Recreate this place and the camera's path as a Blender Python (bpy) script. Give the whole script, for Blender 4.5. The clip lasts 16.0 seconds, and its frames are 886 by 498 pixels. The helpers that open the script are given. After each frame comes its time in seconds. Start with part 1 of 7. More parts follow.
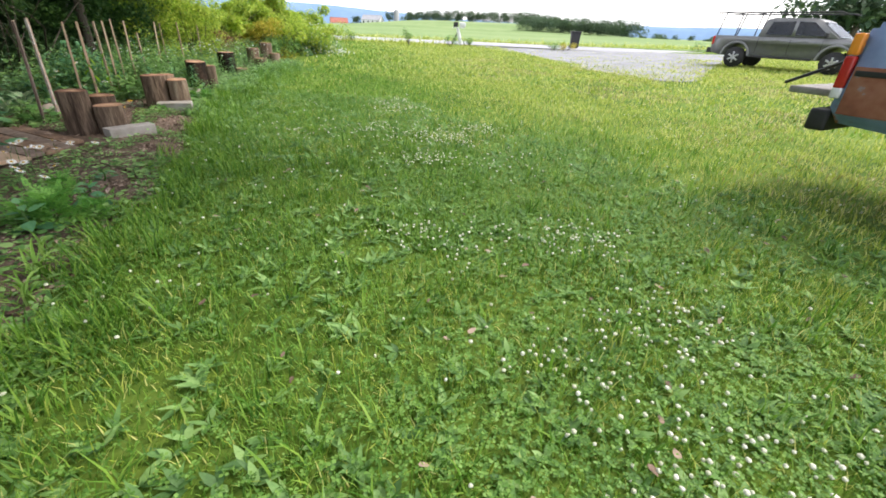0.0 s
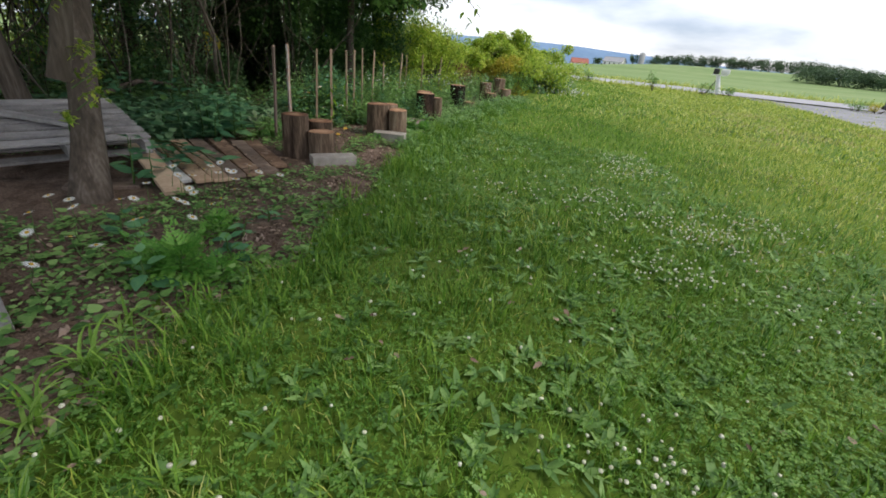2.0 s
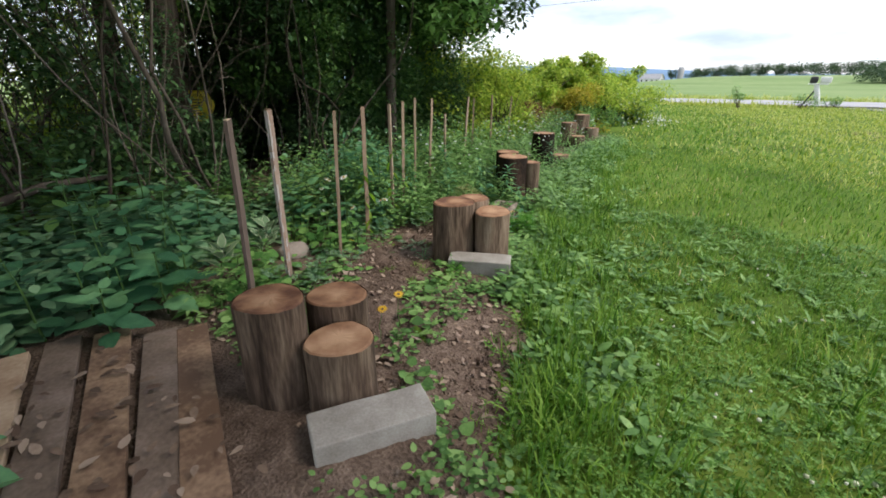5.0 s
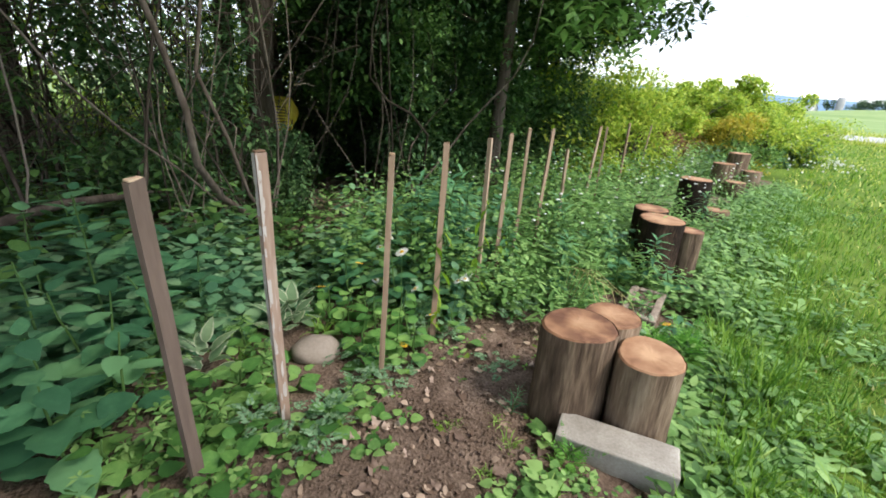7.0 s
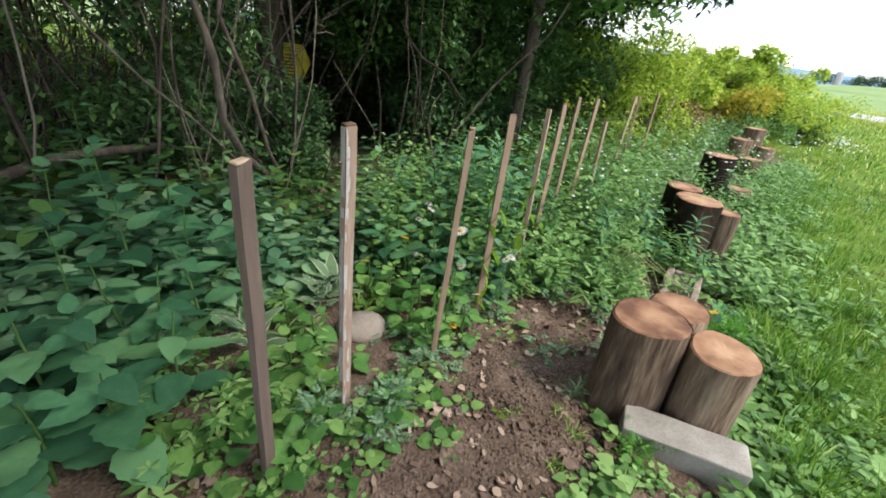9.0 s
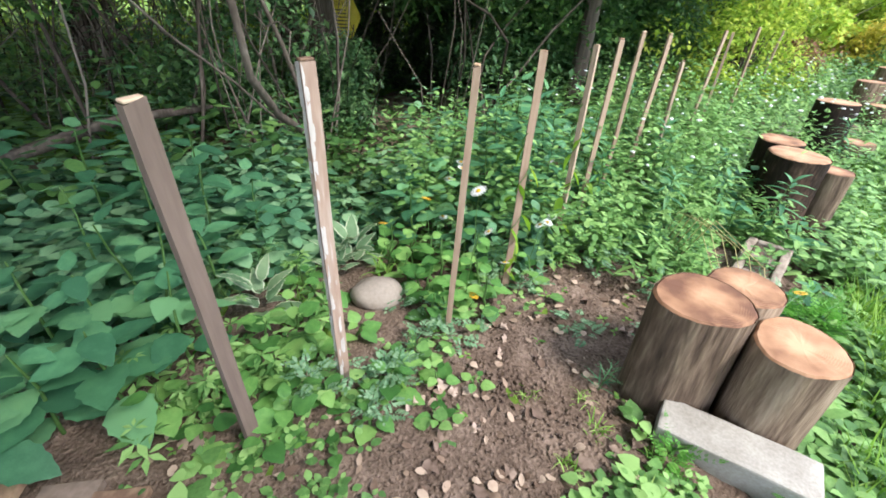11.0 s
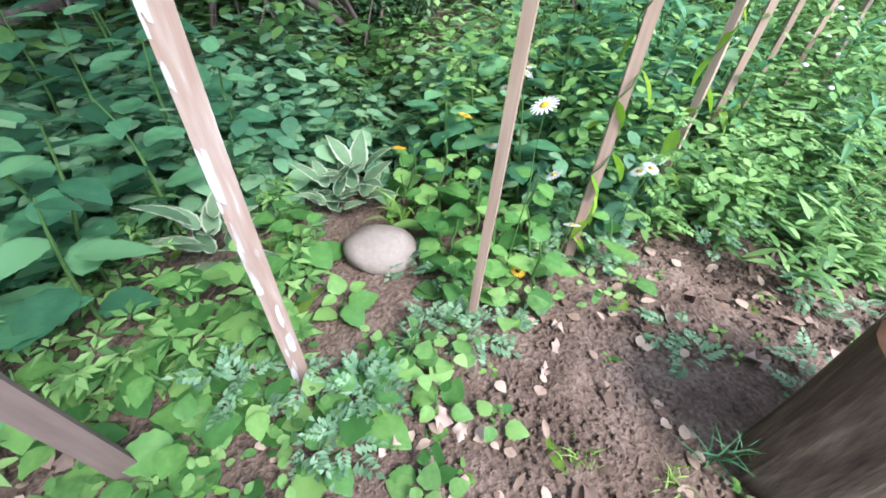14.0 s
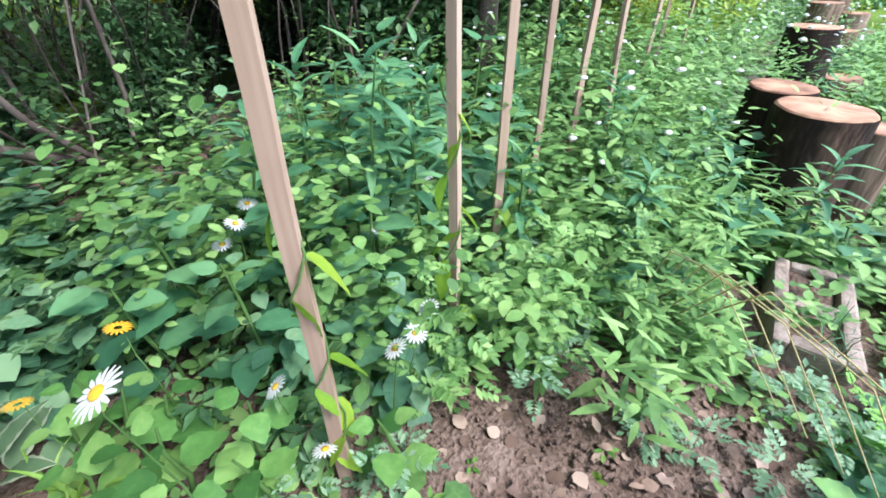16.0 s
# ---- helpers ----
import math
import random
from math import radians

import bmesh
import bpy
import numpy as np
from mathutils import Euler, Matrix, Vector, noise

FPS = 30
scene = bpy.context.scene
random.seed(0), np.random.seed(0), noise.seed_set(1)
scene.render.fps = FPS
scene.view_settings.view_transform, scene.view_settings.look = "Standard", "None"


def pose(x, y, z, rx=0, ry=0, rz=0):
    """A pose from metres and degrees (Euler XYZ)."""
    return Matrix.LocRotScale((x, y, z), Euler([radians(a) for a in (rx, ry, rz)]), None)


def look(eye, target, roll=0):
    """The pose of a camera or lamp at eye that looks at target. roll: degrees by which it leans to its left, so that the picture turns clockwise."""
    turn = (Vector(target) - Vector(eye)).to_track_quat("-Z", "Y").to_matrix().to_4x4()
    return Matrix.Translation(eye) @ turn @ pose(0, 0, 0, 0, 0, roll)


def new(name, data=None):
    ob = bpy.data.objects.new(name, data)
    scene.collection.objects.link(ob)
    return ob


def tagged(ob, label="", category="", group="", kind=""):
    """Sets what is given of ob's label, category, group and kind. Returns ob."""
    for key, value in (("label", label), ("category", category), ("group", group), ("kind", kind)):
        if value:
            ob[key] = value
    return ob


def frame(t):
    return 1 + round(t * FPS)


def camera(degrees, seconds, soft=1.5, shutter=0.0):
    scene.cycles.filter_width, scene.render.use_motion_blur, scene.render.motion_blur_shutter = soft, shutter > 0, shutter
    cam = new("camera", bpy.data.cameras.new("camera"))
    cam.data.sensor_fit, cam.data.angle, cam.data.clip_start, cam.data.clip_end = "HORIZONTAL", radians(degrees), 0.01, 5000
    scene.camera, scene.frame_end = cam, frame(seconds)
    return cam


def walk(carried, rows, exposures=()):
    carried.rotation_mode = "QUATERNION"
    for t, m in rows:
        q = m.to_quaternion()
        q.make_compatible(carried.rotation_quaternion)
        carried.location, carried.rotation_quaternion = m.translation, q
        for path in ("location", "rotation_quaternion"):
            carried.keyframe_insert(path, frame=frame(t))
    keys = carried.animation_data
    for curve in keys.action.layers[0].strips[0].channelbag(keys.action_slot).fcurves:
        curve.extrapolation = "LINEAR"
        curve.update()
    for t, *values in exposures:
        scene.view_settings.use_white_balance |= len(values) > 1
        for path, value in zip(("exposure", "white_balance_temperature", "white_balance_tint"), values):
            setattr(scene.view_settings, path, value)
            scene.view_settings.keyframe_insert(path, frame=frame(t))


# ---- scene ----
cam = camera(92.7, 16.0, soft=1.75)
PATH = [
    (0, (-0.008, 1.214, 1.165), (-0.133, 2.982, 0.239), 2.6),
    (0.5, (-0.032, 1.511, 1.172), (-0.278, 3.265, 0.243), 2.8),
    (1, (-0.112, 1.73, 1.148), (-0.522, 3.447, 0.208), 0.7),
    (1.5, (-0.248, 2.054, 1.152), (-0.756, 3.747, 0.216), 3.8),
    (2, (-0.441, 2.453, 1.157), (-1.394, 3.994, 0.311), 5.3),
    (2.5, (-0.751, 2.834, 1.147), (-1.756, 4.336, 0.29), 3.5),
    (3, (-1.082, 3.203, 1.172), (-2.163, 4.657, 0.324), 3.6),
    (3.5, (-1.429, 3.539, 1.202), (-2.537, 4.998, 0.4), 2.9),
    (4, (-1.844, 3.853, 1.21), (-2.953, 5.318, 0.42), 2.0),
    (4.2, (-2.023, 4.005, 1.193), (-3.141, 5.486, 0.446), 1.1),
    (6.3, (-3.373, 5.185, 1.263), (-4.541, 6.641, 0.544), -0.6),
    (6.5, (-3.436, 5.26, 1.259), (-4.689, 6.648, 0.548), -0.4),
    (7, (-3.549, 5.479, 1.267), (-5.002, 6.663, 0.571), 3.5),
    (7.5, (-3.655, 5.505, 1.278), (-5.156, 6.62, 0.569), 4.1),
    (8, (-3.77, 5.4, 1.296), (-5.242, 6.543, 0.568), 4.9),
    (8.5, (-3.822, 5.332, 1.315), (-5.241, 6.521, 0.558), 5.8),
    (9, (-3.84, 5.317, 1.286), (-5.186, 6.512, 0.416), 6.9),
    (9.2, (-3.855, 5.322, 1.281), (-5.179, 6.52, 0.381), 7.6),
    (11.3, (-3.843, 5.658, 1.206), (-5.312, 6.508, 0.149), 2.8),
    (11.5, (-3.875, 5.7, 1.198), (-5.347, 6.539, 0.135), 3.0),
    (12, (-4.037, 5.78, 1.131), (-5.517, 6.586, 0.053), 3.1),
    (12.5, (-4.165, 5.843, 1.047), (-5.62, 6.617, -0.086), 3.5),
    (13, (-4.245, 5.898, 1.015), (-5.691, 6.633, -0.156), 3.3),
    (13.5, (-4.268, 5.939, 0.982), (-5.695, 6.548, -0.28), 2.6),
    (14, (-4.272, 5.933, 0.956), (-5.657, 6.482, -0.379), 3.2),
    (14.5, (-4.277, 6.058, 0.988), (-5.638, 6.581, -0.38), 0.9),
    (14.9, (-4.274, 6.183, 1.017), (-5.649, 6.967, -0.205), -1.8),
    (15, (-4.276, 6.224, 1.019), (-5.648, 7.068, -0.167), -1.8),
    (15.3, (-4.37, 6.375, 1.007), (-5.687, 7.329, -0.156), -1.3),
    (15.5, (-4.447, 6.402, 1.009), (-5.75, 7.421, -0.116), 0.5),
    (16, (-4.542, 6.539, 0.976), (-5.83, 7.561, -0.162), -1.4),
]
walk(cam, [(t, look(e, g, r)) for t, e, g, r in PATH],
     exposures=[(0, 0.72, 6600, 15), (1.5, 0.55, 6500, 15), (2.0, -0.05, 6500, 14), (2.5, 0.6, 6400, 15), (3.0, 0.35, 6400, 14), (3.5, 0.22, 6400, 14), (4.2, 0.24, 6400, 14), (6.5, 0.48, 6500, 12), (7.3, 0.88, 6350, 12), (9.2, 0.74, 6300, 12), (11.4, 1.6, 5950, 12), (12.5, 1.7, 5800, 13), (14, 1.68, 5500, 17), (16, 1.48, 5600, 18)])

# ---- world and sun ----
world = bpy.data.worlds.new("sky")
scene.world = world
world.use_nodes = True
wn, wl = world.node_tree.nodes, world.node_tree.links
wn.clear()
SUN_EL, SUN_AZ = radians(50), radians(68)      # azimuth clockwise from +y
sky = wn.new("ShaderNodeTexSky")
sky.sky_type = "NISHITA"
sky.sun_disc = False
sky.sun_elevation, sky.sun_rotation = SUN_EL, SUN_AZ
coord = wn.new("ShaderNodeTexCoord")
stretch = wn.new("ShaderNodeMapping")
stretch.inputs["Scale"].default_value = (1.4, 1.4, 5.0)
cloud = wn.new("ShaderNodeTexNoise")
cloud.inputs["Scale"].default_value = 2.2
cloud.inputs["Detail"].default_value = 7
ramp = wn.new("ShaderNodeValToRGB")
ramp.color_ramp.elements[0].position, ramp.color_ramp.elements[0].color = 0.34, (0.30, 0.36, 0.47, 1)
ramp.color_ramp.elements[1].position, ramp.color_ramp.elements[1].color = 0.66, (1.0, 1.0, 1.0, 1)
bg_sky, bg_cloud = wn.new("ShaderNodeBackground"), wn.new("ShaderNodeBackground")
bg_sky.inputs[1].default_value = 0.06
bg_cloud.inputs[1].default_value = 1.22
add = wn.new("ShaderNodeAddShader")
out = wn.new("ShaderNodeOutputWorld")
wl.new(sky.outputs[0], bg_sky.inputs[0])
wl.new(coord.outputs["Generated"], stretch.inputs[0])
wl.new(stretch.outputs[0], cloud.inputs["Vector"])
wl.new(cloud.outputs["Fac"], ramp.inputs[0])
wl.new(ramp.outputs[0], bg_cloud.inputs[0])
wl.new(bg_sky.outputs[0], add.inputs[0])
wl.new(bg_cloud.outputs[0], add.inputs[1])
wl.new(add.outputs[0], out.inputs[0])

sun_data = bpy.data.lights.new("sun", "SUN")
sun_data.energy, sun_data.angle, sun_data.color = 2.5, radians(20), (1.0, 0.93, 0.8)
sun = new("sun", sun_data)
sun_dir = Vector((math.sin(SUN_AZ) * math.cos(SUN_EL), math.cos(SUN_AZ) * math.cos(SUN_EL), math.sin(SUN_EL)))
sun.matrix_world = look(sun_dir * 50, (0, 0, 0))


# ---- materials ----
def material(name, stops, scale=6.0, rough=0.8, bump=0.3, fine=60.0, island=0.0, random_object=0.0, gloss=0.5,
             metal=0.0, translucent=0.0, stretch_z=1.0, bump_distance=0.01, fine_mix=0.35):
    """A surface whose colour runs over the stops by coarse and fine noise, with islands or objects shifted against each other."""
    m = bpy.data.materials.new(name)
    m.use_nodes = True
    n, l = m.node_tree.nodes, m.node_tree.links
    b, o = n["Principled BSDF"], n["Material Output"]
    tc = n.new("ShaderNodeTexCoord")
    mp = n.new("ShaderNodeMapping")
    mp.inputs["Scale"].default_value = (1, 1, stretch_z)
    l.new(tc.outputs["Object"], mp.inputs[0])
    big, small = n.new("ShaderNodeTexNoise"), n.new("ShaderNodeTexNoise")
    big.inputs["Scale"].default_value, big.inputs["Detail"].default_value = scale, 4
    small.inputs["Scale"].default_value, small.inputs["Detail"].default_value = fine, 3
    l.new(mp.outputs[0], big.inputs["Vector"])
    l.new(mp.outputs[0], small.inputs["Vector"])
    mix = n.new("ShaderNodeMix")
    mix.inputs[0].default_value = fine_mix
    l.new(big.outputs["Fac"], mix.inputs[2])
    l.new(small.outputs["Fac"], mix.inputs[3])
    value = mix.outputs[0]
    for amount, node, socket in ((island, "ShaderNodeNewGeometry", "Random Per Island"), (random_object, "ShaderNodeObjectInfo", "Random")):
        if amount:
            src = n.new(node)
            ma = n.new("ShaderNodeMath")
            ma.operation = "MULTIPLY_ADD"
            ma.inputs[1].default_value, ma.inputs[2].default_value = amount, -amount / 2
            l.new(src.outputs[socket], ma.inputs[0])
            ad = n.new("ShaderNodeMath")
            l.new(value, ad.inputs[0])
            l.new(ma.outputs[0], ad.inputs[1])
            value = ad.outputs[0]
    cr = n.new("ShaderNodeValToRGB")
    el = cr.color_ramp.elements
    while len(el) < len(stops):
        el.new(0.5)
    for e, (p, c) in zip(el, stops):
        e.position, e.color = p, (*c, 1)
    l.new(value, cr.inputs[0])
    l.new(cr.outputs[0], b.inputs["Base Color"])
    b.inputs["Roughness"].default_value, b.inputs["Metallic"].default_value = rough, metal
    b.inputs["Specular IOR Level"].default_value = gloss
    if bump:
        bp = n.new("ShaderNodeBump")
        bp.inputs["Strength"].default_value, bp.inputs["Distance"].default_value = bump, bump_distance
        l.new(mix.outputs[0], bp.inputs["Height"])
        l.new(bp.outputs[0], b.inputs["Normal"])
    if translucent:
        tr, ms = n.new("ShaderNodeBsdfTranslucent"), n.new("ShaderNodeMixShader")
        ms.inputs[0].default_value = translucent
        l.new(cr.outputs[0], tr.inputs[0])
        l.new(b.outputs[0], ms.inputs[1])
        l.new(tr.outputs[0], ms.inputs[2])
        l.new(ms.outputs[0], o.inputs[0])
    return m


def leafy(name, dark, mid, light, island=0.7, rough=0.58, translucent=0.3, random_object=0.0, bump=0.15):
    return material(name, [(0.2, dark), (0.5, mid), (0.8, light)], scale=3.0, rough=rough, bump=bump, fine=90.0,
                    island=island, translucent=translucent, random_object=random_object, gloss=0.38, bump_distance=0.003)


M_FIELD = material("farm_field", [(0.3, (0.13, 0.21, 0.07)), (0.5, (0.2, 0.285, 0.11)), (0.7, (0.29, 0.34, 0.16))], scale=0.02, fine=0.3, rough=0.95, bump=0.0, gloss=0.1)
M_GROUND = material("turf_ground", [(0.3, (0.045, 0.08, 0.012)), (0.5, (0.105, 0.175, 0.025)), (0.7, (0.18, 0.24, 0.05))],
                    scale=0.6, fine=25, rough=0.95, bump=0.6, gloss=0.1, bump_distance=0.04)
M_SOIL = material("garden_soil", [(0.3, (0.06, 0.04, 0.03)), (0.5, (0.155, 0.11, 0.083)), (0.7, (0.29, 0.215, 0.17))],
                  scale=9, fine=85, rough=0.95, bump=1.0, gloss=0.15, bump_distance=0.03, fine_mix=0.5)
M_GRASS = leafy("grass_blade", (0.06, 0.17, 0.013), (0.135, 0.3, 0.025), (0.25, 0.42, 0.055), island=0.9)
# paler grass copy: sunlight on the lawn is put into its colour, beside dryness
M_GRASS_DRY_LIT = leafy("sunny_grass_blade", (0.28, 0.38, 0.035), (0.48, 0.55, 0.085), (0.66, 0.66, 0.22), island=0.9)
M_CLOVER = leafy("clover_leaf", (0.07, 0.18, 0.025), (0.13, 0.29, 0.045), (0.22, 0.4, 0.08))
M_WEED = leafy("weed_leaf", (0.075, 0.175, 0.045), (0.17, 0.34, 0.09), (0.31, 0.5, 0.16))
M_BROAD = leafy("broad_leaf", (0.065, 0.17, 0.09), (0.14, 0.305, 0.155), (0.28, 0.46, 0.24), rough=0.48)
# near-black green: the wood's shade is put into the leaf colour
M_SHADE_LEAF = leafy("shaded_woodland_leaf", (0.012, 0.035, 0.01), (0.035, 0.085, 0.02), (0.08, 0.16, 0.035), rough=0.45)
M_SHRUB = leafy("shrub_leaf", (0.035, 0.09, 0.035), (0.085, 0.19, 0.07), (0.17, 0.3, 0.11), rough=0.5)
M_ROUND = leafy("round_leaf", (0.06, 0.17, 0.04), (0.13, 0.3, 0.07), (0.25, 0.44, 0.12), island=0.0, random_object=0.7, rough=0.42, bump=0.4)
M_DEAD_PALE = material("pale_dead_leaf", [(0.25, (0.15, 0.1, 0.075)), (0.5, (0.27, 0.195, 0.15)), (0.75, (0.42, 0.32, 0.26))], island=0.8, rough=0.85, bump=0.3)
M_VINE = material("dead_vine_bark", [(0.25, (0.03, 0.024, 0.018)), (0.5, (0.088, 0.07, 0.055)), (0.75, (0.2, 0.165, 0.135))], scale=14, fine=60, rough=0.95, bump=0.6, stretch_z=0.3, gloss=0.15, island=0.6)
# yellow-green raised so that the bushes' sunlit glow sits in the colour
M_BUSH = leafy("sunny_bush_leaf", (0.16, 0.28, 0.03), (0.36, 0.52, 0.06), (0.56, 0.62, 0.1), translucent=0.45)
M_BUSH_YELLOW = leafy("yellow_bush_leaf", (0.3, 0.3, 0.03), (0.5, 0.45, 0.04), (0.62, 0.5, 0.08))
M_BUSH_RED = leafy("russet_leaf", (0.09, 0.04, 0.02), (0.2, 0.09, 0.045), (0.3, 0.15, 0.07))
M_DEAD = material("dead_leaf", [(0.25, (0.12, 0.075, 0.05)), (0.5, (0.24, 0.165, 0.115)), (0.75, (0.4, 0.3, 0.225))], island=0.9, rough=0.85, bump=0.2)
M_PETAL = material("white_petal", [(0.3, (0.72, 0.74, 0.72)), (0.7, (0.85, 0.86, 0.84))], rough=0.6, bump=0.05, translucent=0.2)
M_YOLK = material("yellow_disc", [(0.3, (0.6, 0.32, 0.01)), (0.7, (0.8, 0.52, 0.02))], scale=80, rough=0.8, bump=0.5)
M_BARK = material("stump_bark", [(0.28, (0.03, 0.019, 0.012)), (0.45, (0.1, 0.068, 0.047)), (0.58, (0.2, 0.145, 0.1)), (0.72, (0.33, 0.255, 0.185))],
                  scale=16, fine=85, rough=0.88, bump=1.0, stretch_z=0.13, random_object=0.16, bump_distance=0.016, gloss=0.25)
# darker bark copy: the shade on the farther logs is put into its colour
M_BARK_SHADE = material("shaded_bark", [(0.3, (0.006, 0.004, 0.003)), (0.55, (0.022, 0.014, 0.01)), (0.7, (0.09, 0.055, 0.038)), (0.82, (0.2, 0.135, 0.095))],
                       scale=8, fine=70, rough=0.85, bump=1.0, stretch_z=0.3, random_object=0.1, bump_distance=0.016, gloss=0.2)
M_TRUNK = material("tree_bark", [(0.25, (0.035, 0.028, 0.022)), (0.5, (0.1, 0.08, 0.062)), (0.75, (0.22, 0.185, 0.15))],
                   scale=14, fine=60, rough=0.95, bump=1.0, stretch_z=0.12, bump_distance=0.02, gloss=0.15)
M_STAKE = material("weathered_lath", [(0.25, (0.16, 0.1, 0.065)), (0.5, (0.33, 0.23, 0.16)), (0.75, (0.48, 0.37, 0.28))],
                   scale=9, fine=80, rough=0.85, bump=0.5, stretch_z=0.06, random_object=0.25, bump_distance=0.004)
M_CONCRETE = material("old_concrete", [(0.25, (0.17, 0.155, 0.13)), (0.5, (0.31, 0.285, 0.25)), (0.75, (0.45, 0.43, 0.39))],
                      scale=9, fine=130, rough=0.92, bump=0.5, bump_distance=0.004, random_object=0.1)
M_STONE = material("field_stone", [(0.3, (0.22, 0.18, 0.145)), (0.7, (0.38, 0.32, 0.265))], scale=7, fine=90, rough=0.85, bump=0.3)
M_PLANK = material("worn_plank", [(0.25, (0.17, 0.1, 0.062)), (0.5, (0.42, 0.28, 0.175)), (0.75, (0.6, 0.45, 0.31))],
                   scale=5, fine=50, rough=0.85, bump=0.5, random_object=0.5, bump_distance=0.004)
M_PALLET = material("grey_pallet_wood", [(0.25, (0.15, 0.14, 0.135)), (0.5, (0.3, 0.285, 0.27)), (0.75, (0.45, 0.43, 0.41))],
                    scale=6, fine=60, rough=0.9, bump=0.5, random_object=0.3, bump_distance=0.004)
M_GRAVEL = material("pale_gravel", [(0.25, (0.15, 0.155, 0.155)), (0.5, (0.25, 0.255, 0.26)), (0.75, (0.36, 0.365, 0.375))],
                    scale=1.2, fine=14, rough=0.95, bump=0.6, bump_distance=0.02)
M_ASPHALT = material("pale_asphalt", [(0.3, (0.3, 0.3, 0.31)), (0.7, (0.44, 0.44, 0.45))], scale=0.6, fine=40, rough=0.9, bump=0.2)


def ringed_wood():
    """Sawn end grain: rings round the pith, saw marks and a reddish heart."""
    m = bpy.data.materials.new("sawn_end_grain")
    m.use_nodes = True
    n, l = m.node_tree.nodes, m.node_tree.links
    b = n["Principled BSDF"]
    tc, info = n.new("ShaderNodeTexCoord"), n.new("ShaderNodeObjectInfo")
    wave, nz = n.new("ShaderNodeTexWave"), n.new("ShaderNodeTexNoise")
    wave.wave_type, wave.rings_direction = "RINGS", "Z"
    wave.inputs["Scale"].default_value, wave.inputs["Distortion"].default_value = 50, 8.0
    wave.inputs["Detail"].default_value, wave.inputs["Detail Scale"].default_value = 3, 0.7
    nz.inputs["Scale"].default_value, nz.inputs["Detail"].default_value = 10, 8
    l.new(tc.outputs["Object"], wave.inputs["Vector"])
    l.new(tc.outputs["Object"], nz.inputs["Vector"])
    mix = n.new("ShaderNodeMix")
    worn, show = n.new("ShaderNodeTexNoise"), n.new("ShaderNodeMapRange")
    worn.inputs["Scale"].default_value, worn.inputs["Detail"].default_value = 7, 3
    shift = n.new("ShaderNodeVectorMath")
    l.new(tc.outputs["Object"], shift.inputs[0])
    l.new(info.outputs["Random"], shift.inputs[1])
    l.new(shift.outputs[0], worn.inputs["Vector"])
    show.inputs[1].default_value, show.inputs[2].default_value, show.inputs[3].default_value, show.inputs[4].default_value = 0.45, 0.65, 1.0, 0.84
    l.new(worn.outputs["Fac"], show.inputs[0])
    l.new(show.outputs[0], mix.inputs[0])
    l.new(wave.outputs["Fac"], mix.inputs[2])
    l.new(nz.outputs["Fac"], mix.inputs[3])
    flat = n.new("ShaderNodeVectorMath")
    flat.operation = "MULTIPLY"
    flat.inputs[1].default_value = (1, 1, 0)
    l.new(tc.outputs["Object"], flat.inputs[0])
    reach = n.new("ShaderNodeVectorMath")
    reach.operation = "LENGTH"
    l.new(flat.outputs[0], reach.inputs[0])
    heart = n.new("ShaderNodeMapRange")
    heart.inputs[1].default_value, heart.inputs[2].default_value = 0.015, 0.085
    heart.inputs[3].default_value, heart.inputs[4].default_value = 0.2, -0.06
    l.new(reach.outputs["Value"], heart.inputs[0])
    core = n.new("ShaderNodeMath")
    l.new(heart.outputs[0], core.inputs[0])
    l.new(mix.outputs[0], core.inputs[1])
    add2 = n.new("ShaderNodeMath")
    add2.operation = "MULTIPLY_ADD"
    add2.inputs[1].default_value = 0.22
    l.new(info.outputs["Random"], add2.inputs[0])
    l.new(core.outputs[0], add2.inputs[2])
    cr = n.new("ShaderNodeValToRGB")
    el = cr.color_ramp.elements
    el.new(0.5)
    for e, (p, c) in zip(el, [(0.38, (0.13, 0.055, 0.028)), (0.58, (0.3, 0.155, 0.08)), (0.86, (0.5, 0.31, 0.18))]):
        e.position, e.color = p, (*c, 1)
    l.new(add2.outputs[0], cr.inputs[0])
    l.new(cr.outputs[0], b.inputs["Base Color"])
    b.inputs["Roughness"].default_value = 0.8
    bp = n.new("ShaderNodeBump")
    bp.inputs["Strength"].default_value, bp.inputs["Distance"].default_value = 0.35, 0.004
    l.new(mix.outputs[0], bp.inputs["Height"])
    l.new(bp.outputs[0], b.inputs["Normal"])
    return m


M_ENDGRAIN = ringed_wood()


# ---- mesh helpers ----
RNG = np.random.default_rng(7)


def mesh_of(name, V, F, mat, smooth=True):
    """A mesh from an array of vertices and a list of face arrays (each n x 3 or n x 4)."""
    me = bpy.data.meshes.new(name)
    V = np.asarray(V, np.float32).reshape(-1, 3)
    F = [np.asarray(f, np.int32) for f in F if len(f)]
    sizes = np.concatenate([np.full(len(f), f.shape[1], np.int32) for f in F])
    loops = np.concatenate([f.ravel() for f in F])
    me.vertices.add(len(V))
    me.vertices.foreach_set("co", V.ravel())
    me.loops.add(len(loops))
    me.loops.foreach_set("vertex_index", loops)
    me.polygons.add(len(sizes))
    me.polygons.foreach_set("loop_start", np.concatenate([[0], np.cumsum(sizes)[:-1]]).astype(np.int32))
    me.polygons.foreach_set("use_smooth", np.full(len(sizes), smooth))
    me.update(calc_edges=True)
    me.materials.append(mat)
    return me


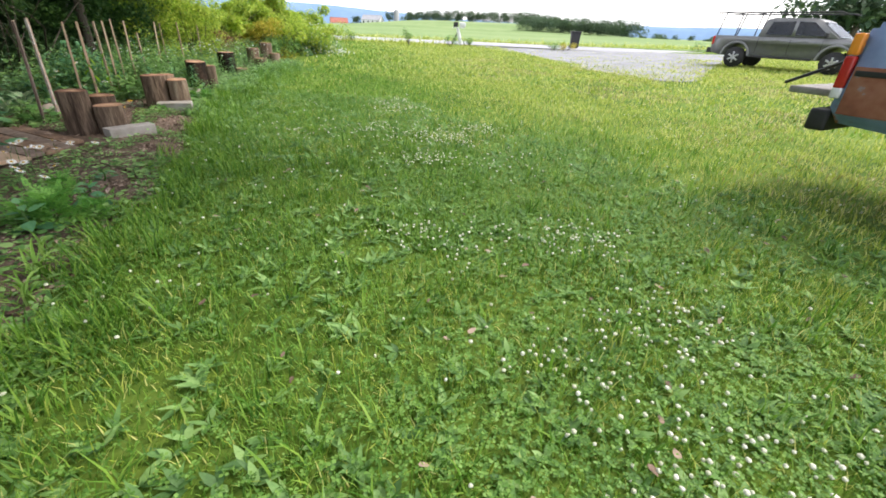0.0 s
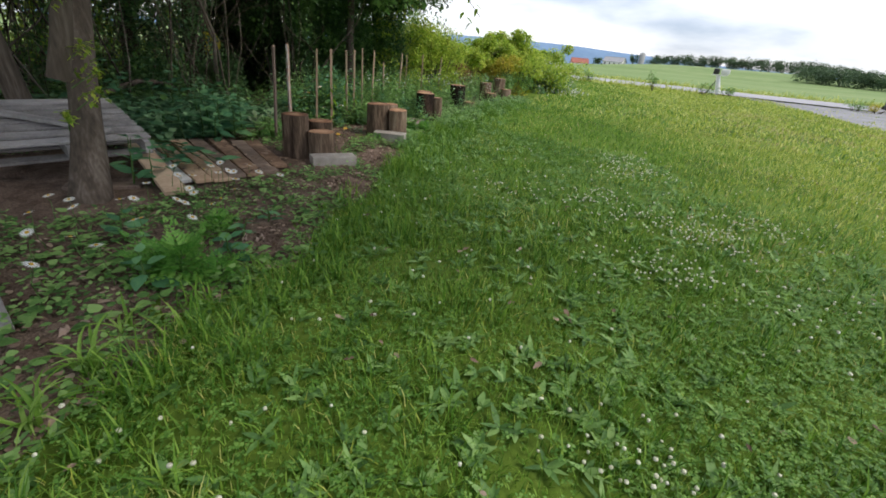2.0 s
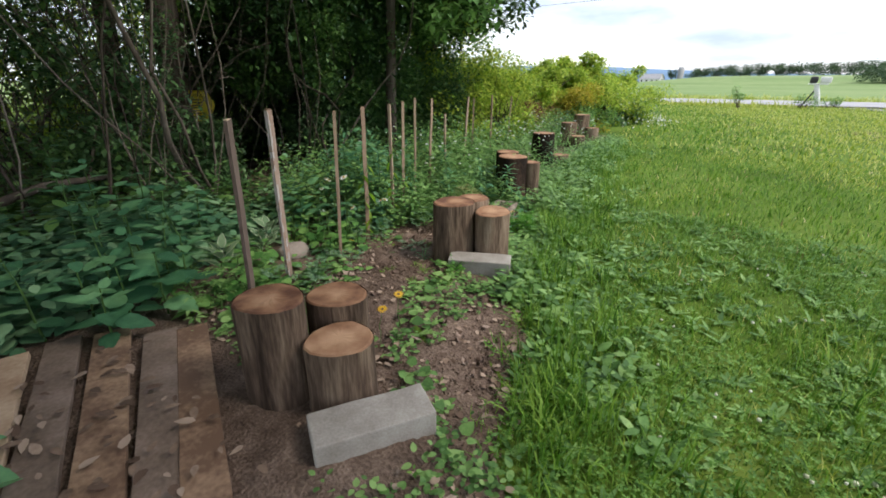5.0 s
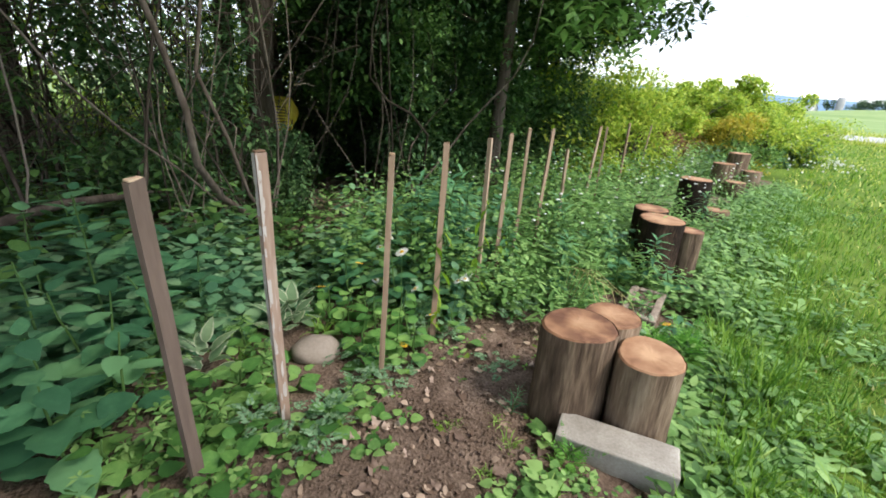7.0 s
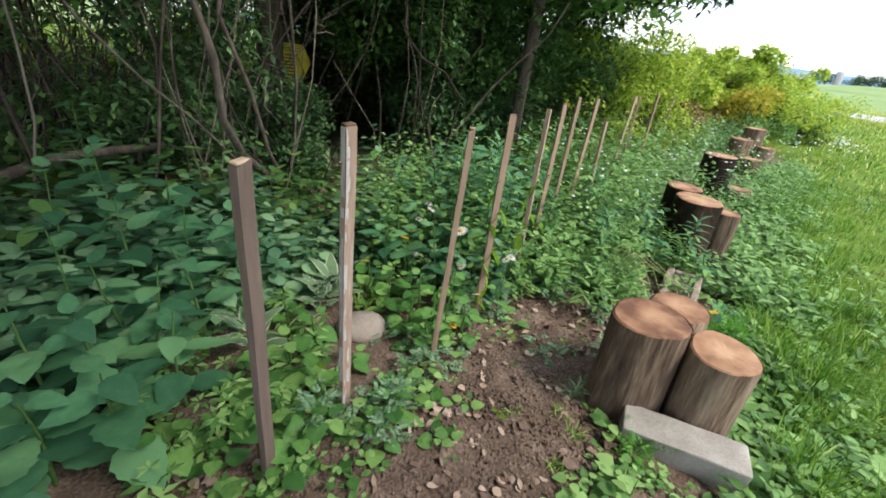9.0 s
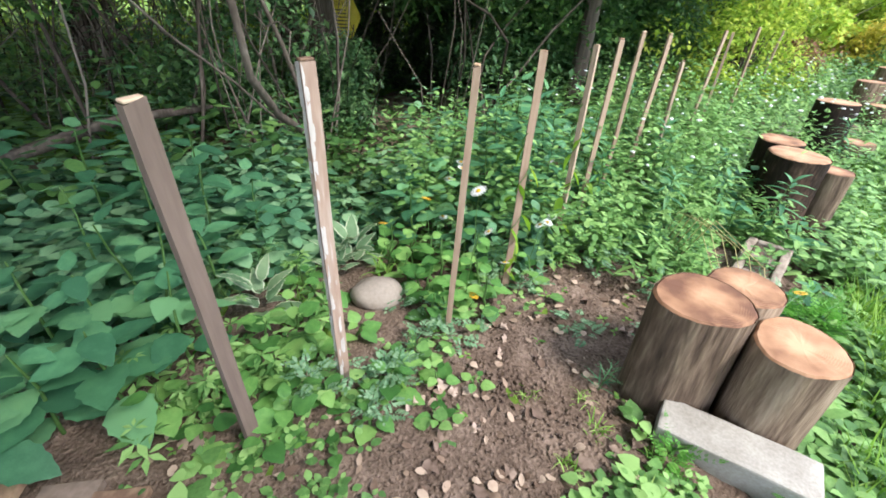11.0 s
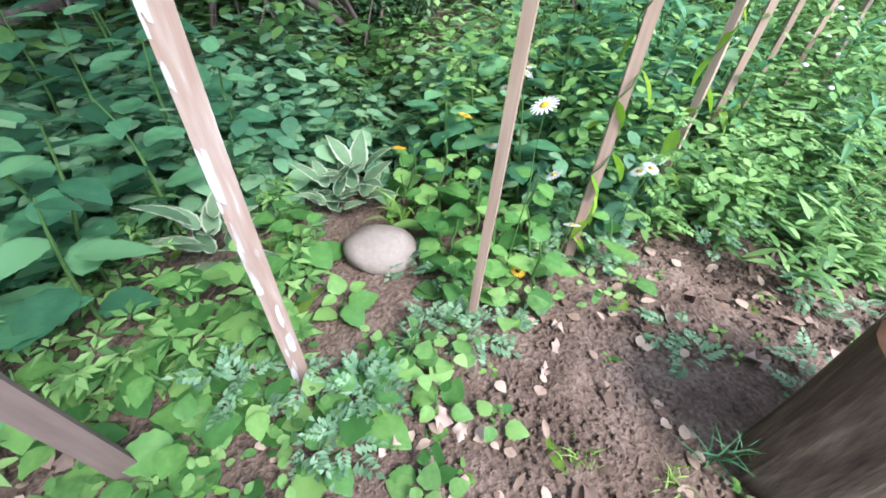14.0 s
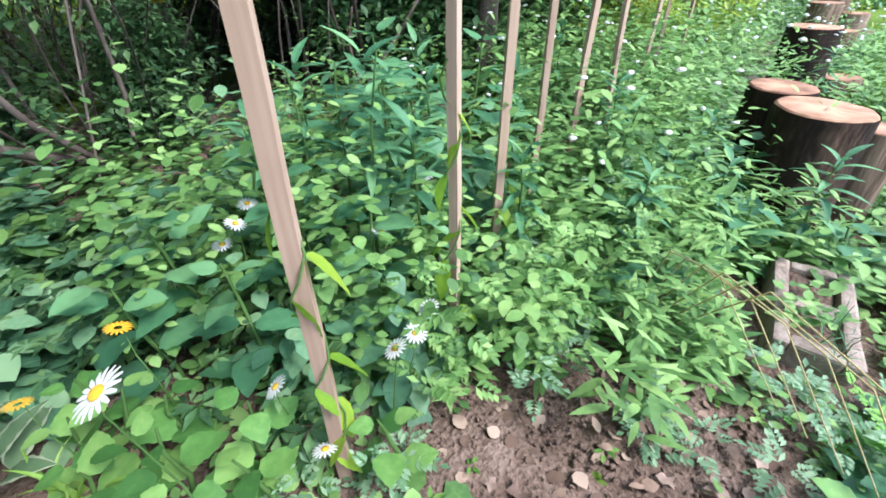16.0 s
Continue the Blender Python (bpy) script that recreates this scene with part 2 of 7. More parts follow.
def spread(tv, tf, pos, yaw, tilt, size):
    """Copies of a small template at each place: turned by yaw, tipped by tilt, scaled by size (n or n x 3)."""
    tv = np.asarray(tv, float)
    pos, yaw, tilt = np.asarray(pos, float), np.asarray(yaw, float), np.asarray(tilt, float)
    size = np.asarray(size, float)
    if size.ndim == 1:
        size = np.repeat(size[:, None], 3, 1)
    v = tv[None] * size[:, None, :]
    ct, st = np.cos(tilt)[:, None], np.sin(tilt)[:, None]
    x, y, z = v[..., 0], v[..., 1] * ct - v[..., 2] * st, v[..., 1] * st + v[..., 2] * ct
    cy, sy = np.cos(yaw)[:, None], np.sin(yaw)[:, None]
    w = np.stack([x * cy - y * sy, x * sy + y * cy, z], -1) + pos[:, None, :]
    off = (np.arange(len(pos)) * len(tv))[:, None, None]
    faces = [(np.asarray(f)[None] + off).reshape(-1, np.asarray(f).shape[1]) for f in tf]
    return w.reshape(-1, 3), faces


def merged(parts):
    """Joins (vertices, faces) pairs into one."""
    V, F, n = [], [], 0
    for v, fs in parts:
        V.append(v)
        F += [f + n for f in fs]
        n += len(v)
    return np.concatenate(V), F


def stuff(name, parts, mat, label, category):
    V, F = merged(parts) if isinstance(parts, list) else parts
    return tagged(new(name, mesh_of(name, V, F, mat)), label, category, kind="stuff")


def thing(name, label, category, group="", at=(0, 0, 0), turn=(0, 0, 0)):
    ob = new(name)
    ob.empty_display_size = 0.1
    ob.matrix_basis = pose(*at, *turn)
    return tagged(ob, label, category, group)


def piece(name, data, parent, m=None, label=""):
    ob = new(name, data)
    ob.parent = parent
    if m is not None:
        ob.matrix_basis = m
    return tagged(ob, label)


def part(name, bm, mat, parent, label="", smooth=True, m=None):
    """Links a bmesh as one mesh object under a thing or a part."""
    me = bpy.data.meshes.new(name)
    bm.to_mesh(me)
    bm.free()
    me.materials.append(mat)
    if smooth:
        me.shade_smooth()
    return piece(name, me, parent, m, label)


def box_bm(sx, sy, sz, at=(0, 0, 0), bevel=0.004, cuts=0, rough=0.0, seed=0):
    """A box with worn, bevelled edges, centred on at."""
    bm = bmesh.new()
    bmesh.ops.create_cube(bm, size=1, matrix=Matrix.Translation(at) @ Matrix.Diagonal((sx, sy, sz, 1)))
    if cuts:
        bmesh.ops.subdivide_edges(bm, edges=bm.edges[:], cuts=cuts, use_grid_fill=True)
    if bevel:
        edges = [e for e in bm.edges if len(e.link_faces) == 2 and e.calc_face_angle(0) > 1.0]
        bmesh.ops.bevel(bm, geom=edges, offset=bevel, segments=2, affect="EDGES", profile=0.6)
    if rough:
        for v in bm.verts:
            v.co += noise.noise_vector(v.co * 9 + Vector((seed * 7.1, seed, 0))) * rough
    return bm


def tube(points, radii, sides=8, furrow=0.0, seed=0.0):
    """A tapered limb along the points, as (vertices, faces)."""
    P = [Vector(p) for p in points]
    V = []
    for i, p in enumerate(P):
        d = (P[min(i + 1, len(P) - 1)] - P[max(i - 1, 0)]).normalized()
        side = d.cross(Vector((0.13, 0.97, 0.21))).normalized()
        up = d.cross(side)
        for k in range(sides):
            a = 2 * math.pi * k / sides
            r = radii[i] * (1 + furrow * noise.noise((math.cos(a) * 2.5 + seed, math.sin(a) * 2.5, p.z * 1.5)))
            V.append(p + (side * math.cos(a) + up * math.sin(a)) * r)
    q = [(i * sides + k, i * sides + (k + 1) % sides, (i + 1) * sides + (k + 1) % sides, (i + 1) * sides + k)
         for i in range(len(P) - 1) for k in range(sides)]
    return np.array([tuple(v) for v in V]), [np.array(q, np.int32)]


def wander(a, b, steps, amount, seed):
    """Points from a to b that stray by amount."""
    a, b = Vector(a), Vector(b)
    pts = []
    for i in range(steps + 1):
        t = i / steps
        w = math.sin(math.pi * min(t * 1.2, 1)) if i < steps else 1.0
        pts.append(a.lerp(b, t) + noise.noise_vector(Vector((t * 2.3 + seed * 3.7, seed, 0.5))) * amount * (w if i else 0))
    return pts


# ---- the lie of the land ----
EDGE_Y = [-30, 0, 1.0, 2.1, 2.6, 3.45, 3.9, 4.3, 5.25, 6.4, 7.0, 7.55, 8.4, 10, 12, 16, 20, 26, 40]
EDGE_X = [-2.5, -1.2, -1.45, -1.7, -1.9, -2.2, -2.32, -2.54, -2.95, -3.6, -3.85, -4.0, -4.35, -4.9, -5.3, -5.9, -6.1, -7.5, -14]


def edge_x(y):
    """Where the lawn meets the bed."""
    return np.interp(y, EDGE_Y, EDGE_X) + 0.05 * np.sin(np.asarray(y) * 5.3) + 0.03 * np.sin(np.asarray(y) * 13.1 + 1)


def smooth01(v):
    v = np.clip(v, 0, 1)
    return v * v * (3 - 2 * v)


def ground_z(x, y):
    x, y = np.asarray(x, float), np.asarray(y, float)
    z = 0.008 * np.clip(y - 8, 0, 40) + 0.017 * np.clip(x - 4, 0, 20)
    z = z + 0.012 * np.sin(x * 1.7 + 0.4 * y) * np.sin(y * 1.3)
    z = z + 0.05 * smooth01((edge_x(y) - x) / 0.5) * smooth01((16 - y) / 3)
    far = smooth01((y - 180) / 190.0)
    ridge = 9.5 * np.exp(-((x + 8) / 85.0) ** 4) - 3.5
    return z + far * ridge


def ground_sheet():
    rings = np.concatenate([np.linspace(0, 12, 49)[1:], 12 * np.power(4500 / 12, np.linspace(0, 1, 60))[1:]])
    spokes = 160
    a = np.arange(spokes) * 2 * math.pi / spokes
    X = np.concatenate([[-2.5], (-2.5 + rings[:, None] * np.cos(a)[None]).ravel()])
    Y = np.concatenate([[5.0], (5.0 + rings[:, None] * np.sin(a)[None]).ravel()])
    V = np.stack([X, Y, ground_z(X, Y)], -1)
    k = np.arange(spokes)
    tri = np.stack([np.zeros(spokes, int), 1 + k, 1 + (k + 1) % spokes], -1)
    quads = [np.stack([1 + i * spokes + k, 1 + (i + 1) * spokes + k, 1 + (i + 1) * spokes + (k + 1) % spokes, 1 + i * spokes + (k + 1) % spokes], -1)
             for i in range(len(rings) - 1)]
    faces = np.concatenate(quads)
    me = mesh_of("ground", V, [tri, faces], M_GROUND)
    me.materials.append(M_FIELD)
    me.polygons.foreach_set("material_index", np.concatenate([np.zeros(spokes, np.int32), (np.hypot(V[faces, 0].mean(1), V[faces, 1].mean(1) - 5) > 36).astype(np.int32)]))
    ob = new("ground", me)
    return tagged(ob, "mown lawn and green farmland running to the horizon", "ground", kind="structure")


ground_sheet()


def sheet(name, rows, mat, label, category, lift=0.02, kind="structure"):
    """A strip laid on the ground between pairs of left and right edge points."""
    V, q, m = [], [], 9
    for (xa, ya), (xb, yb) in rows:
        for j in range(m):
            t = j / (m - 1)
            x, y = xa + (xb - xa) * t, ya + (yb - ya) * t
            V.append((x, y, float(ground_z(x, y)) + lift * math.sin(math.pi * min(max(t, 0.03), 0.97)) ** 0.3))
    for i in range(len(rows) - 1):
        for j in range(m - 1):
            q.append((i * m + j, i * m + j + 1, (i + 1) * m + j + 1, (i + 1) * m + j))
    return tagged(new(name, mesh_of(name, V, [np.array(q)], mat)), label, category, kind=kind)


def bed_sheet():
    """Bare lumpy soil of the garden bed, sinking under the turf at its rim."""
    ys = np.arange(-2.5, 15.0, 0.038)
    ts = np.linspace(0, 1, 110)
    Y, T = np.meshgrid(ys, ts, indexing="ij")
    X = edge_x(Y) + 0.06 - T * 5.0
    n = np.array([noise.noise((x * 5, y * 5, 0)) + 0.6 * noise.noise((x * 17, y * 17, 3)) + 0.35 * noise.noise((x * 40, y * 40, 5))
                  for x, y in zip(X.ravel(), Y.ravel())]).reshape(X.shape)
    Z = ground_z(X, Y) + 0.012 + 0.018 * n - 0.035 * (T < 0.012)
    a, b = X.shape
    i = np.arange(a * b).reshape(a, b)
    q = np.stack([i[:-1, :-1], i[1:, :-1], i[1:, 1:], i[:-1, 1:]], -1).reshape(-1, 4)
    V = np.stack([X, Y, Z], -1).reshape(-1, 3)
    return tagged(new("soil_bed", mesh_of("soil_bed", V, [q], M_SOIL)), "dark crumbly garden soil along the lawn", "soil", kind="structure")


bed_sheet()
sheet("driveway", [((-1.0, 32.5), (17, 31.5)), ((0.6, 29.5), (15.5, 29)), ((1.9, 26), (12.5, 26)), ((2.9, 22), (10, 22)), ((3.4, 18.5), (8.0, 18.5)), ((4.0, 16.4), (6.9, 16.2)), ((4.5, 15.5), (6.3, 15.1)), ((5.1, 14.6), (5.6, 14.5))],
      M_GRAVEL, "pale gravel driveway fading into the lawn", "driveway")
sheet("road", [((-260, 48), (-260, 54)), ((-60, 36), (-60, 42)), ((-12, 33), (-12, 39)), ((8, 31.5), (8, 37.5)), ((40, 31), (40, 37)), ((260, 40), (260, 46))],
      M_ASPHALT, "pale country road across the end of the lawn", "road", lift=0.05)


# ---- log rounds, slabs, stakes ----
def log_round(at, r, h, seed, group, label, lean=(0, 0), bark=None):
    """An upright log round: furrowed bark and a sawn top."""
    ob = thing("log_round", label, "log", group, (at[0], at[1], 0.0), (lean[0], lean[1], seed * 47 % 360))
    S, R = 40, 9

    def rad(a, t):
        lobes = 1 + 0.05 * math.cos(2 * a + seed) + 0.035 * math.cos(3 * a + seed * 2.3)
        furrow = 0.035 * noise.noise((math.cos(a) * 6 + seed, math.sin(a) * 6, t * 0.8)) + 0.02 * noise.noise((math.cos(a) * 14, math.sin(a) * 14 + seed, t * 1.5))
        return r * (lobes + furrow + 0.06 * (1 - t) ** 3)
    V = [(rad(2 * math.pi * k / S, i / R) * math.cos(2 * math.pi * k / S), rad(2 * math.pi * k / S, i / R) * math.sin(2 * math.pi * k / S), h * i / R)
         for i in range(R + 1) for k in range(S)]
    q = [(i * S + k, i * S + (k + 1) % S, (i + 1) * S + (k + 1) % S, (i + 1) * S + k) for i in range(R) for k in range(S)]
    piece("bark", mesh_of("bark", V, [np.array(q)], bark or M_BARK), ob)
    T, tri, tq = [(0.01, 0.005, h + 0.004)], [], []
    for j, f in enumerate((0.35, 0.7, 0.93, 0.985)):
        for k in range(S):
            a = 2 * math.pi * k / S
            ragged = 1 + (0.012 * noise.noise((a * 9, seed, j)) if j == 3 else 0)
            T.append((rad(a, 1) * f * ragged * math.cos(a), rad(a, 1) * f * ragged * math.sin(a), h + (0.004 if j < 3 else -0.004) + 0.002 * noise.noise((a * 3, f * 6, seed))))
    tri = [(0, 1 + k, 1 + (k + 1) % S) for k in range(S)]
    for j in range(3):
        tq += [(1 + j * S + k, 1 + (j + 1) * S + k, 1 + (j + 1) * S + (k + 1) % S, 1 + j * S + (k + 1) % S) for k in range(S)]
    piece("sawn_top", mesh_of("sawn_top", T, [np.array(tri), np.array(tq)], M_ENDGRAIN, smooth=False), ob, label="pale sawn end grain with growth rings")
    return ob


G1, G2, G3, G4, G5 = ("first log cluster", "second log cluster", "third log cluster", "fourth log cluster", "far log cluster")
log_round((-4.02, 5.255), 0.124, 0.475, 1, G1, "tall brown log round standing on end in the bed")
log_round((-3.97, 5.52), 0.12, 0.40, 2, G1, "brown log round standing behind a shorter one")
log_round((-3.785, 5.375), 0.122, 0.335, 3, G1, "short reddish-brown log round beside a concrete slab")
log_round((-4.31, 6.79), 0.138, 0.468, 4, G2, "broad brown log round with a fresh sawn top")
log_round((-4.29, 6.985), 0.114, 0.458, 5, G2, "brown log round grown together with a broad one")
log_round((-4.085, 6.93), 0.12, 0.415, 6, G2, "shorter grey-barked log round behind a slab", (0, 2))
log_round((-5.093, 8.87), 0.135, 0.485, 7, G3, "dark log round at the back of a cluster", bark=M_BARK_SHADE)
log_round((-4.876, 8.60), 0.158, 0.49, 8, G3, "broad dark log round with an orange sawn top", bark=M_BARK_SHADE)
log_round((-4.72, 8.72), 0.095, 0.43, 9, G3, "narrow split-looking grey log round")
log_round((-5.45, 10.55), 0.155, 0.53, 10, G4, "log round with shade-dark bark and a pale top", bark=M_BARK_SHADE)
log_round((-5.22, 10.68), 0.13, 0.22, 11, G4, "low flat log slice beside a dark round")
log_round((-5.90, 12.6), 0.14, 0.52, 12, G5, "grey log round standing among weeds")
log_round((-5.66, 12.5), 0.13, 0.3, 13, G5, "low log round at the edge of the grass")
log_round((-6.08, 13.7), 0.16, 0.6, 14, G5, "brown log round in front of the bushes")
log_round((-5.82, 13.65), 0.14, 0.35, 15, G5, "low brown log round in front of the bushes")


def slab(at, size, turn, seed, label, tip=0):
    ob = thing("concrete_slab", label, "slab", "slabs by the logs", at, (tip, 0, turn))
    part("slab_body", box_bm(*size, bevel=0.008, cuts=4, rough=0.004, seed=seed), M_CONCRETE, ob, smooth=False)
    return ob


slab((-3.57, 5.32, 0.085), (0.42, 0.17, 0.13), 61, 1, "weathered grey concrete slab in front of logs")
slab((-4.05, 6.73, 0.08), (0.40, 0.13, 0.15), 27, 2, "weathered grey concrete slab lying before logs", 6)
slab((-5.8, 11.0, 0.09), (0.35, 0.2, 0.1), 40, 3, "pale flat concrete slab beside a dark log")


M_BLOCK = material("stained_block", [(0.3, (0.1, 0.075, 0.055)), (0.48, (0.24, 0.19, 0.15)), (0.7, (0.4, 0.35, 0.29))], scale=11, fine=110, rough=0.95, bump=0.7, bump_distance=0.006)


def cinder_block():
    ob = thing("concrete_block", "hollow concrete block set in the bed with weeds growing in it", "block", at=(-4.585, 7.93, 0.04), turn=(3, -3, 108))
    L, W, H, w = 0.41, 0.205, 0.19, 0.042
    for name, size, at in (("long_wall", (L, w, H), (0, W / 2 - w / 2, 0)), ("long_wall", (L, w, H), (0, w / 2 - W / 2, 0)),
                           ("web", (w, W - 2 * w, H), (L / 2 - w / 2, 0, 0)), ("web", (w, W - 2 * w, H), (w / 2 - L / 2, 0, 0)), ("web", (w * 1.1, W - 2 * w, H), (0, 0, -0.004))):
        part(name, box_bm(*size, at, bevel=0.01, cuts=3, rough=0.009), M_BLOCK, ob, smooth=False)
    for sx in (-1, 1):
        part("soil_fill", box_bm(0.145, 0.118, 0.15, (sx * 0.095, 0, 0.0), bevel=0.01, cuts=4, rough=0.012, seed=sx), M_SOIL, ob, "dark soil inside the block")
    return ob


cinder_block()


def stake(top, base, w, d, mat, label, turn, name="wooden_stake", paint=False):
    t, b = Vector(top), Vector(base)
    ob = thing(name, label, "stake", "stakes along the bed", base)
    q = (t - b).to_track_quat("Z", "Y").to_matrix().to_4x4()
    bm = box_bm(w, d, 1, (0, 0, 0.5), bevel=0.0, cuts=0)
    bmesh.ops.subdivide_edges(bm, edges=[e for e in bm.edges if abs(e.verts[0].co.z - e.verts[1].co.z) > 0.5], cuts=10)
    L = (t - b).length
    for v in bm.verts:
        v.co.z *= L
        v.co.x += 0.006 * noise.noise((v.co.z * 2.5, turn, 1)) + 0.0015 * noise.noise((v.co.x * 90, v.co.z * 25, turn))
        v.co.y += 0.005 * noise.noise((v.co.z * 2.5, turn, 9))
        if v.co.z > L - 0.01:
            v.co.z += 0.012 * noise.noise((v.co.x * 50, v.co.y * 60, turn))
    m = q @ Matrix.Rotation(radians(turn), 4, "Z")
    part("shaft", bm, mat, ob, smooth=False, m=m)
    part("cut_end", box_bm(w * 0.9, d * 0.9, 0.006, (0.006 * noise.noise((L * 2.5, turn, 1)), 0.005 * noise.noise((L * 2.5, turn, 9)), L + 0.004), bevel=0.002), M_PLANK, ob, "pale sawn end", m=m)
    if paint:
        rs = random.Random(5)
        V, f = [], []
        for _ in range(85):
            z = L * rs.random() ** (0.55 if rs.random() < 0.6 else 1.6)
            side, edge = rs.choice((-1, 1)), rs.random() < 0.65
            u = -w / 2 + (rs.uniform(0, 0.009) if edge else rs.uniform(0.002, w - 0.004))
            a, b2 = rs.uniform(0.003, 0.008), rs.uniform(0.01, 0.045)
            cx, cy = 0.006 * noise.noise((z * 2.5, turn, 1)), 0.005 * noise.noise((z * 2.5, turn, 9))
            k = len(V)
            for n in range(7):
                t2 = n * math.tau / 7
                q2 = rs.uniform(0.6, 1.15)
                V.append((cx + min(max(u + a * q2 * math.cos(t2), -w / 2), w / 2), cy + side * (d / 2 + 0.0015), min(max(z + b2 * q2 * math.sin(t2), 0.02), L)))
            f += [(k, k + n, k + n + 1) for n in range(1, 6)]
        for n in range(36):
            z0, z1 = L * n / 36, L * (n + 1) / 36
            if noise.noise((n * 0.4, 3, 0)) > -0.15:
                cx, cy = 0.006 * noise.noise((z0 * 2.5, turn, 1)), 0.005 * noise.noise((z0 * 2.5, turn, 9))
                k = len(V)
                V += [(cx - w / 2 - 0.003, cy - d / 2, z0), (cx - w / 2 - 0.003, cy + d / 2 * rs.uniform(0, 1), z0), (cx - w / 2 - 0.003, cy + d / 2 * rs.uniform(0, 1), z1), (cx - w / 2 - 0.003, cy - d / 2, z1)]
                f += [(k, k + 1, k + 2), (k, k + 2, k + 3)]
        piece("peeling_paint", mesh_of("peeling_paint", V, [np.array(f)], M_STAKE_WHITE, smooth=False), ob, m, "flaking white paint")["kind"] = "stuff"
    return ob


M_STAKE_BROWN = material("brown_board", [(0.3, (0.095, 0.064, 0.05)), (0.55, (0.185, 0.132, 0.105)), (0.64, (0.25, 0.19, 0.155)), (0.68, (0.5, 0.46, 0.42))], scale=7, fine=70, rough=0.85, bump=0.4, stretch_z=0.1)
M_STAKE_TAN = material("bare_tan_board", [(0.25, (0.17, 0.105, 0.075)), (0.46, (0.33, 0.225, 0.17)), (0.53, (0.4, 0.3, 0.24)), (0.57, (0.52, 0.47, 0.43))], scale=8, fine=80, rough=0.85, bump=0.4, stretch_z=0.1)
M_STAKE_WHITE = material("peeling_white_board", [(0.34, (0.34, 0.24, 0.18)), (0.42, (0.42, 0.37, 0.33)), (0.50, (0.5, 0.46, 0.43)), (0.7, (0.6, 0.58, 0.55))],
                         scale=11, fine=60, rough=0.8, bump=0.4, stretch_z=0.25)
stake((-4.637, 5.519, 1.054), (-4.745, 5.535, -0.02), 0.037, 0.02, M_STAKE_BROWN, "leaning brown board stake with flaking paint", 40)
stake((-4.808, 5.819, 1.079), (-4.86, 5.84, -0.02), 0.035, 0.02, M_STAKE_TAN, "wooden stake with peeling white paint", 35, paint=True)
stake((-4.86, 6.286, 1.046), (-4.905, 6.272, -0.02), 0.024, 0.02, M_STAKE, "thin weathered wooden stake in bare soil", 35)
stake((-5.053, 6.687, 1.05), (-5.04, 6.66, -0.02), 0.027, 0.02, M_STAKE, "thin brown wooden stake with a climbing vine", 30)
for i, (x, y, h) in enumerate([(-5.169, 7.072, 1.05), (-5.29, 7.36, 1.06), (-5.38, 7.62, 1.08), (-5.51, 8.02, 1.06), (-5.6, 8.35, 0.9),
                               (-5.83, 9.12, 1.05), (-5.92, 9.38, 1.03), (-6.15, 10.2, 1.05), (-6.5, 11.4, 1.0)]):
    stake((x, y, h), (x + 0.03 * math.sin(i * 2.1), y - 0.03 + 0.03 * math.cos(i * 3.3), -0.02), 0.022, 0.018, M_STAKE, "thin weathered wooden stake among tall weeds", 20 + 17 * i)


def field_stone():
    bm = bmesh.new()
    bmesh.ops.create_icosphere(bm, subdivisions=3, radius=1)
    for v in bm.verts:
        v.co *= 1 + 0.13 * noise.noise(v.co * 1.6) + 0.03 * noise.noise(v.co * 5)
        v.co = Vector((v.co.x * 0.115, v.co.y * 0.085, max(v.co.z, -0.6) * 0.075))
    ob = thing("field_stone", "smooth rounded tan field stone lying on soil", "stone", at=(-5.22, 6.11, 0.09), turn=(0, 0, 70))
    part("stone_body", bm, M_STONE, ob)


field_stone()


# ---- leaf shapes (length 1 along +y) ----
def leaf_form(width, widest, fold, droop, base=0.75):
    """A folded leaf in three columns, broadest at widest, with its tip hanging by droop."""
    V = [(0, 0, 0)]
    for t in (0.2, 0.5, 0.78):
        k = math.sin(math.pi / 2 * t / widest) ** base if t < widest else math.cos(math.pi / 2 * (t - widest) / (1 - widest)) ** 0.85
        V += [(-width * k, t - 0.03, fold * k - droop * t * t), (0, t, -droop * t * t), (width * k, t - 0.03, fold * k - droop * t * t)]
    return V + [(0, 1, -droop)]


FORM_F = [np.array([(0, 2, 1), (0, 3, 2), (10, 7, 8), (10, 8, 9)]), np.array([(1, 2, 5, 4), (2, 3, 6, 5), (4, 5, 8, 7), (5, 6, 9, 8)])]
LEAF_V, HEART_V, SLIM_V, OVAL_V = leaf_form(0.25, 0.36, 0.035, 0.12), leaf_form(0.43, 0.3, 0.04, 0.12, 0.35), leaf_form(0.095, 0.4, 0.015, 0.25), leaf_form(0.35, 0.45, 0.03, 0.1)
LEAF_F = OVAL_F = FORM_F
CUT_V, CUT_F = [], []
for _k in range(9):
    _t, _s = 0.2 + 0.16 * (_k // 2), (-1 if _k % 2 else 1)
    _L, _a = (0.34, radians(0)) if _k == 8 else (0.42 - 0.05 * (_k // 2), radians(_s * 52))
    for _x, _y, _z in ((0, 0, 0), (-0.085, _L * 0.55, 0.02), (0, _L, -0.03), (0.085, _L * 0.55, 0.02)):
        CUT_V.append((_x * math.cos(_a) + _y * math.sin(_a), _t + _y * math.cos(_a) - _x * math.sin(_a), _z - 0.1 * _t * _t))
    CUT_F += [(_k * 4, _k * 4 + 3, _k * 4 + 2), (_k * 4, _k * 4 + 2, _k * 4 + 1)]
CUT_F = [np.array(CUT_F)]
FIVE_V, FIVE_F = [], []
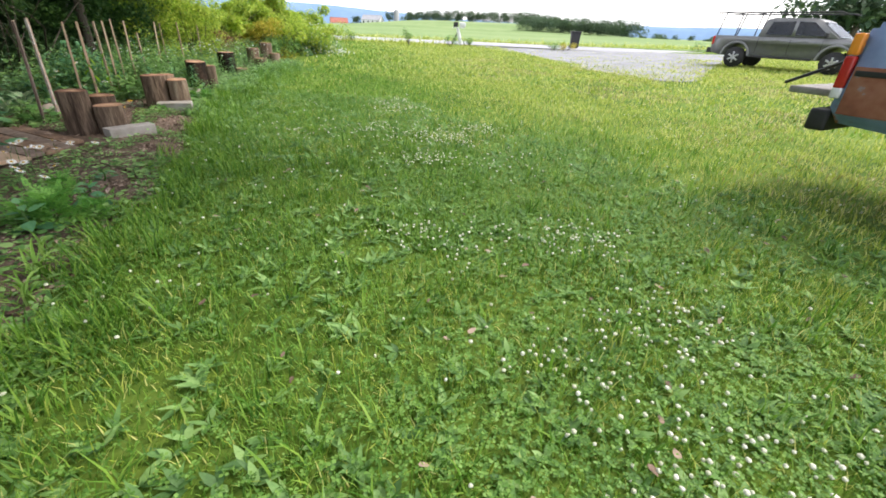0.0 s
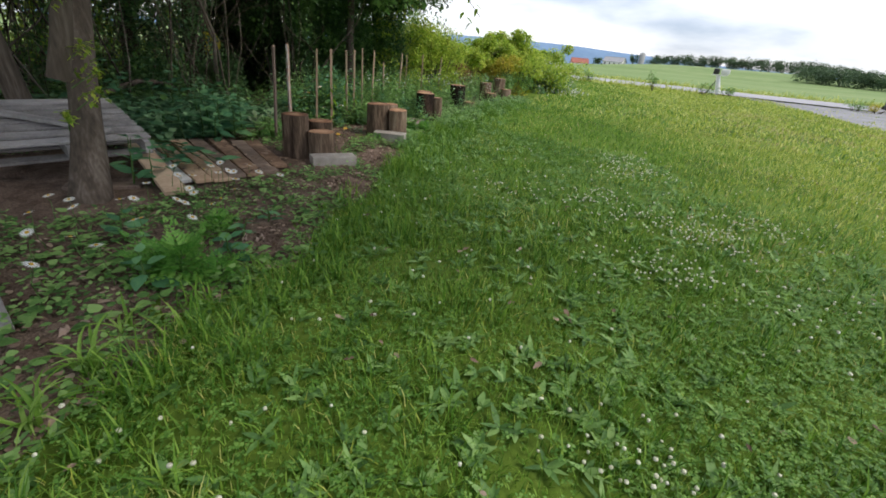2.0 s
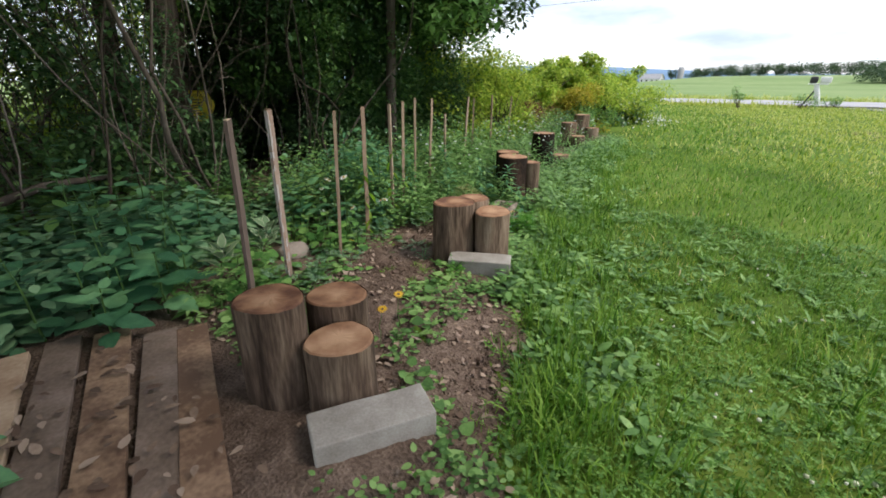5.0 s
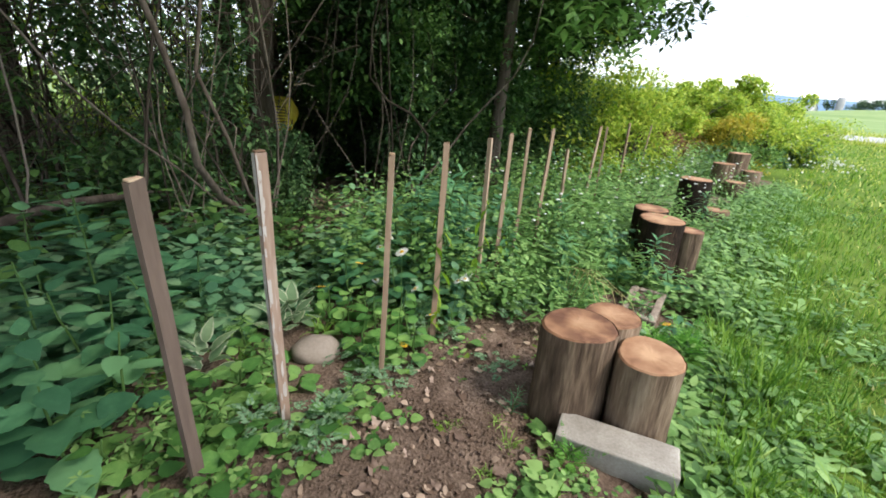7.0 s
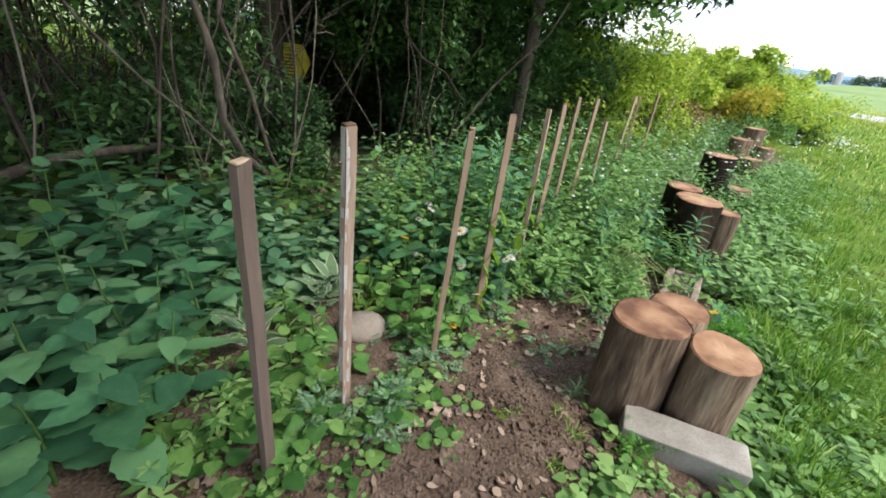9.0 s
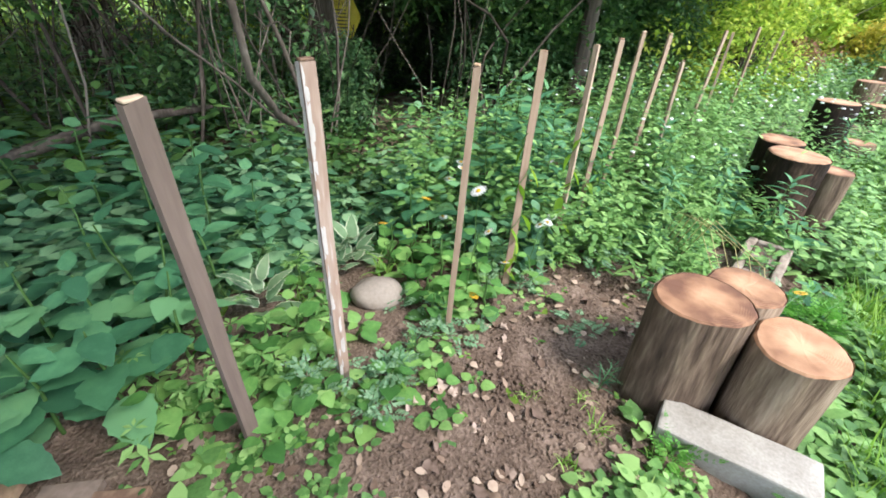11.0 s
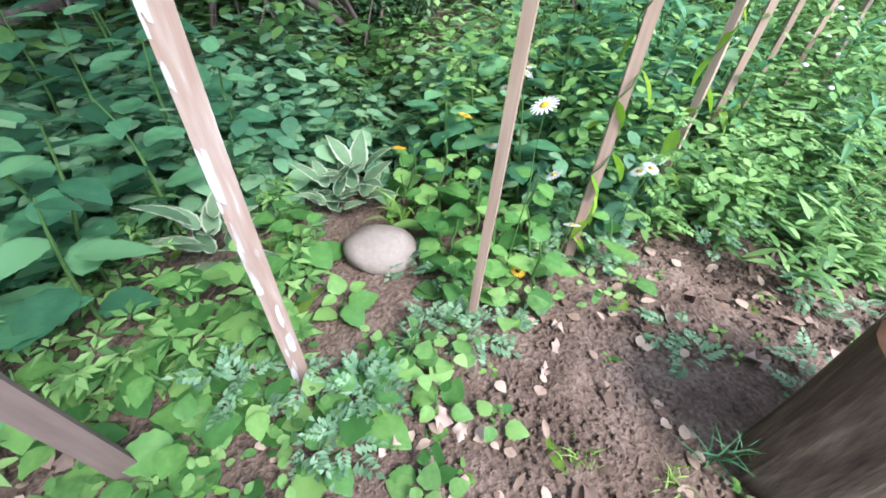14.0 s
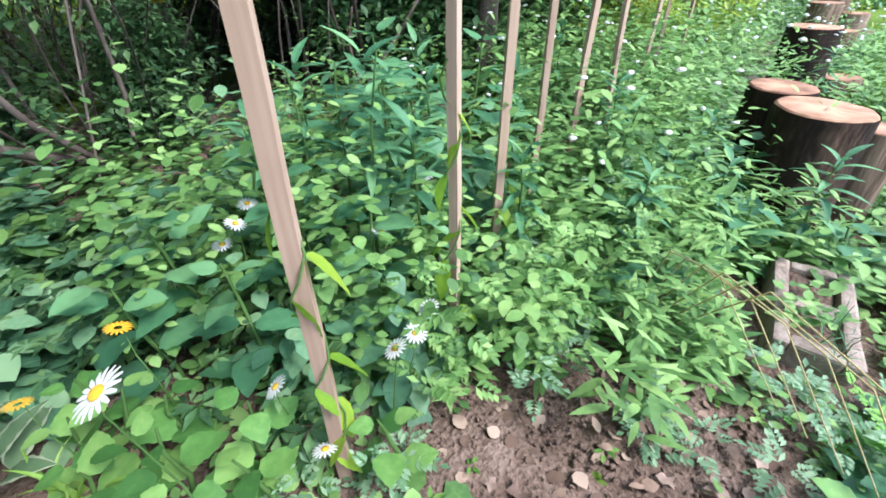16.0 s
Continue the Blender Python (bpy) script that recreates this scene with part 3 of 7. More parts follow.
for _k in range(5):
    _a = radians(-110 + 55 * _k)
    for _x, _y, _z in ((0, 0.08, 0), (-0.17, 0.5, 0.05), (0, 1, -0.12), (0.17, 0.5, 0.05), (0, 0.5, 0)):
        FIVE_V.append((_x * math.cos(_a) - _y * math.sin(_a), _x * math.sin(_a) + _y * math.cos(_a), _z))
    _b = _k * 5
    FIVE_F += [(_b, _b + 4, _b + 1), (_b + 4, _b + 2, _b + 1), (_b, _b + 3, _b + 4), (_b + 4, _b + 3, _b + 2)]
CARD_V = [(0, 0, 0), (-0.27, 0.45, 0.06), (0, 1, -0.08), (0.27, 0.45, 0.06)]
CARD_F = [np.array([(0, 3, 2), (0, 2, 1)])]
BLADE_V = [(-0.5, 0, 0), (0.5, 0, 0), (-0.38, 0.16, 0.55), (0.38, 0.16, 0.55), (0, 0.55, 0.95)]
BLADE_F = [np.array([(0, 1, 3, 2)]), np.array([(2, 3, 4)])]
TAU = 2 * math.pi
M_EDGE_LEAF = leafy("wood_edge_leaf", (0.035, 0.095, 0.03), (0.085, 0.19, 0.05), (0.17, 0.31, 0.08), rough=0.45)


def rnd(n, a=0.0, b=1.0):
    return RNG.uniform(a, b, n)


def patchy(x, y, scale, seed=0.0):
    """Soft patches between 0 and 1."""
    x, y = np.asarray(x) * scale + seed, np.asarray(y) * scale - seed
    v = np.sin(x * 1.1 + 1.3 * np.sin(y * 0.7)) + np.sin(y * 1.3 + 1.7 * np.sin(x * 0.6 + 1)) + 0.6 * np.sin((x + y) * 2.3) + 0.5 * np.sin((x - y) * 3.1 + 2)
    return np.clip(0.5 + v / 5.0, 0, 1)


def on_ground(x, y, lift=0.0):
    return np.stack([x, y, ground_z(x, y) + lift], -1)


# ---- lawn ----
DRIVE = lambda x, y: (y > 12.5) & (y < 33) & (x > 4.8 - 0.22 * (y - 13.5)) & (x < 5.8 + (y - 13.5) * 0.5)


def lawn_points(n, x0, x1, y0, y1, keep):
    x, y = rnd(n, x0, x1), rnd(n, y0, y1)
    ok = keep(x, y) & (x > edge_x(y) + RNG.normal(0, 0.07, n)) & ~(DRIVE(x, y) & (rnd(n) < 0.3 + 0.65 * smooth01((y - 14) / 9)))
    return x[ok], y[ok]


def near(x, y):
    """Distance from the walked line across the lawn."""
    d = np.full(np.shape(x), 99.0)
    for ax, ay in ((0, 2.4), (0.1, 3.2), (-0.5, 3.8), (-1.2, 4.5), (-2, 5.2), (-2.8, 6.2), (-3.4, 7.2)):
        d = np.minimum(d, np.hypot(x - ax, y - ay))
    return d


def blades(x, y, h0, h1, w0, w1, lay=0.5):
    n = len(x)
    clump = patchy(x, y, 6.0, 3)
    h = rnd(n, h0, h1) * (0.5 + 1.0 * clump)
    size = np.stack([rnd(n, w0, w1), h, h], -1)
    return spread(BLADE_V, BLADE_F, on_ground(x, y, -0.005), rnd(n, 0, TAU), rnd(n, -lay, lay * 0.5), size)


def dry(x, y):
    """Share of the paler grass, for sunlight and dryness alike: more towards the drive."""
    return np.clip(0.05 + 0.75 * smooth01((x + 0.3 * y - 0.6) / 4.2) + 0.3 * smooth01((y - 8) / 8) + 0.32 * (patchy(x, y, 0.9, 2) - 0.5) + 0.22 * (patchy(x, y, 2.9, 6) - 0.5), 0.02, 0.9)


x, y = lawn_points(330000, -4.2, 3.5, 1.0, 9.0, lambda x, y: (near(x, y) < 1.9) & (rnd(len(x)) < 0.4 + 0.9 * patchy(x, y, 9.0, 2)))
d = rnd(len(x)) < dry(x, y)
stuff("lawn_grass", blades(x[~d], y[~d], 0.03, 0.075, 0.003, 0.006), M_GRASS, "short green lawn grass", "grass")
stuff("lawn_grass", blades(x[d], y[d], 0.035, 0.08, 0.003, 0.006), M_GRASS_DRY_LIT, "short yellowish lawn grass", "grass")
x, y = lawn_points(230000, -5.5, 9, -4.5, 15, lambda x, y: (near(x, y) >= 1.8) & (near(x, y) < 6.5))
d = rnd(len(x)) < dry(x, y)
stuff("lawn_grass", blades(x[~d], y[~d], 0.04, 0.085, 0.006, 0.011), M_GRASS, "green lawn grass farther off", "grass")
stuff("lawn_grass", blades(x[d], y[d], 0.04, 0.08, 0.006, 0.011), M_GRASS_DRY_LIT, "sunlit yellowish lawn grass", "grass")
x, y = lawn_points(120000, -9, 22, 6, 33, lambda x, y: near(x, y) >= 6.4)
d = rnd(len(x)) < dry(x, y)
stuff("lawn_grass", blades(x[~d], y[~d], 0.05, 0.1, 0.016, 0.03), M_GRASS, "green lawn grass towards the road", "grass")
stuff("lawn_grass", blades(x[d], y[d], 0.05, 0.09, 0.016, 0.03), M_GRASS_DRY_LIT, "pale sunny grass towards the road", "grass")

M_STRAW = leafy("straw_blade", (0.3, 0.26, 0.1), (0.5, 0.43, 0.19), (0.66, 0.58, 0.3), island=0.9, translucent=0.2)
x, y = lawn_points(110000, -4.0, 10.5, 4.5, 21, lambda x, y: rnd(len(x)) < smooth01((patchy(x, y, 1.5, 7) - 0.42) * 3) * (0.12 + 0.75 * smooth01((x + 0.3 * y - 3.0) / 3)))
stuff("lawn_straw", blades(x, y, 0.03, 0.07, 0.008, 0.016, 1.1), M_STRAW, "pale dry straw patches in the lawn", "grass")
x, y = rnd(26000, 2.2, 13.5), rnd(26000, 13.8, 25)
k = rnd(26000) < smooth01((patchy(x, y, 2.2, 3) - 0.3) * 3) * np.maximum(1 - 0.85 * smooth01((y - 14.5) / 5), smooth01((x - 5.0 - 0.38 * (y - 14)) / 1.6))
stuff("lawn_grass", blades(x[k], y[k], 0.05, 0.1, 0.015, 0.03), M_GRASS_DRY_LIT, "sparse grass growing through gravel", "grass")

# tall coarse tufts along the rim of the bed and in the lawn
cx, cy = [], []
for _ in range(420):
    y0 = RNG.uniform(1.0, 13)
    x0 = float(edge_x(y0)) + RNG.normal(0.2, 0.12)
    k = RNG.integers(8, 22)
    cx.append(x0 + RNG.normal(0, 0.03, k))
    cy.append(y0 + RNG.normal(0, 0.03, k))
for _ in range(750):
    x0, y0 = RNG.uniform(-2.4, 2.5), RNG.uniform(1.4, 7)
    if x0 > float(edge_x(y0)):
        k = RNG.integers(4, 10)
        cx.append(x0 + RNG.normal(0, 0.02, k))
        cy.append(y0 + RNG.normal(0, 0.02, k))
x, y = np.concatenate(cx), np.concatenate(cy)
stuff("grass_tufts", blades(x, y, 0.07, 0.17, 0.005, 0.011, 0.7), M_GRASS, "longer uncut grass tufts along the bed", "grass")

cx, cy = [], []
for _ in range(420):
    y0 = RNG.uniform(5.8, 13)
    x0 = float(edge_x(y0)) + abs(RNG.normal(0.1, 0.3))
    k = RNG.integers(10, 24)
    cx.append(x0 + RNG.normal(0, 0.04, k))
    cy.append(y0 + RNG.normal(0, 0.04, k))
x, y = np.concatenate(cx), np.concatenate(cy)
stuff("grass_tufts", blades(x, y, 0.09, 0.22, 0.005, 0.010, 0.8), M_GRASS, "tall bright grass beside the logs", "grass")

# clover: three leaflets on a short stalk
CLOVER_V, CLOVER_F = [], []
for k in range(3):
    a = k * TAU / 3
    for px, py, pz in ((0, 0, 0), (-0.42, 0.6, 0.1), (0, 1, 0.02), (0.42, 0.6, 0.1)):
        CLOVER_V.append((px * math.cos(a) - py * math.sin(a), px * math.sin(a) + py * math.cos(a), pz))
    CLOVER_F.append((k * 4, k * 4 + 3, k * 4 + 2))
    CLOVER_F.append((k * 4, k * 4 + 2, k * 4 + 1))


def clover_amount(x, y):
    strip = np.exp(-((x - 0.45 - 0.12 * (y - 3)) / 0.75) ** 2)
    return 0.14 + smooth01((patchy(x, y, 1.6, 5) - 0.35) * 3) * 0.5 + 0.7 * strip


x, y = lawn_points(150000, -4, 3.6, 1.2, 9, lambda x, y: rnd(len(x)) < clover_amount(x, y) * smooth01((4.2 - near(x, y)) / 2.6))
n = len(x)
stuff("clover_leaves", spread(CLOVER_V, [np.array(CLOVER_F)], on_ground(x, y, 0) + np.stack([0 * x, 0 * x, rnd(n, 0.02, 0.06)], -1),
                              rnd(n, 0, TAU), rnd(n, -0.5, 0.5), rnd(n, 0.008, 0.017)), M_CLOVER, "low clover leaves growing through the lawn", "clover")
ico = bmesh.new()
bmesh.ops.create_icosphere(ico, subdivisions=1, radius=1)
ICO_V = [tuple(v.co) for v in ico.verts]
ICO_F = [np.array([[v.index for v in f.verts] for f in ico.faces])]
ico.free()
M_CLOVER_HEAD = material("clover_head", [(0.3, (0.52, 0.53, 0.36)), (0.5, (0.74, 0.74, 0.57)), (0.7, (0.84, 0.83, 0.7))], scale=200, fine=500, rough=0.8, bump=0.6, island=0.4)
DRIFTS = [(0.82, 2.1, 0.45, 0.35), (0.4, 2.43, 0.35, 0.25), (0.84, 2.7, 0.35, 0.3), (-0.26, 3.56, 0.3, 0.2), (0.05, 3.46, 0.3, 0.25), (0.57, 3.63, 0.35, 0.25), (-0.95, 6.2, 0.4, 0.35), (-0.3, 6.1, 0.45, 0.35), (0.0, 6.6, 0.35, 0.35), (0.3, 5.2, 0.3, 0.25),
          (-1.15, 8.0, 0.3, 0.35), (-1.5, 8.4, 0.25, 0.4), (-1.3, 7.7, 0.25, 0.35), (-1.28, 6.35, 0.25, 0.3), (-2.0, 6.1, 0.25, 0.2), (-0.5, 5.2, 0.4, 0.25)]


def drift(x, y):
    v = np.full(np.shape(x), 0.03)
    for ax, ay, lx, ly in DRIFTS:
        v = np.maximum(v, np.exp(-((x - ax) / lx) ** 2 - ((y - ay) / ly) ** 2))
    return v


x, y = lawn_points(30000, -3, 3.5, 1.2, 9.5, lambda x, y: rnd(len(x)) < 0.8 * drift(x, y) * (0.15 + patchy(x, y, 5.1, 9)))
n = len(x)
stuff("clover_flowers", spread(ICO_V, ICO_F, on_ground(x, y, 0) + np.stack([0 * x, 0 * x, rnd(n, 0.04, 0.08)], -1), rnd(n, 0, TAU), rnd(n, -0.4, 0.4),
                               np.stack([rnd(n, 0.0055, 0.0105)] * 2 + [rnd(n, 0.005, 0.009)], -1)), M_CLOVER_HEAD, "small round white clover flowers", "clover")
# plantain and dandelion rosettes in the turf
x, y = lawn_points(4200, -4, 3.5, 1.2, 9, lambda x, y: (near(x, y) < 2.8) & (rnd(len(x)) < 0.25 + patchy(x, y, 2.7, 4)))
k = 6
rx, ry = np.repeat(x, k), np.repeat(y, k)
n = len(rx)
stuff("lawn_weeds", spread(LEAF_V, LEAF_F, on_ground(rx, ry, 0.012), rnd(n, 0, TAU), rnd(n, 0.15, 0.7), np.stack([rnd(n, 0.03, 0.06), rnd(n, 0.04, 0.09), rnd(n, 0.04, 0.08)], -1)),
      M_WEED, "broad plantain leaves in the lawn", "weeds")
x, y = lawn_points(160, -2.5, 3, 1.4, 7, lambda x, y: near(x, y) < 2.5)
n = len(x)
stuff("fallen_leaves", spread(LEAF_V, LEAF_F, on_ground(x, y, 0.045), rnd(n, 0, TAU), rnd(n, -0.3, 0.3), rnd(n, 0.03, 0.06)), M_DEAD, "dry fallen leaves on the lawn", "leaves")


# ---- bed and undergrowth ----
def leafage(xs, ys, heights, per, length, tv=LEAF_V, tf=LEAF_F, wide=1.0, low=0.15, reach=0.06, tip=(-0.5, 0.35)):
    """Leafy stems: leaves set round each stem from low up to its height."""
    n = len(xs)
    k = np.tile(np.arange(per), n)
    t = low + (1 - low) * (k + rnd(n * per)) / per
    yaw = np.tile(np.arange(per) * 2.4, n) + np.repeat(rnd(n, 0, TAU), per) + RNG.normal(0, 0.25, n * per)
    h = np.repeat(heights, per)
    px = np.repeat(xs, per) - np.sin(yaw) * reach * rnd(n * per) + np.repeat(RNG.normal(0, 0.08, n), per) * h * t
    py = np.repeat(ys, per) + np.cos(yaw) * reach * rnd(n * per) + np.repeat(RNG.normal(0, 0.08, n), per) * h * t
    L = rnd(n * per, length * 0.65, length * 1.25) * (1.1 - 0.45 * t ** 2)
    pos = on_ground(px, py) + np.stack([0 * h, 0 * h, h * t], -1)
    return spread(tv, tf, pos, yaw, rnd(n * per, *tip), np.stack([L * wide, L, L], -1))


PATCH_BARE = [(-4.55, 6.55, 0.62, 0.42), (-4.7, 6.9, 0.35, 0.3), (-3.35, 5.9, 0.5, 0.3), (-3.0, 5.0, 0.4, 0.26), (-3.6, 6.1, 0.5, 0.25), (-2.6, 3.7, 0.5, 0.2), (-4.45, 6.1, 0.35, 0.35), (-4.76, 7.05, 0.38, 0.3), (-4.55, 7.25, 0.28, 0.25), (-4.98, 6.85, 0.2, 0.14)]


def bare(x, y):
    """Open soil between the stakes and the logs, and along the worn path."""
    v = np.zeros(np.shape(x))
    for ax, ay, ly, lx in PATCH_BARE:
        v = np.maximum(v, 1 - ((np.asarray(x) - ax) / lx) ** 2 - ((np.asarray(y) - ay) / ly) ** 2)
    return np.clip(v * 1.6, 0, 1)


CLEAR = [(-4.40, 6.82, 0.17), (-4.37, 7.05, 0.15), (-4.15, 6.97, 0.15), (-4.13, 5.19, 0.16), (-3.98, 5.46, 0.15), (-3.9, 5.3, 0.16), (-3.57, 5.3, 0.22), (-4.08, 6.77, 0.2),
         (-4.58, 7.87, 0.22), (-5.22, 6.11, 0.2), (-5.05, 6.0, 0.15), (-5.48, 6.05, 0.18), (-5.38, 5.62, 0.17), (-4.9, 8.75, 0.17), (-5.11, 8.97, 0.15), (-4.73, 8.66, 0.13), (-5.47, 10.55, 0.17), (-3.74, 3.39, 0.2), (-5.25, 10.62, 0.14), (-4.27, 5.95, 0.2), (-4.42, 6.35, 0.2), (-4.05, 5.78, 0.15), (-3.75, 5.5, 0.12)]


def free(x, y, places=CLEAR):
    ok = np.ones(np.shape(x), bool)
    for ax, ay, r in places:
        ok &= np.hypot(np.asarray(x) - ax, np.asarray(y) - ay) > r
    ok &= ~((np.asarray(x) < -3.55) & (np.asarray(x) > -5.25) & (np.asarray(y) > 3.0) & (np.asarray(y) < 5.1 + 0.1 * (np.asarray(x) + 3.5) * -1))
    return ok


def hollow(x, y):
    """A bare dark hollow with fallen branches."""
    return ((np.asarray(x) + 7.2) / 0.75) ** 2 + ((np.asarray(y) - 6.5) / 0.5) ** 2 < 1


def bed_points(n, x0, x1, y0, y1, chance, places=CLEAR):
    x, y = rnd(n, x0, x1), rnd(n, y0, y1)
    ok = (x < edge_x(y) + 0.05) & free(x, y, places) & ~hollow(x, y) & (rnd(n) < chance(x, y))
    return x[ok], y[ok]


# low weeds over the bed in front of the stakes
x, y = bed_points(14000, -5.6, -1.4, 0.6, 8.5, lambda x, y: (1 - bare(x, y)) * (0.25 + 0.75 * patchy(x, y, 5, 2)) * np.where((y > 5.2) & (y < 6.5) & (x < -4.4), 0.6, np.where(y < 5.2, 0.8, 1.0)))
stuff("bed_weeds", leafage(x, y, rnd(len(x), 0.03, 0.1), 6, 0.034, OVAL_V, OVAL_F, low=0.05, reach=0.03, tip=(-0.1, 0.6)), M_WEED, "low mixed weeds covering the soil", "weeds")
x, y = bed_points(2600, -5.5, -1.6, 0.8, 8.0, lambda x, y: (1 - 0.9 * bare(x, y)) * 0.8 * patchy(x, y, 3, 8) * np.where((y > 5.2) & (y < 6.5) & (x < -4.4), 0.35, np.where(y < 5.2, 0.55, 1.0)))
stuff("bed_weeds", leafage(x, y, rnd(len(x), 0.05, 0.12), 5, 0.06, HEART_V, wide=1.0, low=0.3, reach=0.05, tip=(-0.2, 0.4)), M_WEED, "round heart-leaved weeds on the soil", "weeds")
x, y = bed_points(1100, -5.3, -2.2, 2.0, 7.6, lambda x, y: 0.15 + 0.35 * patchy(x, y, 4, 3))
stuff("bed_seedlings", leafage(x, y, rnd(len(x), 0.02, 0.06), 4, 0.03, low=0.6, reach=0.01, tip=(0, 0.5)), M_CLOVER, "small seedlings on bare soil", "weeds")
# dead leaves, torn and lobed
CRISP_V, CRISP_F = [(0, 0.45, 0.05)], []
for k, r in enumerate((0.5, 0.28, 0.46, 0.3, 0.55, 0.33, 0.5, 0.24, 0.42, 0.36)):
    CRISP_V.append((r * math.sin(k * TAU / 10), 0.45 - r * math.cos(k * TAU / 10), 0.12 * math.sin(k * 1.9)))
    CRISP_F.append((0, 1 + k, 1 + (k + 1) % 10))
CRISP_F = [np.array(CRISP_F)]
x, y = bed_points(11000, -5.6, -1.8, 1.0, 9.0, lambda x, y: 0.16 + 0.55 * bare(x, y) + 0.55 * (y < 5.8), CLEAR[:-4])
n = len(x)
stuff("leaf_litter", spread(OVAL_V, OVAL_F, on_ground(x, y, 0.022), rnd(n, 0, TAU), rnd(n, -0.35, 0.35), np.stack([rnd(n, 0.018, 0.05), rnd(n, 0.018, 0.048), rnd(n, 0.03, 0.16)], -1)),
      M_DEAD, "curled tan dead leaves scattered on the soil", "leaves")
x, y = bed_points(1300, -5.2, -2.2, 2.6, 7.8, lambda x, y: 0.06 + 0.4 * bare(x, y), CLEAR[:-4])
n = len(x)
stuff("leaf_litter", spread(CRISP_V, CRISP_F, on_ground(x, y, 0.026), rnd(n, 0, TAU), rnd(n, -0.35, 0.35), np.stack([rnd(n, 0.025, 0.075), rnd(n, 0.03, 0.065), rnd(n, -0.2, 0.2)], -1)),
      M_DEAD_PALE, "larger pale dry leaves lying on the soil", "leaves")
x, y = bed_points(42000, -5.4, -2.3, 2.0, 8.2, lambda x, y: 0.1 + 0.85 * bare(x, y), CLEAR[:-4])
n = len(x)
stuff("soil_crumbs", spread(ICO_V, ICO_F, on_ground(x, y, 0.014), rnd(n, 0, TAU), rnd(n, 0, 3), np.stack([rnd(n, 0.002, 0.01), rnd(n, 0.002, 0.009), rnd(n, 0.002, 0.007)], -1)),
      M_SOIL, "crumbs of dark soil", "soil")

x, y = bed_points(900, -5.8, -1.2, -2.6, 0.9, lambda x, y: 0.3 + 0.6 * patchy(x, y, 4, 2))
stuff("bed_weeds", leafage(x, y, rnd(len(x), 0.04, 0.14), 6, 0.05, OVAL_V, OVAL_F, low=0.05, reach=0.03, tip=(-0.1, 0.6)), M_WEED, "low weeds at the near end of the bed", "weeds")
# taller weeds behind and between the stakes
behind = lambda x, y: np.interp(y, [0, 5.0, 5.35, 6.3, 6.6, 7.2, 8.5, 10, 12, 14], [-4.6, -4.95, -5.5, -5.65, -5.2, -4.95, -5.0, -5.5, -5.8, -6.3])
x, y = bed_points(1900, -6.9, -4.4, 4.3, 15, lambda x, y: (x < behind(x, y)) * np.where(y < 8.6, 0.04 + 0.8 * smooth01((patchy(x, y, 5.2) - 0.4) * 3.5), 0.35 + 0.65 * patchy(x, y, 2.4)))
h = (1 + 0.3 * np.exp(-((x + 5.75) / 0.5) ** 2) * (y > 6.3)) * rnd(len(x), 0.28, 0.66) * (0.7 + 0.6 * patchy(x, y, 1.3, 4)) * (0.45 + 0.55 * smooth01((behind(x, y) - x) / 0.6)) * (0.62 + 0.38 * smooth01((y - 6.2) / 0.6)) * np.where((x < -5.7) & (y < 6.9), 0.5, 1.0)
k = y + 0.6 * patchy(x, y, 3, 1) < 7.9
stuff("tall_weeds", leafage(x[k], y[k], h[k], 16, 0.085, OVAL_V, OVAL_F, wide=1.0, reach=0.09, tip=(-0.6, 0.2)), M_BROAD, "dense knee-high leafy weeds behind the stakes", "weeds")
stuff("tall_weeds", leafage(x[~k], y[~k], h[~k] * 0.9, 20, 0.075, LEAF_V, LEAF_F, reach=0.08, tip=(-0.5, 0.4)), M_WEED, "light green leafy weeds towards the far stakes", "weeds")
x, y = bed_points(900, -7.5, -4.2, 7.0, 15, lambda x, y: (x < behind(x, y) + 0.35) * 0.8)
stuff("tall_weeds", leafage(x, y, rnd(len(x), 0.2, 0.6) * (0.5 + 0.8 * patchy(x, y, 6.0, 5)), 16, 0.08, SLIM_V, wide=1.3, reach=0.04, tip=(-0.2, 0.8)), M_WEED, "feathery slim-leaved weeds among the stakes", "weeds")
x, y = bed_points(800, -5.5, -4.2, 7.3, 14, lambda x, y: 0.8 * ((x < -5.0) | (y > 8.05)))
stuff("tall_weeds", leafage(x, y, rnd(len(x), 0.12, 0.3), 12, 0.07, reach=0.05), M_WEED, "bright green weeds between the logs", "weeds")
x, y = bed_points(900, -6.6, -4.9, 6.4, 9.5, lambda x, y: (x < behind(x, y)) * smooth01((patchy(x, y, 4.0, 6) - 0.42) * 3))
stuff("tall_weeds", leafage(x, y, rnd(len(x), 0.3, 0.75) * (0.55 + 0.6 * patchy(x, y, 4.0, 6)), 22, 0.045, OVAL_V, OVAL_F, reach=0.08), M_WEED, "light green small-leaved shrubs behind the stakes", "weeds")
x, y = bed_points(60, -5.6, -4.85, 5.2, 6.0, lambda x, y: 0.8 + 0 * x)
stuff("creeper", leafage(x, y, rnd(len(x), 0.08, 0.24), 5, 0.06, FIVE_V, [np.array(FIVE_F)], reach=0.06, tip=(-0.2, 0.35)), M_WEED, "yellow-green five-leaved creeper on the ground", "creeper")
x, y = bed_points(420, -5.3, -4.6, 6.9, 9.2, lambda x, y: (x > behind(x, y) - 0.3) * (1 - bare(x, y)))
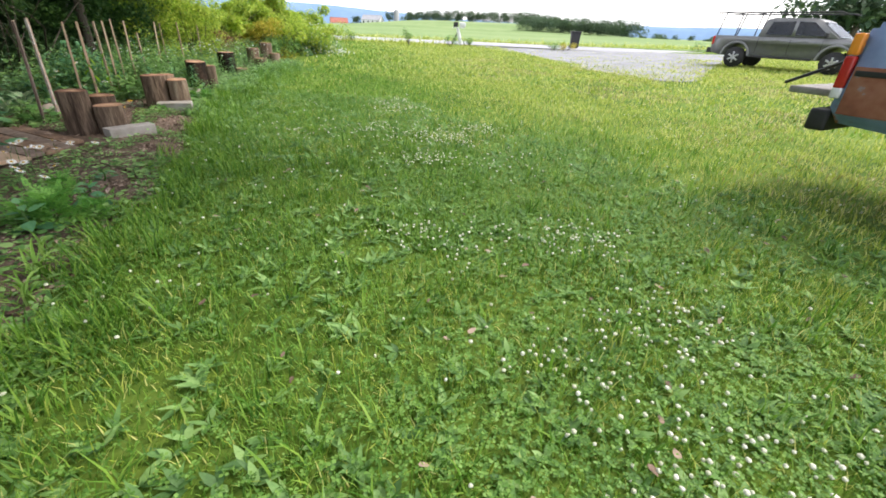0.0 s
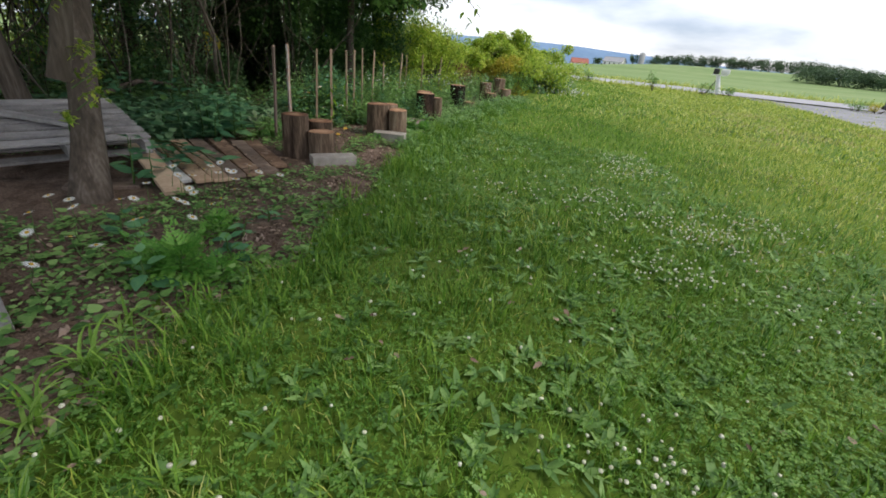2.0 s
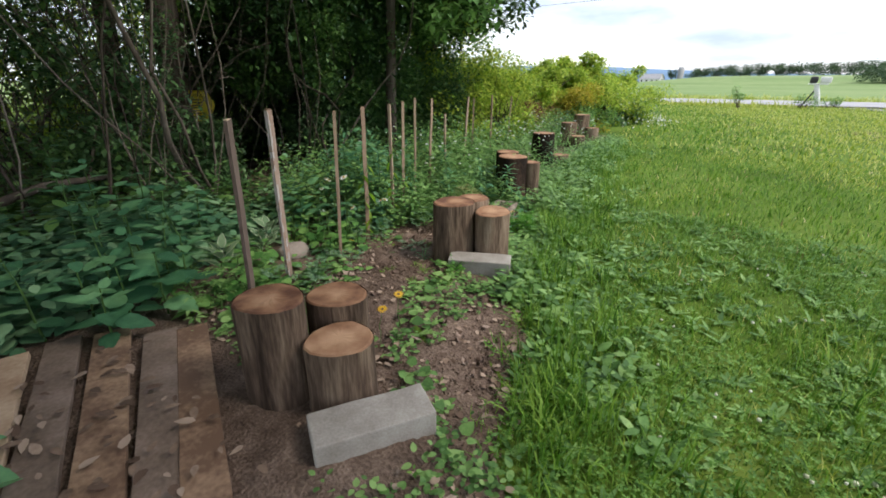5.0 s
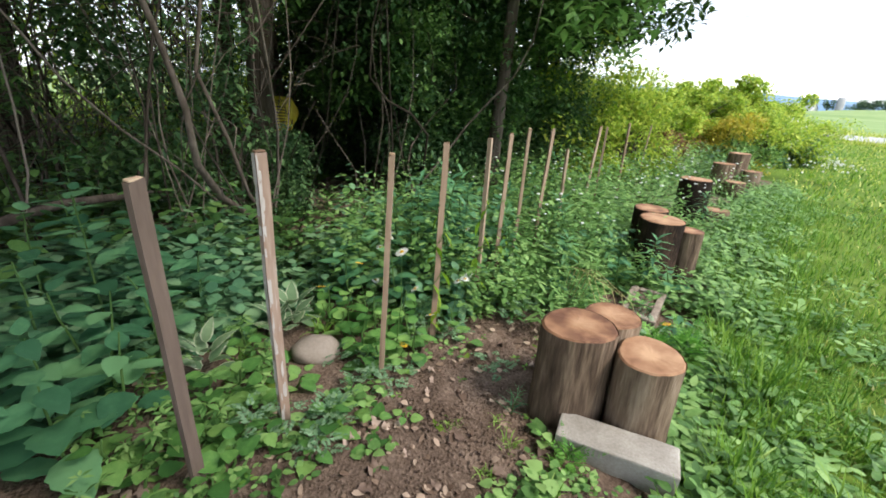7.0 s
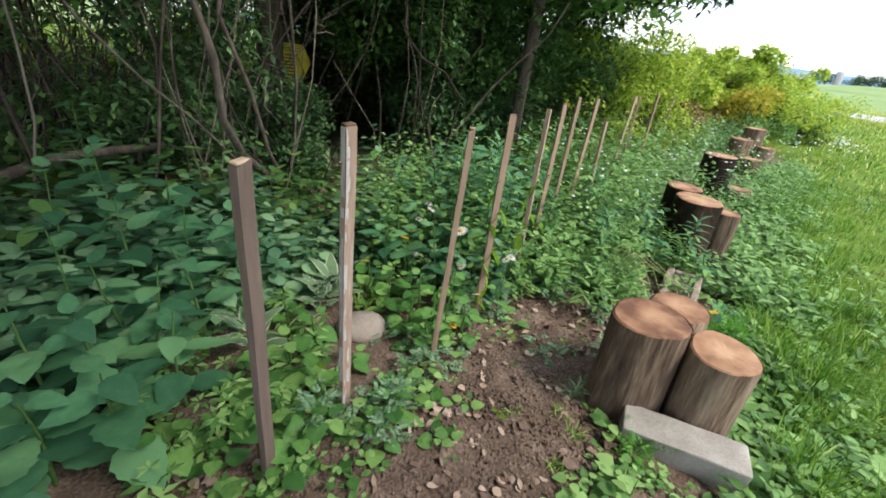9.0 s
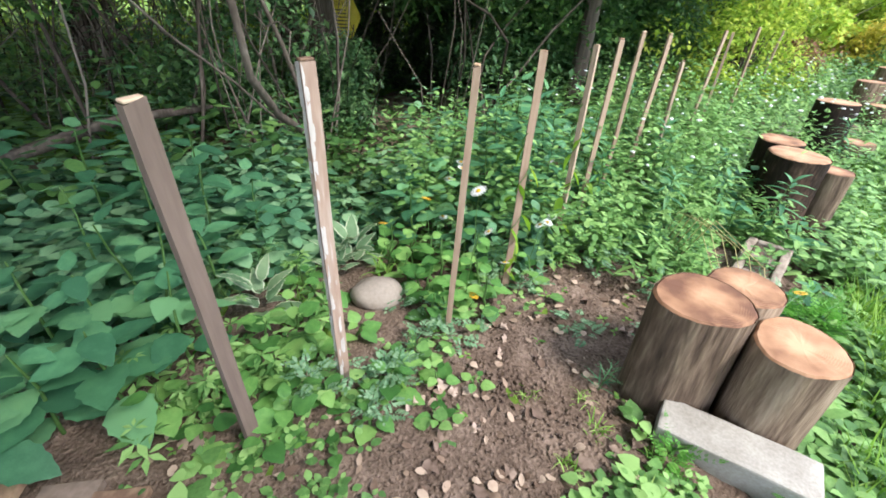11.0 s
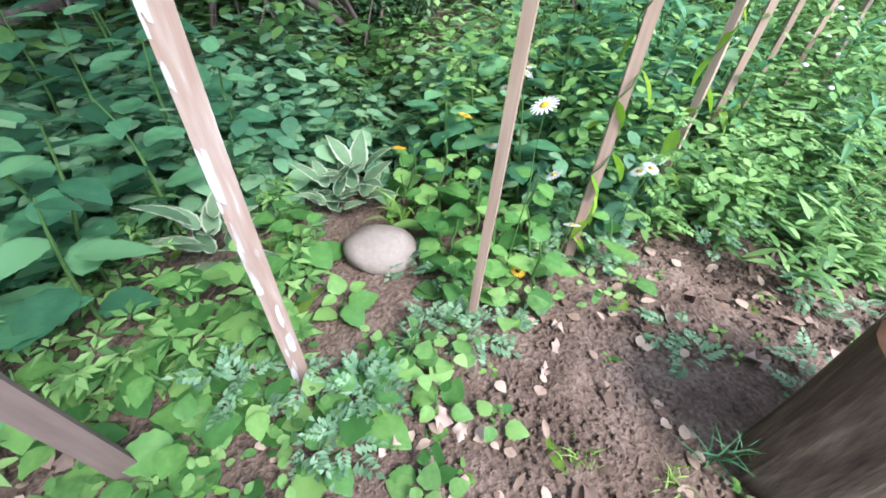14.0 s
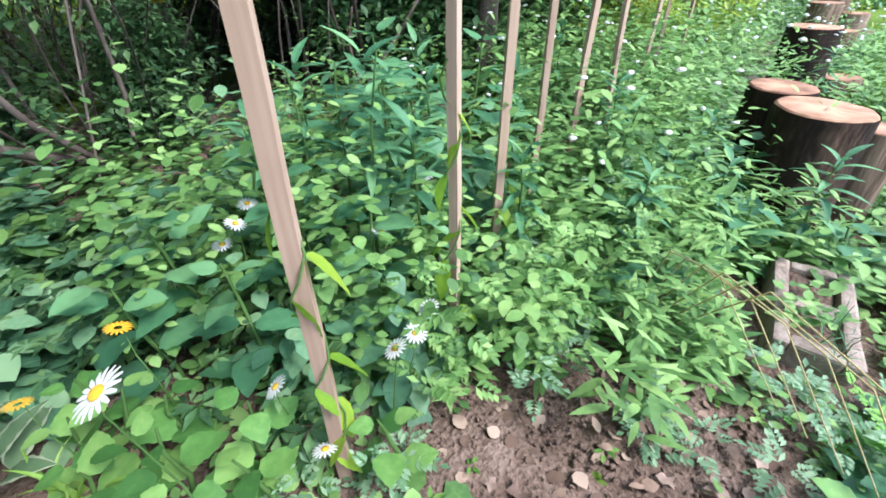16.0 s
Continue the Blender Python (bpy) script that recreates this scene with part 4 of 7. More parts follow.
stuff("tall_weeds", leafage(x, y, rnd(len(x), 0.08, 0.3), 16, 0.06, SLIM_V, LEAF_F, wide=1.5, reach=0.03, tip=(-0.1, 0.7)), M_WEED, "grey-green finely cut weeds in the bed", "weeds")
# leafy weeds and coarse plants on the grassy side of the logs
y = rnd(800, 5.9, 14)
x = edge_x(y) + RNG.normal(0.1, 0.16, 800)
ok = free(x, y) & (bare(x, y) < 0.2)
x, y = x[ok], y[ok]
stuff("rim_weeds", leafage(x, y, rnd(len(x), 0.05, 0.14) + 0.12 * (y > 8.1) * rnd(len(x)), 9, 0.085, LEAF_V, LEAF_F, reach=0.05, tip=(-0.3, 0.6)), M_WEED, "bright leafy weeds on the grassy side of the logs", "weeds")
y = rnd(300, 6.0, 13)
x = edge_x(y) + np.abs(RNG.normal(0.3, 0.35, 300))
stuff("rim_weeds", leafage(x, y, rnd(len(x), 0.04, 0.14), 8, 0.055, LEAF_V, LEAF_F, reach=0.03, tip=(-0.1, 0.9)), M_WEED, "bright green coarse weeds in uncut grass", "weeds")
# silvery cut-leaved plants round the stakes, creeper on the second one
M_SILVER = leafy("silvery_cut_leaf", (0.1, 0.21, 0.1), (0.17, 0.31, 0.16), (0.27, 0.41, 0.24), translucent=0.25)
SILVER_AT = [(-4.80, 5.88, 0.2), (-4.74, 5.98, 0.16), (-4.83, 5.80, 0.26), (-4.68, 5.86, 0.12), (-4.9, 6.2, 0.12), (-4.86, 6.32, 0.1), (-5.12, 6.2, 0.1), (-5.0, 6.72, 0.16), (-5.05, 6.62, 0.14), (-4.72, 7.25, 0.12), (-4.6, 7.35, 0.1), (-4.45, 7.5, 0.16), (-4.35, 7.6, 0.16), (-4.6, 7.62, 0.14), (-4.75, 7.55, 0.16), (-5.0, 7.15, 0.2), (-4.95, 7.3, 0.2), (-4.5, 6.95, 0.06), (-4.66, 6.72, 0.06), (-5.12, 7.4, 0.3), (-5.2, 7.75, 0.36)]
sx, sy, sh = [np.repeat(np.array(c), 2) for c in zip(*SILVER_AT)]
n = len(sx)
stuff("cut_leaved_plants", leafage(sx + RNG.normal(0, 0.045, n), sy + RNG.normal(0, 0.045, n), sh * rnd(n, 0.6, 1.1), 8, 0.07, CUT_V, CUT_F, reach=0.03, tip=(-0.3, 0.7)), M_SILVER, "silvery green plants with deeply cut leaves", "plants")
x, y = bed_points(300, -6.4, -4.8, 6.7, 10.5, lambda x, y: (x < behind(x, y) + 0.25) * 0.7)
stuff("tall_weeds", leafage(x, y, rnd(len(x), 0.2, 0.55), 13, 0.085, CUT_V, CUT_F, reach=0.05, tip=(-0.3, 0.7)), M_WEED, "tall weeds with deeply cut pale green leaves", "weeds")
x, y = bed_points(260, -6.9, -5.1, 5.3, 6.9, lambda x, y: (x < behind(x, y) + 0.1) * 0.8)
stuff("creeper", leafage(x, y, rnd(len(x), 0.12, 0.34), 6, 0.062, FIVE_V, [np.array(FIVE_F)], reach=0.07, tip=(-0.3, 0.3)), M_SHRUB, "dark green five-leaved creeper over the ground", "creeper")
# weeds sprouting from the hollow block
x, y = -4.58 + RNG.normal(0, 0.05, 9), 7.87 + RNG.normal(0, 0.07, 9)
stuff("block_weeds", leafage(x, y, rnd(9, 0.11, 0.17), 5, 0.05, OVAL_V, OVAL_F, low=0.7, reach=0.02, tip=(0, 0.6)), M_WEED, "small weeds growing in a hollow block", "weeds")
# woodland floor
x = rnd(1500, -11, -6.2)
y = rnd(1500, 1.5, 15)
k = ~((x > -9.2) & (x < -6.5) & (y > 6.3) & (y < 8.6)) & ~hollow(x, y)
x, y = x[k], y[k]
stuff("undergrowth", leafage(x, y, rnd(len(x), 0.2, 0.65), 14, 0.10, OVAL_V, OVAL_F, wide=1.0, reach=0.12), M_EDGE_LEAF, "shaded undergrowth under the trees", "undergrowth")
# near-black leaves over the soil stand in for the hollow's shade
x, y = -7.2 + RNG.normal(0, 0.4, 130), 6.5 + RNG.normal(0, 0.28, 130)
stuff("undergrowth", leafage(x, y, rnd(len(x), 0.06, 0.2), 9, 0.06, OVAL_V, OVAL_F, reach=0.08), M_SHADE_LEAF, "low leaves in a shade-dark tone under fallen branches", "undergrowth")
x = rnd(700, -7.0, -4.9)
y = rnd(700, 3.9, 6.2)
ok = free(x, y) & (x < behind(x, y))
x, y = x[ok], y[ok]
stuff("undergrowth", leafage(x, y, rnd(len(x), 0.12, 0.36), 12, 0.1, OVAL_V, OVAL_F, wide=1.1, reach=0.09, tip=(-0.5, 0.2)), M_BROAD, "low leafy plants under the tall ones", "undergrowth")


def finer_leaf(name, mat, width, droop, margin=None):
    """A large leaf with a folded midrib, a toothed rim and sunken side veins."""
    rows, V, q = 11, [], []
    for i in range(rows):
        t = i / (rows - 1)
        w = width * math.sin(math.pi * min(t ** 0.75, 1)) ** 0.8 * (1 - 0.25 * t) + 0.004
        tooth = 1 + (0.07 if i % 2 else -0.05) * (0 < i < rows - 1)
        for u in ((-1, -0.78, 0, 0.78, 1) if margin else (-1, -0.55, 0, 0.55, 1)):
            V.append((u * w * (tooth if abs(u) == 1 else 1), t, 0.10 * abs(u) * w / width * 0.5 - droop * t * t + (0.022 if (i % 2 and 0 < abs(u) < 1) else 0)))
    for i in range(rows - 1):
        for j in range(4):
            q.append((i * 5 + j, i * 5 + j + 1, (i + 1) * 5 + j + 1, (i + 1) * 5 + j))
    me = mesh_of(name, V, [np.array(q)], mat)
    if margin:
        me.materials.append(margin)
        me.polygons.foreach_set("material_index", np.array([1 if k % 4 in (0, 3) else 0 for k in range(len(q))], np.int32))
    return me


M_BIGLEAF = leafy("big_soft_leaf", (0.05, 0.155, 0.075), (0.1, 0.27, 0.125), (0.19, 0.4, 0.175), island=0.0, random_object=0.7, rough=0.5, bump=0.5)
M_CREAM = leafy("cream_leaf_margin", (0.34, 0.4, 0.24), (0.48, 0.53, 0.36), (0.6, 0.64, 0.46), island=0.0)
M_STEM = leafy("green_stem", (0.06, 0.13, 0.03), (0.1, 0.2, 0.05), (0.16, 0.28, 0.08), island=0.0)
BIG_LEAF = finer_leaf("leaf", M_BIGLEAF, 0.34, 0.1)
M_HOSTA = leafy("hosta_leaf", (0.1, 0.19, 0.09), (0.17, 0.28, 0.14), (0.27, 0.38, 0.2), island=0.0, random_object=0.5)
HOSTA_LEAF = finer_leaf("leaf", M_HOSTA, 0.28, 0.35, M_CREAM)
ROUND_LEAF = finer_leaf("leaf", M_ROUND, 0.44, 0.12)


def stem_mesh(h, r, seed):
    v, f = tube(wander((0, 0, 0), (0.02, 0.01, h), 5, 0.03, seed), [r, r, r * 0.9, r * 0.8, r * 0.6, r * 0.4], 6)
    return mesh_of("stem", v, f, M_STEM)


def tall_plant(at, h, tiers, size, seed, label, leaf=None, name="broadleaf_plant", category="plant", group="large-leaved plants"):
    rs = random.Random(seed)
    ob = thing(name, label, category, group, (at[0], at[1], float(ground_z(*at)) - 0.01), (rs.uniform(-8, 8), rs.uniform(-8, 8), rs.uniform(0, 360)))
    piece("stem", stem_mesh(h, 0.006, seed), ob)
    for i in range(tiers):
        t = 0.3 + 0.7 * i / max(tiers - 1, 1)
        for s in (0, 180):
            L = size * (1.15 - 0.5 * t ** 3) * rs.uniform(0.8, 1.15)
            m = pose(0.01 * t, 0.005, h * t, 0, 0, i * 90 + s + rs.uniform(-20, 20)) @ pose(0, 0.02, 0, rs.uniform(-12, 25), rs.uniform(-12, 12), 0) @ Matrix.Diagonal((L, L, L, 1))
            piece("leaf", leaf or BIG_LEAF, ob, m)
    return ob


BROAD_AT = [(-5.05, 5.22, 0.40, 0.17), (-5.25, 5.05, 0.50, 0.15), (-5.35, 5.35, 0.50, 0.13), (-5.6, 5.15, 0.58, 0.14), (-5.5, 5.55, 0.50, 0.11), (-5.85, 5.35, 0.6, 0.12), (-5.8, 5.75, 0.52, 0.11),
            (-6.15, 5.1, 0.66, 0.13), (-6.2, 5.55, 0.62, 0.11), (-6.55, 5.3, 0.7, 0.12), (-5.2, 4.75, 0.45, 0.14), (-5.65, 4.75, 0.6, 0.13),
            (-6.0, 4.6, 0.65, 0.13), (-6.6, 4.8, 0.75, 0.13), (-4.95, 4.95, 0.32, 0.13), (-5.55, 6.45, 0.42, 0.1), (-7.0, 5.3, 0.75, 0.11),
            (-6.9, 4.4, 0.8, 0.12), (-5.5, 6.85, 0.55, 0.1), (-5.48, 7.2, 0.66, 0.1), (-5.75, 7.0, 0.62, 0.12), (-5.35, 6.65, 0.42, 0.1),
            (-5.45, 7.5, 0.6, 0.11), (-5.65, 7.4, 0.68, 0.12), (-5.75, 7.8, 0.6, 0.1), (-5.3, 6.95, 0.5, 0.11), (-5.9, 7.35, 0.65, 0.11), (-5.6, 6.6, 0.5, 0.11), (-4.95, 7.5, 0.22, 0.09), (-4.85, 7.75, 0.18, 0.08),
            (-4.85, 8.05, 0.28, 0.1), (-5.1, 7.7, 0.35, 0.1), (-5.2, 8.2, 0.35, 0.1), (-4.3, 7.75, 0.2, 0.08), (-5.0, 8.45, 0.35, 0.09), (-4.6, 8.3, 0.25, 0.08), (-4.3, 7.45, 0.12, 0.08), (-5.7, 7.55, 0.74, 0.12), (-5.85, 7.15, 0.72, 0.12), (-5.6, 7.3, 0.7, 0.11), (-6.1, 7.5, 0.75, 0.12), (-6.0, 6.9, 0.6, 0.12), (-5.15, 5.4, 0.42, 0.12), (-5.3, 5.2, 0.46, 0.13), (-5.05, 5.05, 0.36, 0.13), (-5.45, 5.3, 0.52, 0.13), (-5.2, 4.95, 0.42, 0.13), (-5.75, 5.55, 0.55, 0.12), (-6.35, 5.3, 0.7, 0.13), (-6.3, 4.5, 0.75, 0.13)]
for i, (px, py, h, s) in enumerate(BROAD_AT):
    tall_plant((px, py), h * 0.95, 6 if h > 0.45 else 5, s * 1.25 if s < 0.125 else s * 1.02, 100 + i, "leafy green plant with large toothed leaves", BIG_LEAF)
for i, (px, py, h, s) in enumerate([(-5.0, 5.78, 0.14, 0.10), (-4.83, 5.66, 0.12, 0.09), (-4.72, 5.95, 0.13, 0.085), (-4.68, 6.13, 0.08, 0.06), (-4.62, 6.22, 0.06, 0.05), (-4.95, 5.5, 0.12, 0.09),
                                    (-5.02, 6.32, 0.17, 0.075), (-5.1, 6.42, 0.22, 0.08), (-5.05, 5.95, 0.1, 0.07), (-4.6, 5.72, 0.08, 0.06), (-4.95, 6.5, 0.2, 0.08), (-4.35, 7.3, 0.2, 0.08), (-4.9, 5.6, 0.16, 0.1), (-5.08, 5.62, 0.2, 0.11), (-4.78, 5.75, 0.1, 0.08), (-4.66, 5.85, 0.08, 0.07), (-4.8, 6.02, 0.1, 0.07), (-5.15, 5.75, 0.2, 0.1),
                                    (-5.0, 6.25, 0.14, 0.08), (-5.12, 6.3, 0.2, 0.08), (-5.2, 6.4, 0.26, 0.085), (-5.05, 6.52, 0.22, 0.08), (-5.15, 6.55, 0.28, 0.085), (-4.98, 6.75, 0.2, 0.07), (-4.7, 5.55, 0.1, 0.08), (-4.82, 5.42, 0.12, 0.09), (-4.93, 5.33, 0.15, 0.1), (-4.56, 6.05, 0.06, 0.05), (-4.76, 5.62, 0.14, 0.09), (-5.25, 5.9, 0.18, 0.09), (-5.28, 6.28, 0.2, 0.09), (-5.18, 6.3, 0.16, 0.085), (-5.36, 6.34, 0.24, 0.09), (-5.3, 6.42, 0.22, 0.09), (-5.08, 6.38, 0.14, 0.08), (-5.42, 6.24, 0.2, 0.08), (-5.4, 5.85, 0.18, 0.08), (-5.52, 6.3, 0.22, 0.08)]):
    tall_plant((px, py), h, 3, s, 200 + i, "low plant with round bright green leaves on soil", ROUND_LEAF, "roundleaf_plant", group="round-leaved plants")


SPIRE_LEAF = finer_leaf("leaf", M_BIGLEAF, 0.13, 0.3)


def spire(at, h, seed):
    """A tall stem with many narrow leaves, crowded at its tip."""
    rs = random.Random(seed)
    ob = thing("tall_weed", "tall upright weed with narrow leaves crowded at the tip", "plant", "tall upright weeds", (at[0], at[1], float(ground_z(*at)) - 0.01), (rs.uniform(-6, 6), rs.uniform(-6, 6), rs.uniform(0, 360)))
    piece("stem", stem_mesh(h, 0.005, seed), ob)
    for i in range(26):
        t = 0.35 + 0.65 * (i / 25) ** 0.8
        L = rs.uniform(0.09, 0.13) * (1.15 - 0.35 * t)
        piece("leaf", SPIRE_LEAF, ob, pose(0.01, 0, h * t, 0, 0, i * 137.5) @ pose(0, 0.004, 0, -15 + 60 * t ** 4 + rs.uniform(-10, 10), 0, 0) @ Matrix.Diagonal((L, L, L, 1)))


for i, (px, py, h) in enumerate([(-5.5, 7.05, 0.78), (-5.6, 7.12, 0.7), (-5.42, 7.3, 0.6), (-5.7, 6.85, 0.62), (-5.8, 7.5, 0.7), (-4.72, 8.2, 0.42), (-5.2, 10.3, 0.4), (-5.55, 7.75, 0.6), (-5.9, 8.3, 0.65), (-6.1, 9.0, 0.7), (-5.35, 7.12, 0.62), (-5.52, 6.92, 0.74), (-5.22, 7.35, 0.5), (-5.62, 7.3, 0.66), (-5.05, 7.75, 0.4), (-5.3, 7.95, 0.5), (-5.45, 8.15, 0.55), (-5.15, 8.35, 0.42), (-4.95, 8.1, 0.36)]):
    spire((px, py), h, 450 + i)


def seedling(at, h, seed):
    """A feathery seedling with needle-like fronds."""
    rs = random.Random(seed)
    ob = thing("feathery_seedling", "small feathery green seedling on bare soil", "plant", "feathery seedlings", (at[0], at[1], float(ground_z(*at)) - 0.005), (rs.uniform(-12, 12), rs.uniform(-12, 12), 0))
    piece("stem", stem_mesh(h, 0.002, seed), ob)
    for i in range(22):
        t = 0.12 + 0.86 * i / 21
        L = 0.09 * (1.1 - 0.75 * t)
        piece("frond", SPIRE_LEAF, ob, pose(0.01 * t, 0, h * t, 0, 0, i * 137.5) @ pose(0, 0, 0, 35 + rs.uniform(-15, 15), 0, 0) @ Matrix.Diagonal((L * 0.2, L, L * 0.5, 1)))


for i, (px, py, h) in enumerate([(-4.42, 6.58, 0.16), (-4.53, 7.79, 0.22), (-4.48, 7.74, 0.18), (-5.02, 6.3, 0.1), (-4.86, 6.1, 0.12)]):
    seedling((px, py), h, 480 + i)


def plume_mesh():
    """A soft frond: cut leaflets set along both sides of a rib."""
    rows = [(0, 0.16 * k, -0.02 * k * k, side, 0.42 * (1.1 - 0.16 * k)) for k in range(6) for side in (-1, 1)] + [(0, 0.92, -0.5, 0, 0.3)]
    pos = np.array([r[:3] for r in rows])
    return mesh_of("frond", *spread(CUT_V, CUT_F, pos, np.array([-r[3] * 0.95 for r in rows]), np.array([-0.1 + 0.05 * (i % 3) for i in range(len(rows))]), np.array([r[4] for r in rows])), M_PLUME)


def strap_mesh():
    """A long arching strap leaf."""
    V, q = [], []
    for i in range(9):
        t = i / 8
        w = 0.032 * (1 - t ** 2.5) + 0.002
        V += [(-w, 0.55 * t * t, t - 0.42 * t ** 3), (0, 0.55 * t * t + 0.012, t - 0.42 * t ** 3 - 0.01), (w, 0.55 * t * t, t - 0.42 * t ** 3)]
    for i in range(8):
        q += [(i * 3, i * 3 + 1, i * 3 + 4, i * 3 + 3), (i * 3 + 1, i * 3 + 2, i * 3 + 5, i * 3 + 4)]
    return mesh_of("strap_leaf", V, [np.array(q)], M_STRAP)


M_PLUME = leafy("soft_frond", (0.08, 0.24, 0.04), (0.15, 0.38, 0.06), (0.26, 0.52, 0.1), island=0.3, random_object=0.5)
M_STRAP = leafy("strap_leaf", (0.13, 0.27, 0.03), (0.22, 0.4, 0.06), (0.36, 0.52, 0.14), island=0.0, random_object=0.7)
PLUME, STRAP = plume_mesh(), strap_mesh()


def plume_plant(at, h, n, seed):
    rs = random.Random(seed)
    ob = thing("feathery_plant", "bushy soft green plant with feathery cut leaves", "plant", "feathery plants", (at[0], at[1], float(ground_z(*at)) - 0.01))
    piece("stem", stem_mesh(h * 0.7, 0.005, seed), ob)
    for i in range(n):
        t = 0.15 + 0.85 * i / n
        L = h * rs.uniform(0.75, 1.05) * (1.1 - 0.45 * t)
        piece("frond", PLUME, ob, pose(0.01, 0, h * 0.65 * t, 0, 0, i * 137.5 + rs.uniform(-20, 20)) @ pose(0, 0.01, 0, 10 + 55 * t + rs.uniform(-12, 12), 0, 0) @ Matrix.Diagonal((L, L, L, 1)))["kind"] = "stuff"


def strap_clump(at, h, n, seed):
    rs = random.Random(seed)
    ob = thing("grass_clump", "clump of long arching bright green strap leaves", "plant", "strap-leaved clumps", (at[0], at[1], float(ground_z(*at)) - 0.01))
    for i in range(n):
        L = h * rs.uniform(0.6, 1.1)
        piece("leaf", STRAP, ob, pose(rs.uniform(-0.03, 0.03), rs.uniform(-0.03, 0.03), 0, 0, 0, i * 137.5) @ pose(0, 0, 0, rs.uniform(-30, 20), 0, 0) @ Matrix.Diagonal((L * 0.9, L, L, 1)))


for i, (px, py, h, n) in enumerate([(-2.47, 3.31, 0.27, 20), (-2.33, 3.42, 0.2, 14), (-2.6, 3.25, 0.2, 14), (-2.78, 3.68, 0.2, 14), (-4.14, 6.58, 0.13, 12), (-4.33, 7.55, 0.2, 14), (-4.22, 7.68, 0.22, 14)]):
    plume_plant((px, py), h, n, 520 + i)
for i, (px, py, h, n) in enumerate([(-2.06, 2.78, 0.27, 18), (-1.93, 2.6, 0.24, 16), (-2.2, 2.95, 0.2, 12), (-1.8, 2.2, 0.22, 14), (-2.7, 4.42, 0.16, 14), (-2.3, 3.6, 0.16, 12), (-4.08, 6.42, 0.1, 22), (-4.4, 6.5, 0.08, 20), (-4.3, 6.45, 0.09, 22), (-4.25, 6.3, 0.08, 20), (-4.5, 6.35, 0.07, 18), (-4.15, 6.55, 0.08, 20), (-5.3, 5.8, 0.2, 12), (-5.36, 6.2, 0.2, 10), (-3.62, 6.6, 0.2, 12), (-3.75, 7.1, 0.22, 14)]):
    strap_clump((px, py), h, n, 540 + i)


def dry_stalks():
    """A few pale grass stalks arching over the bed."""
    ob = thing("grass_stalks", "thin pale grass stalks arching over weeds", "grass", at=(-4.95, 7.45, 0.04))
    for k in range(6):
        dx, dy = 0.12 * k, -0.03 * k
        v, f = tube([(dx * 0.2, 0.15, 0.02), (0.08 + dx * 0.4, 0.1 + dy, 0.3 + 0.02 * k), (0.22 + dx * 0.6, 0.02 + dy, 0.34), (0.42 + dx * 0.5, -0.1 + dy, 0.2)], [0.0022, 0.002, 0.0016, 0.001], 5)
        piece("stalk", mesh_of("stalk", v, f, M_STRAW), ob)


dry_stalks()


def hosta(at, size, seed):
    rs = random.Random(seed)
    ob = thing("hosta", "variegated hosta with cream-edged green leaves", "plant", "hostas", (at[0], at[1], float(ground_z(*at))), (0, 0, rs.uniform(0, 360)))
    for i in range(13):
        L = size * rs.uniform(0.75, 1.1)
        m = pose(0, 0, 0, 0, 0, i * 137.5) @ pose(0, 0.03, 0.05 + 0.012 * i, 30 + 2.6 * i + rs.uniform(-8, 8), 0, 0) @ Matrix.Diagonal((L * 0.9, L, L, 1))
        piece("leaf", HOSTA_LEAF, ob, m)


hosta((-5.48, 6.09), 0.135, 1)
hosta((-5.3, 5.66), 0.13, 2)
hosta((-5.42, 6.0), 0.1, 3)


def daisy_parts():
    V, q = [], []
    for k in range(17):
        a = TAU * k / 17
        for u, w, z in ((0.28, 0.06, 0), (0.7, 0.105, 0.03), (1.0, 0.05, -0.02)):
            for s in (-1, 1):
                V.append((u * math.cos(a) - s * w * math.sin(a), u * math.sin(a) + s * w * math.cos(a), z + 0.01 * (k % 2)))
        b = k * 6
        q += [(b, b + 1, b + 3, b + 2), (b + 2, b + 3, b + 5, b + 4)]
    return mesh_of("petals", V, [np.array(q)], M_PETAL)


DAISY_PETALS = daisy_parts()
dome = bmesh.new()
bmesh.ops.create_uvsphere(dome, u_segments=10, v_segments=6, radius=0.3)
for v in dome.verts:
    v.co.z *= 0.5
DAISY_DISC = bpy.data.meshes.new("disc")
dome.to_mesh(DAISY_DISC)
dome.free()
DAISY_DISC.materials.append(M_YOLK)
DAISY_DISC.shade_smooth()


def daisy(at, h, size, seed, sway=10):
    rs = random.Random(seed)
    ob = thing("daisy", "white ox-eye daisy with a yellow centre", "flower", "daisies", (at[0], at[1], float(ground_z(*at)) - 0.01), (rs.uniform(-sway, sway), rs.uniform(-sway, sway), rs.uniform(0, 360) if sway > 5 else 0))
    piece("stem", stem_mesh(h, 0.0022, seed), ob)
    head = pose(0.02, 0.01, h, rs.uniform(-30, 30), rs.uniform(-25, 25), 0) @ Matrix.Diagonal((size, size, size, 1))
    piece("petals", DAISY_PETALS, ob, head)
    piece("disc", DAISY_DISC, ob, head @ pose(0, 0, 0.05))


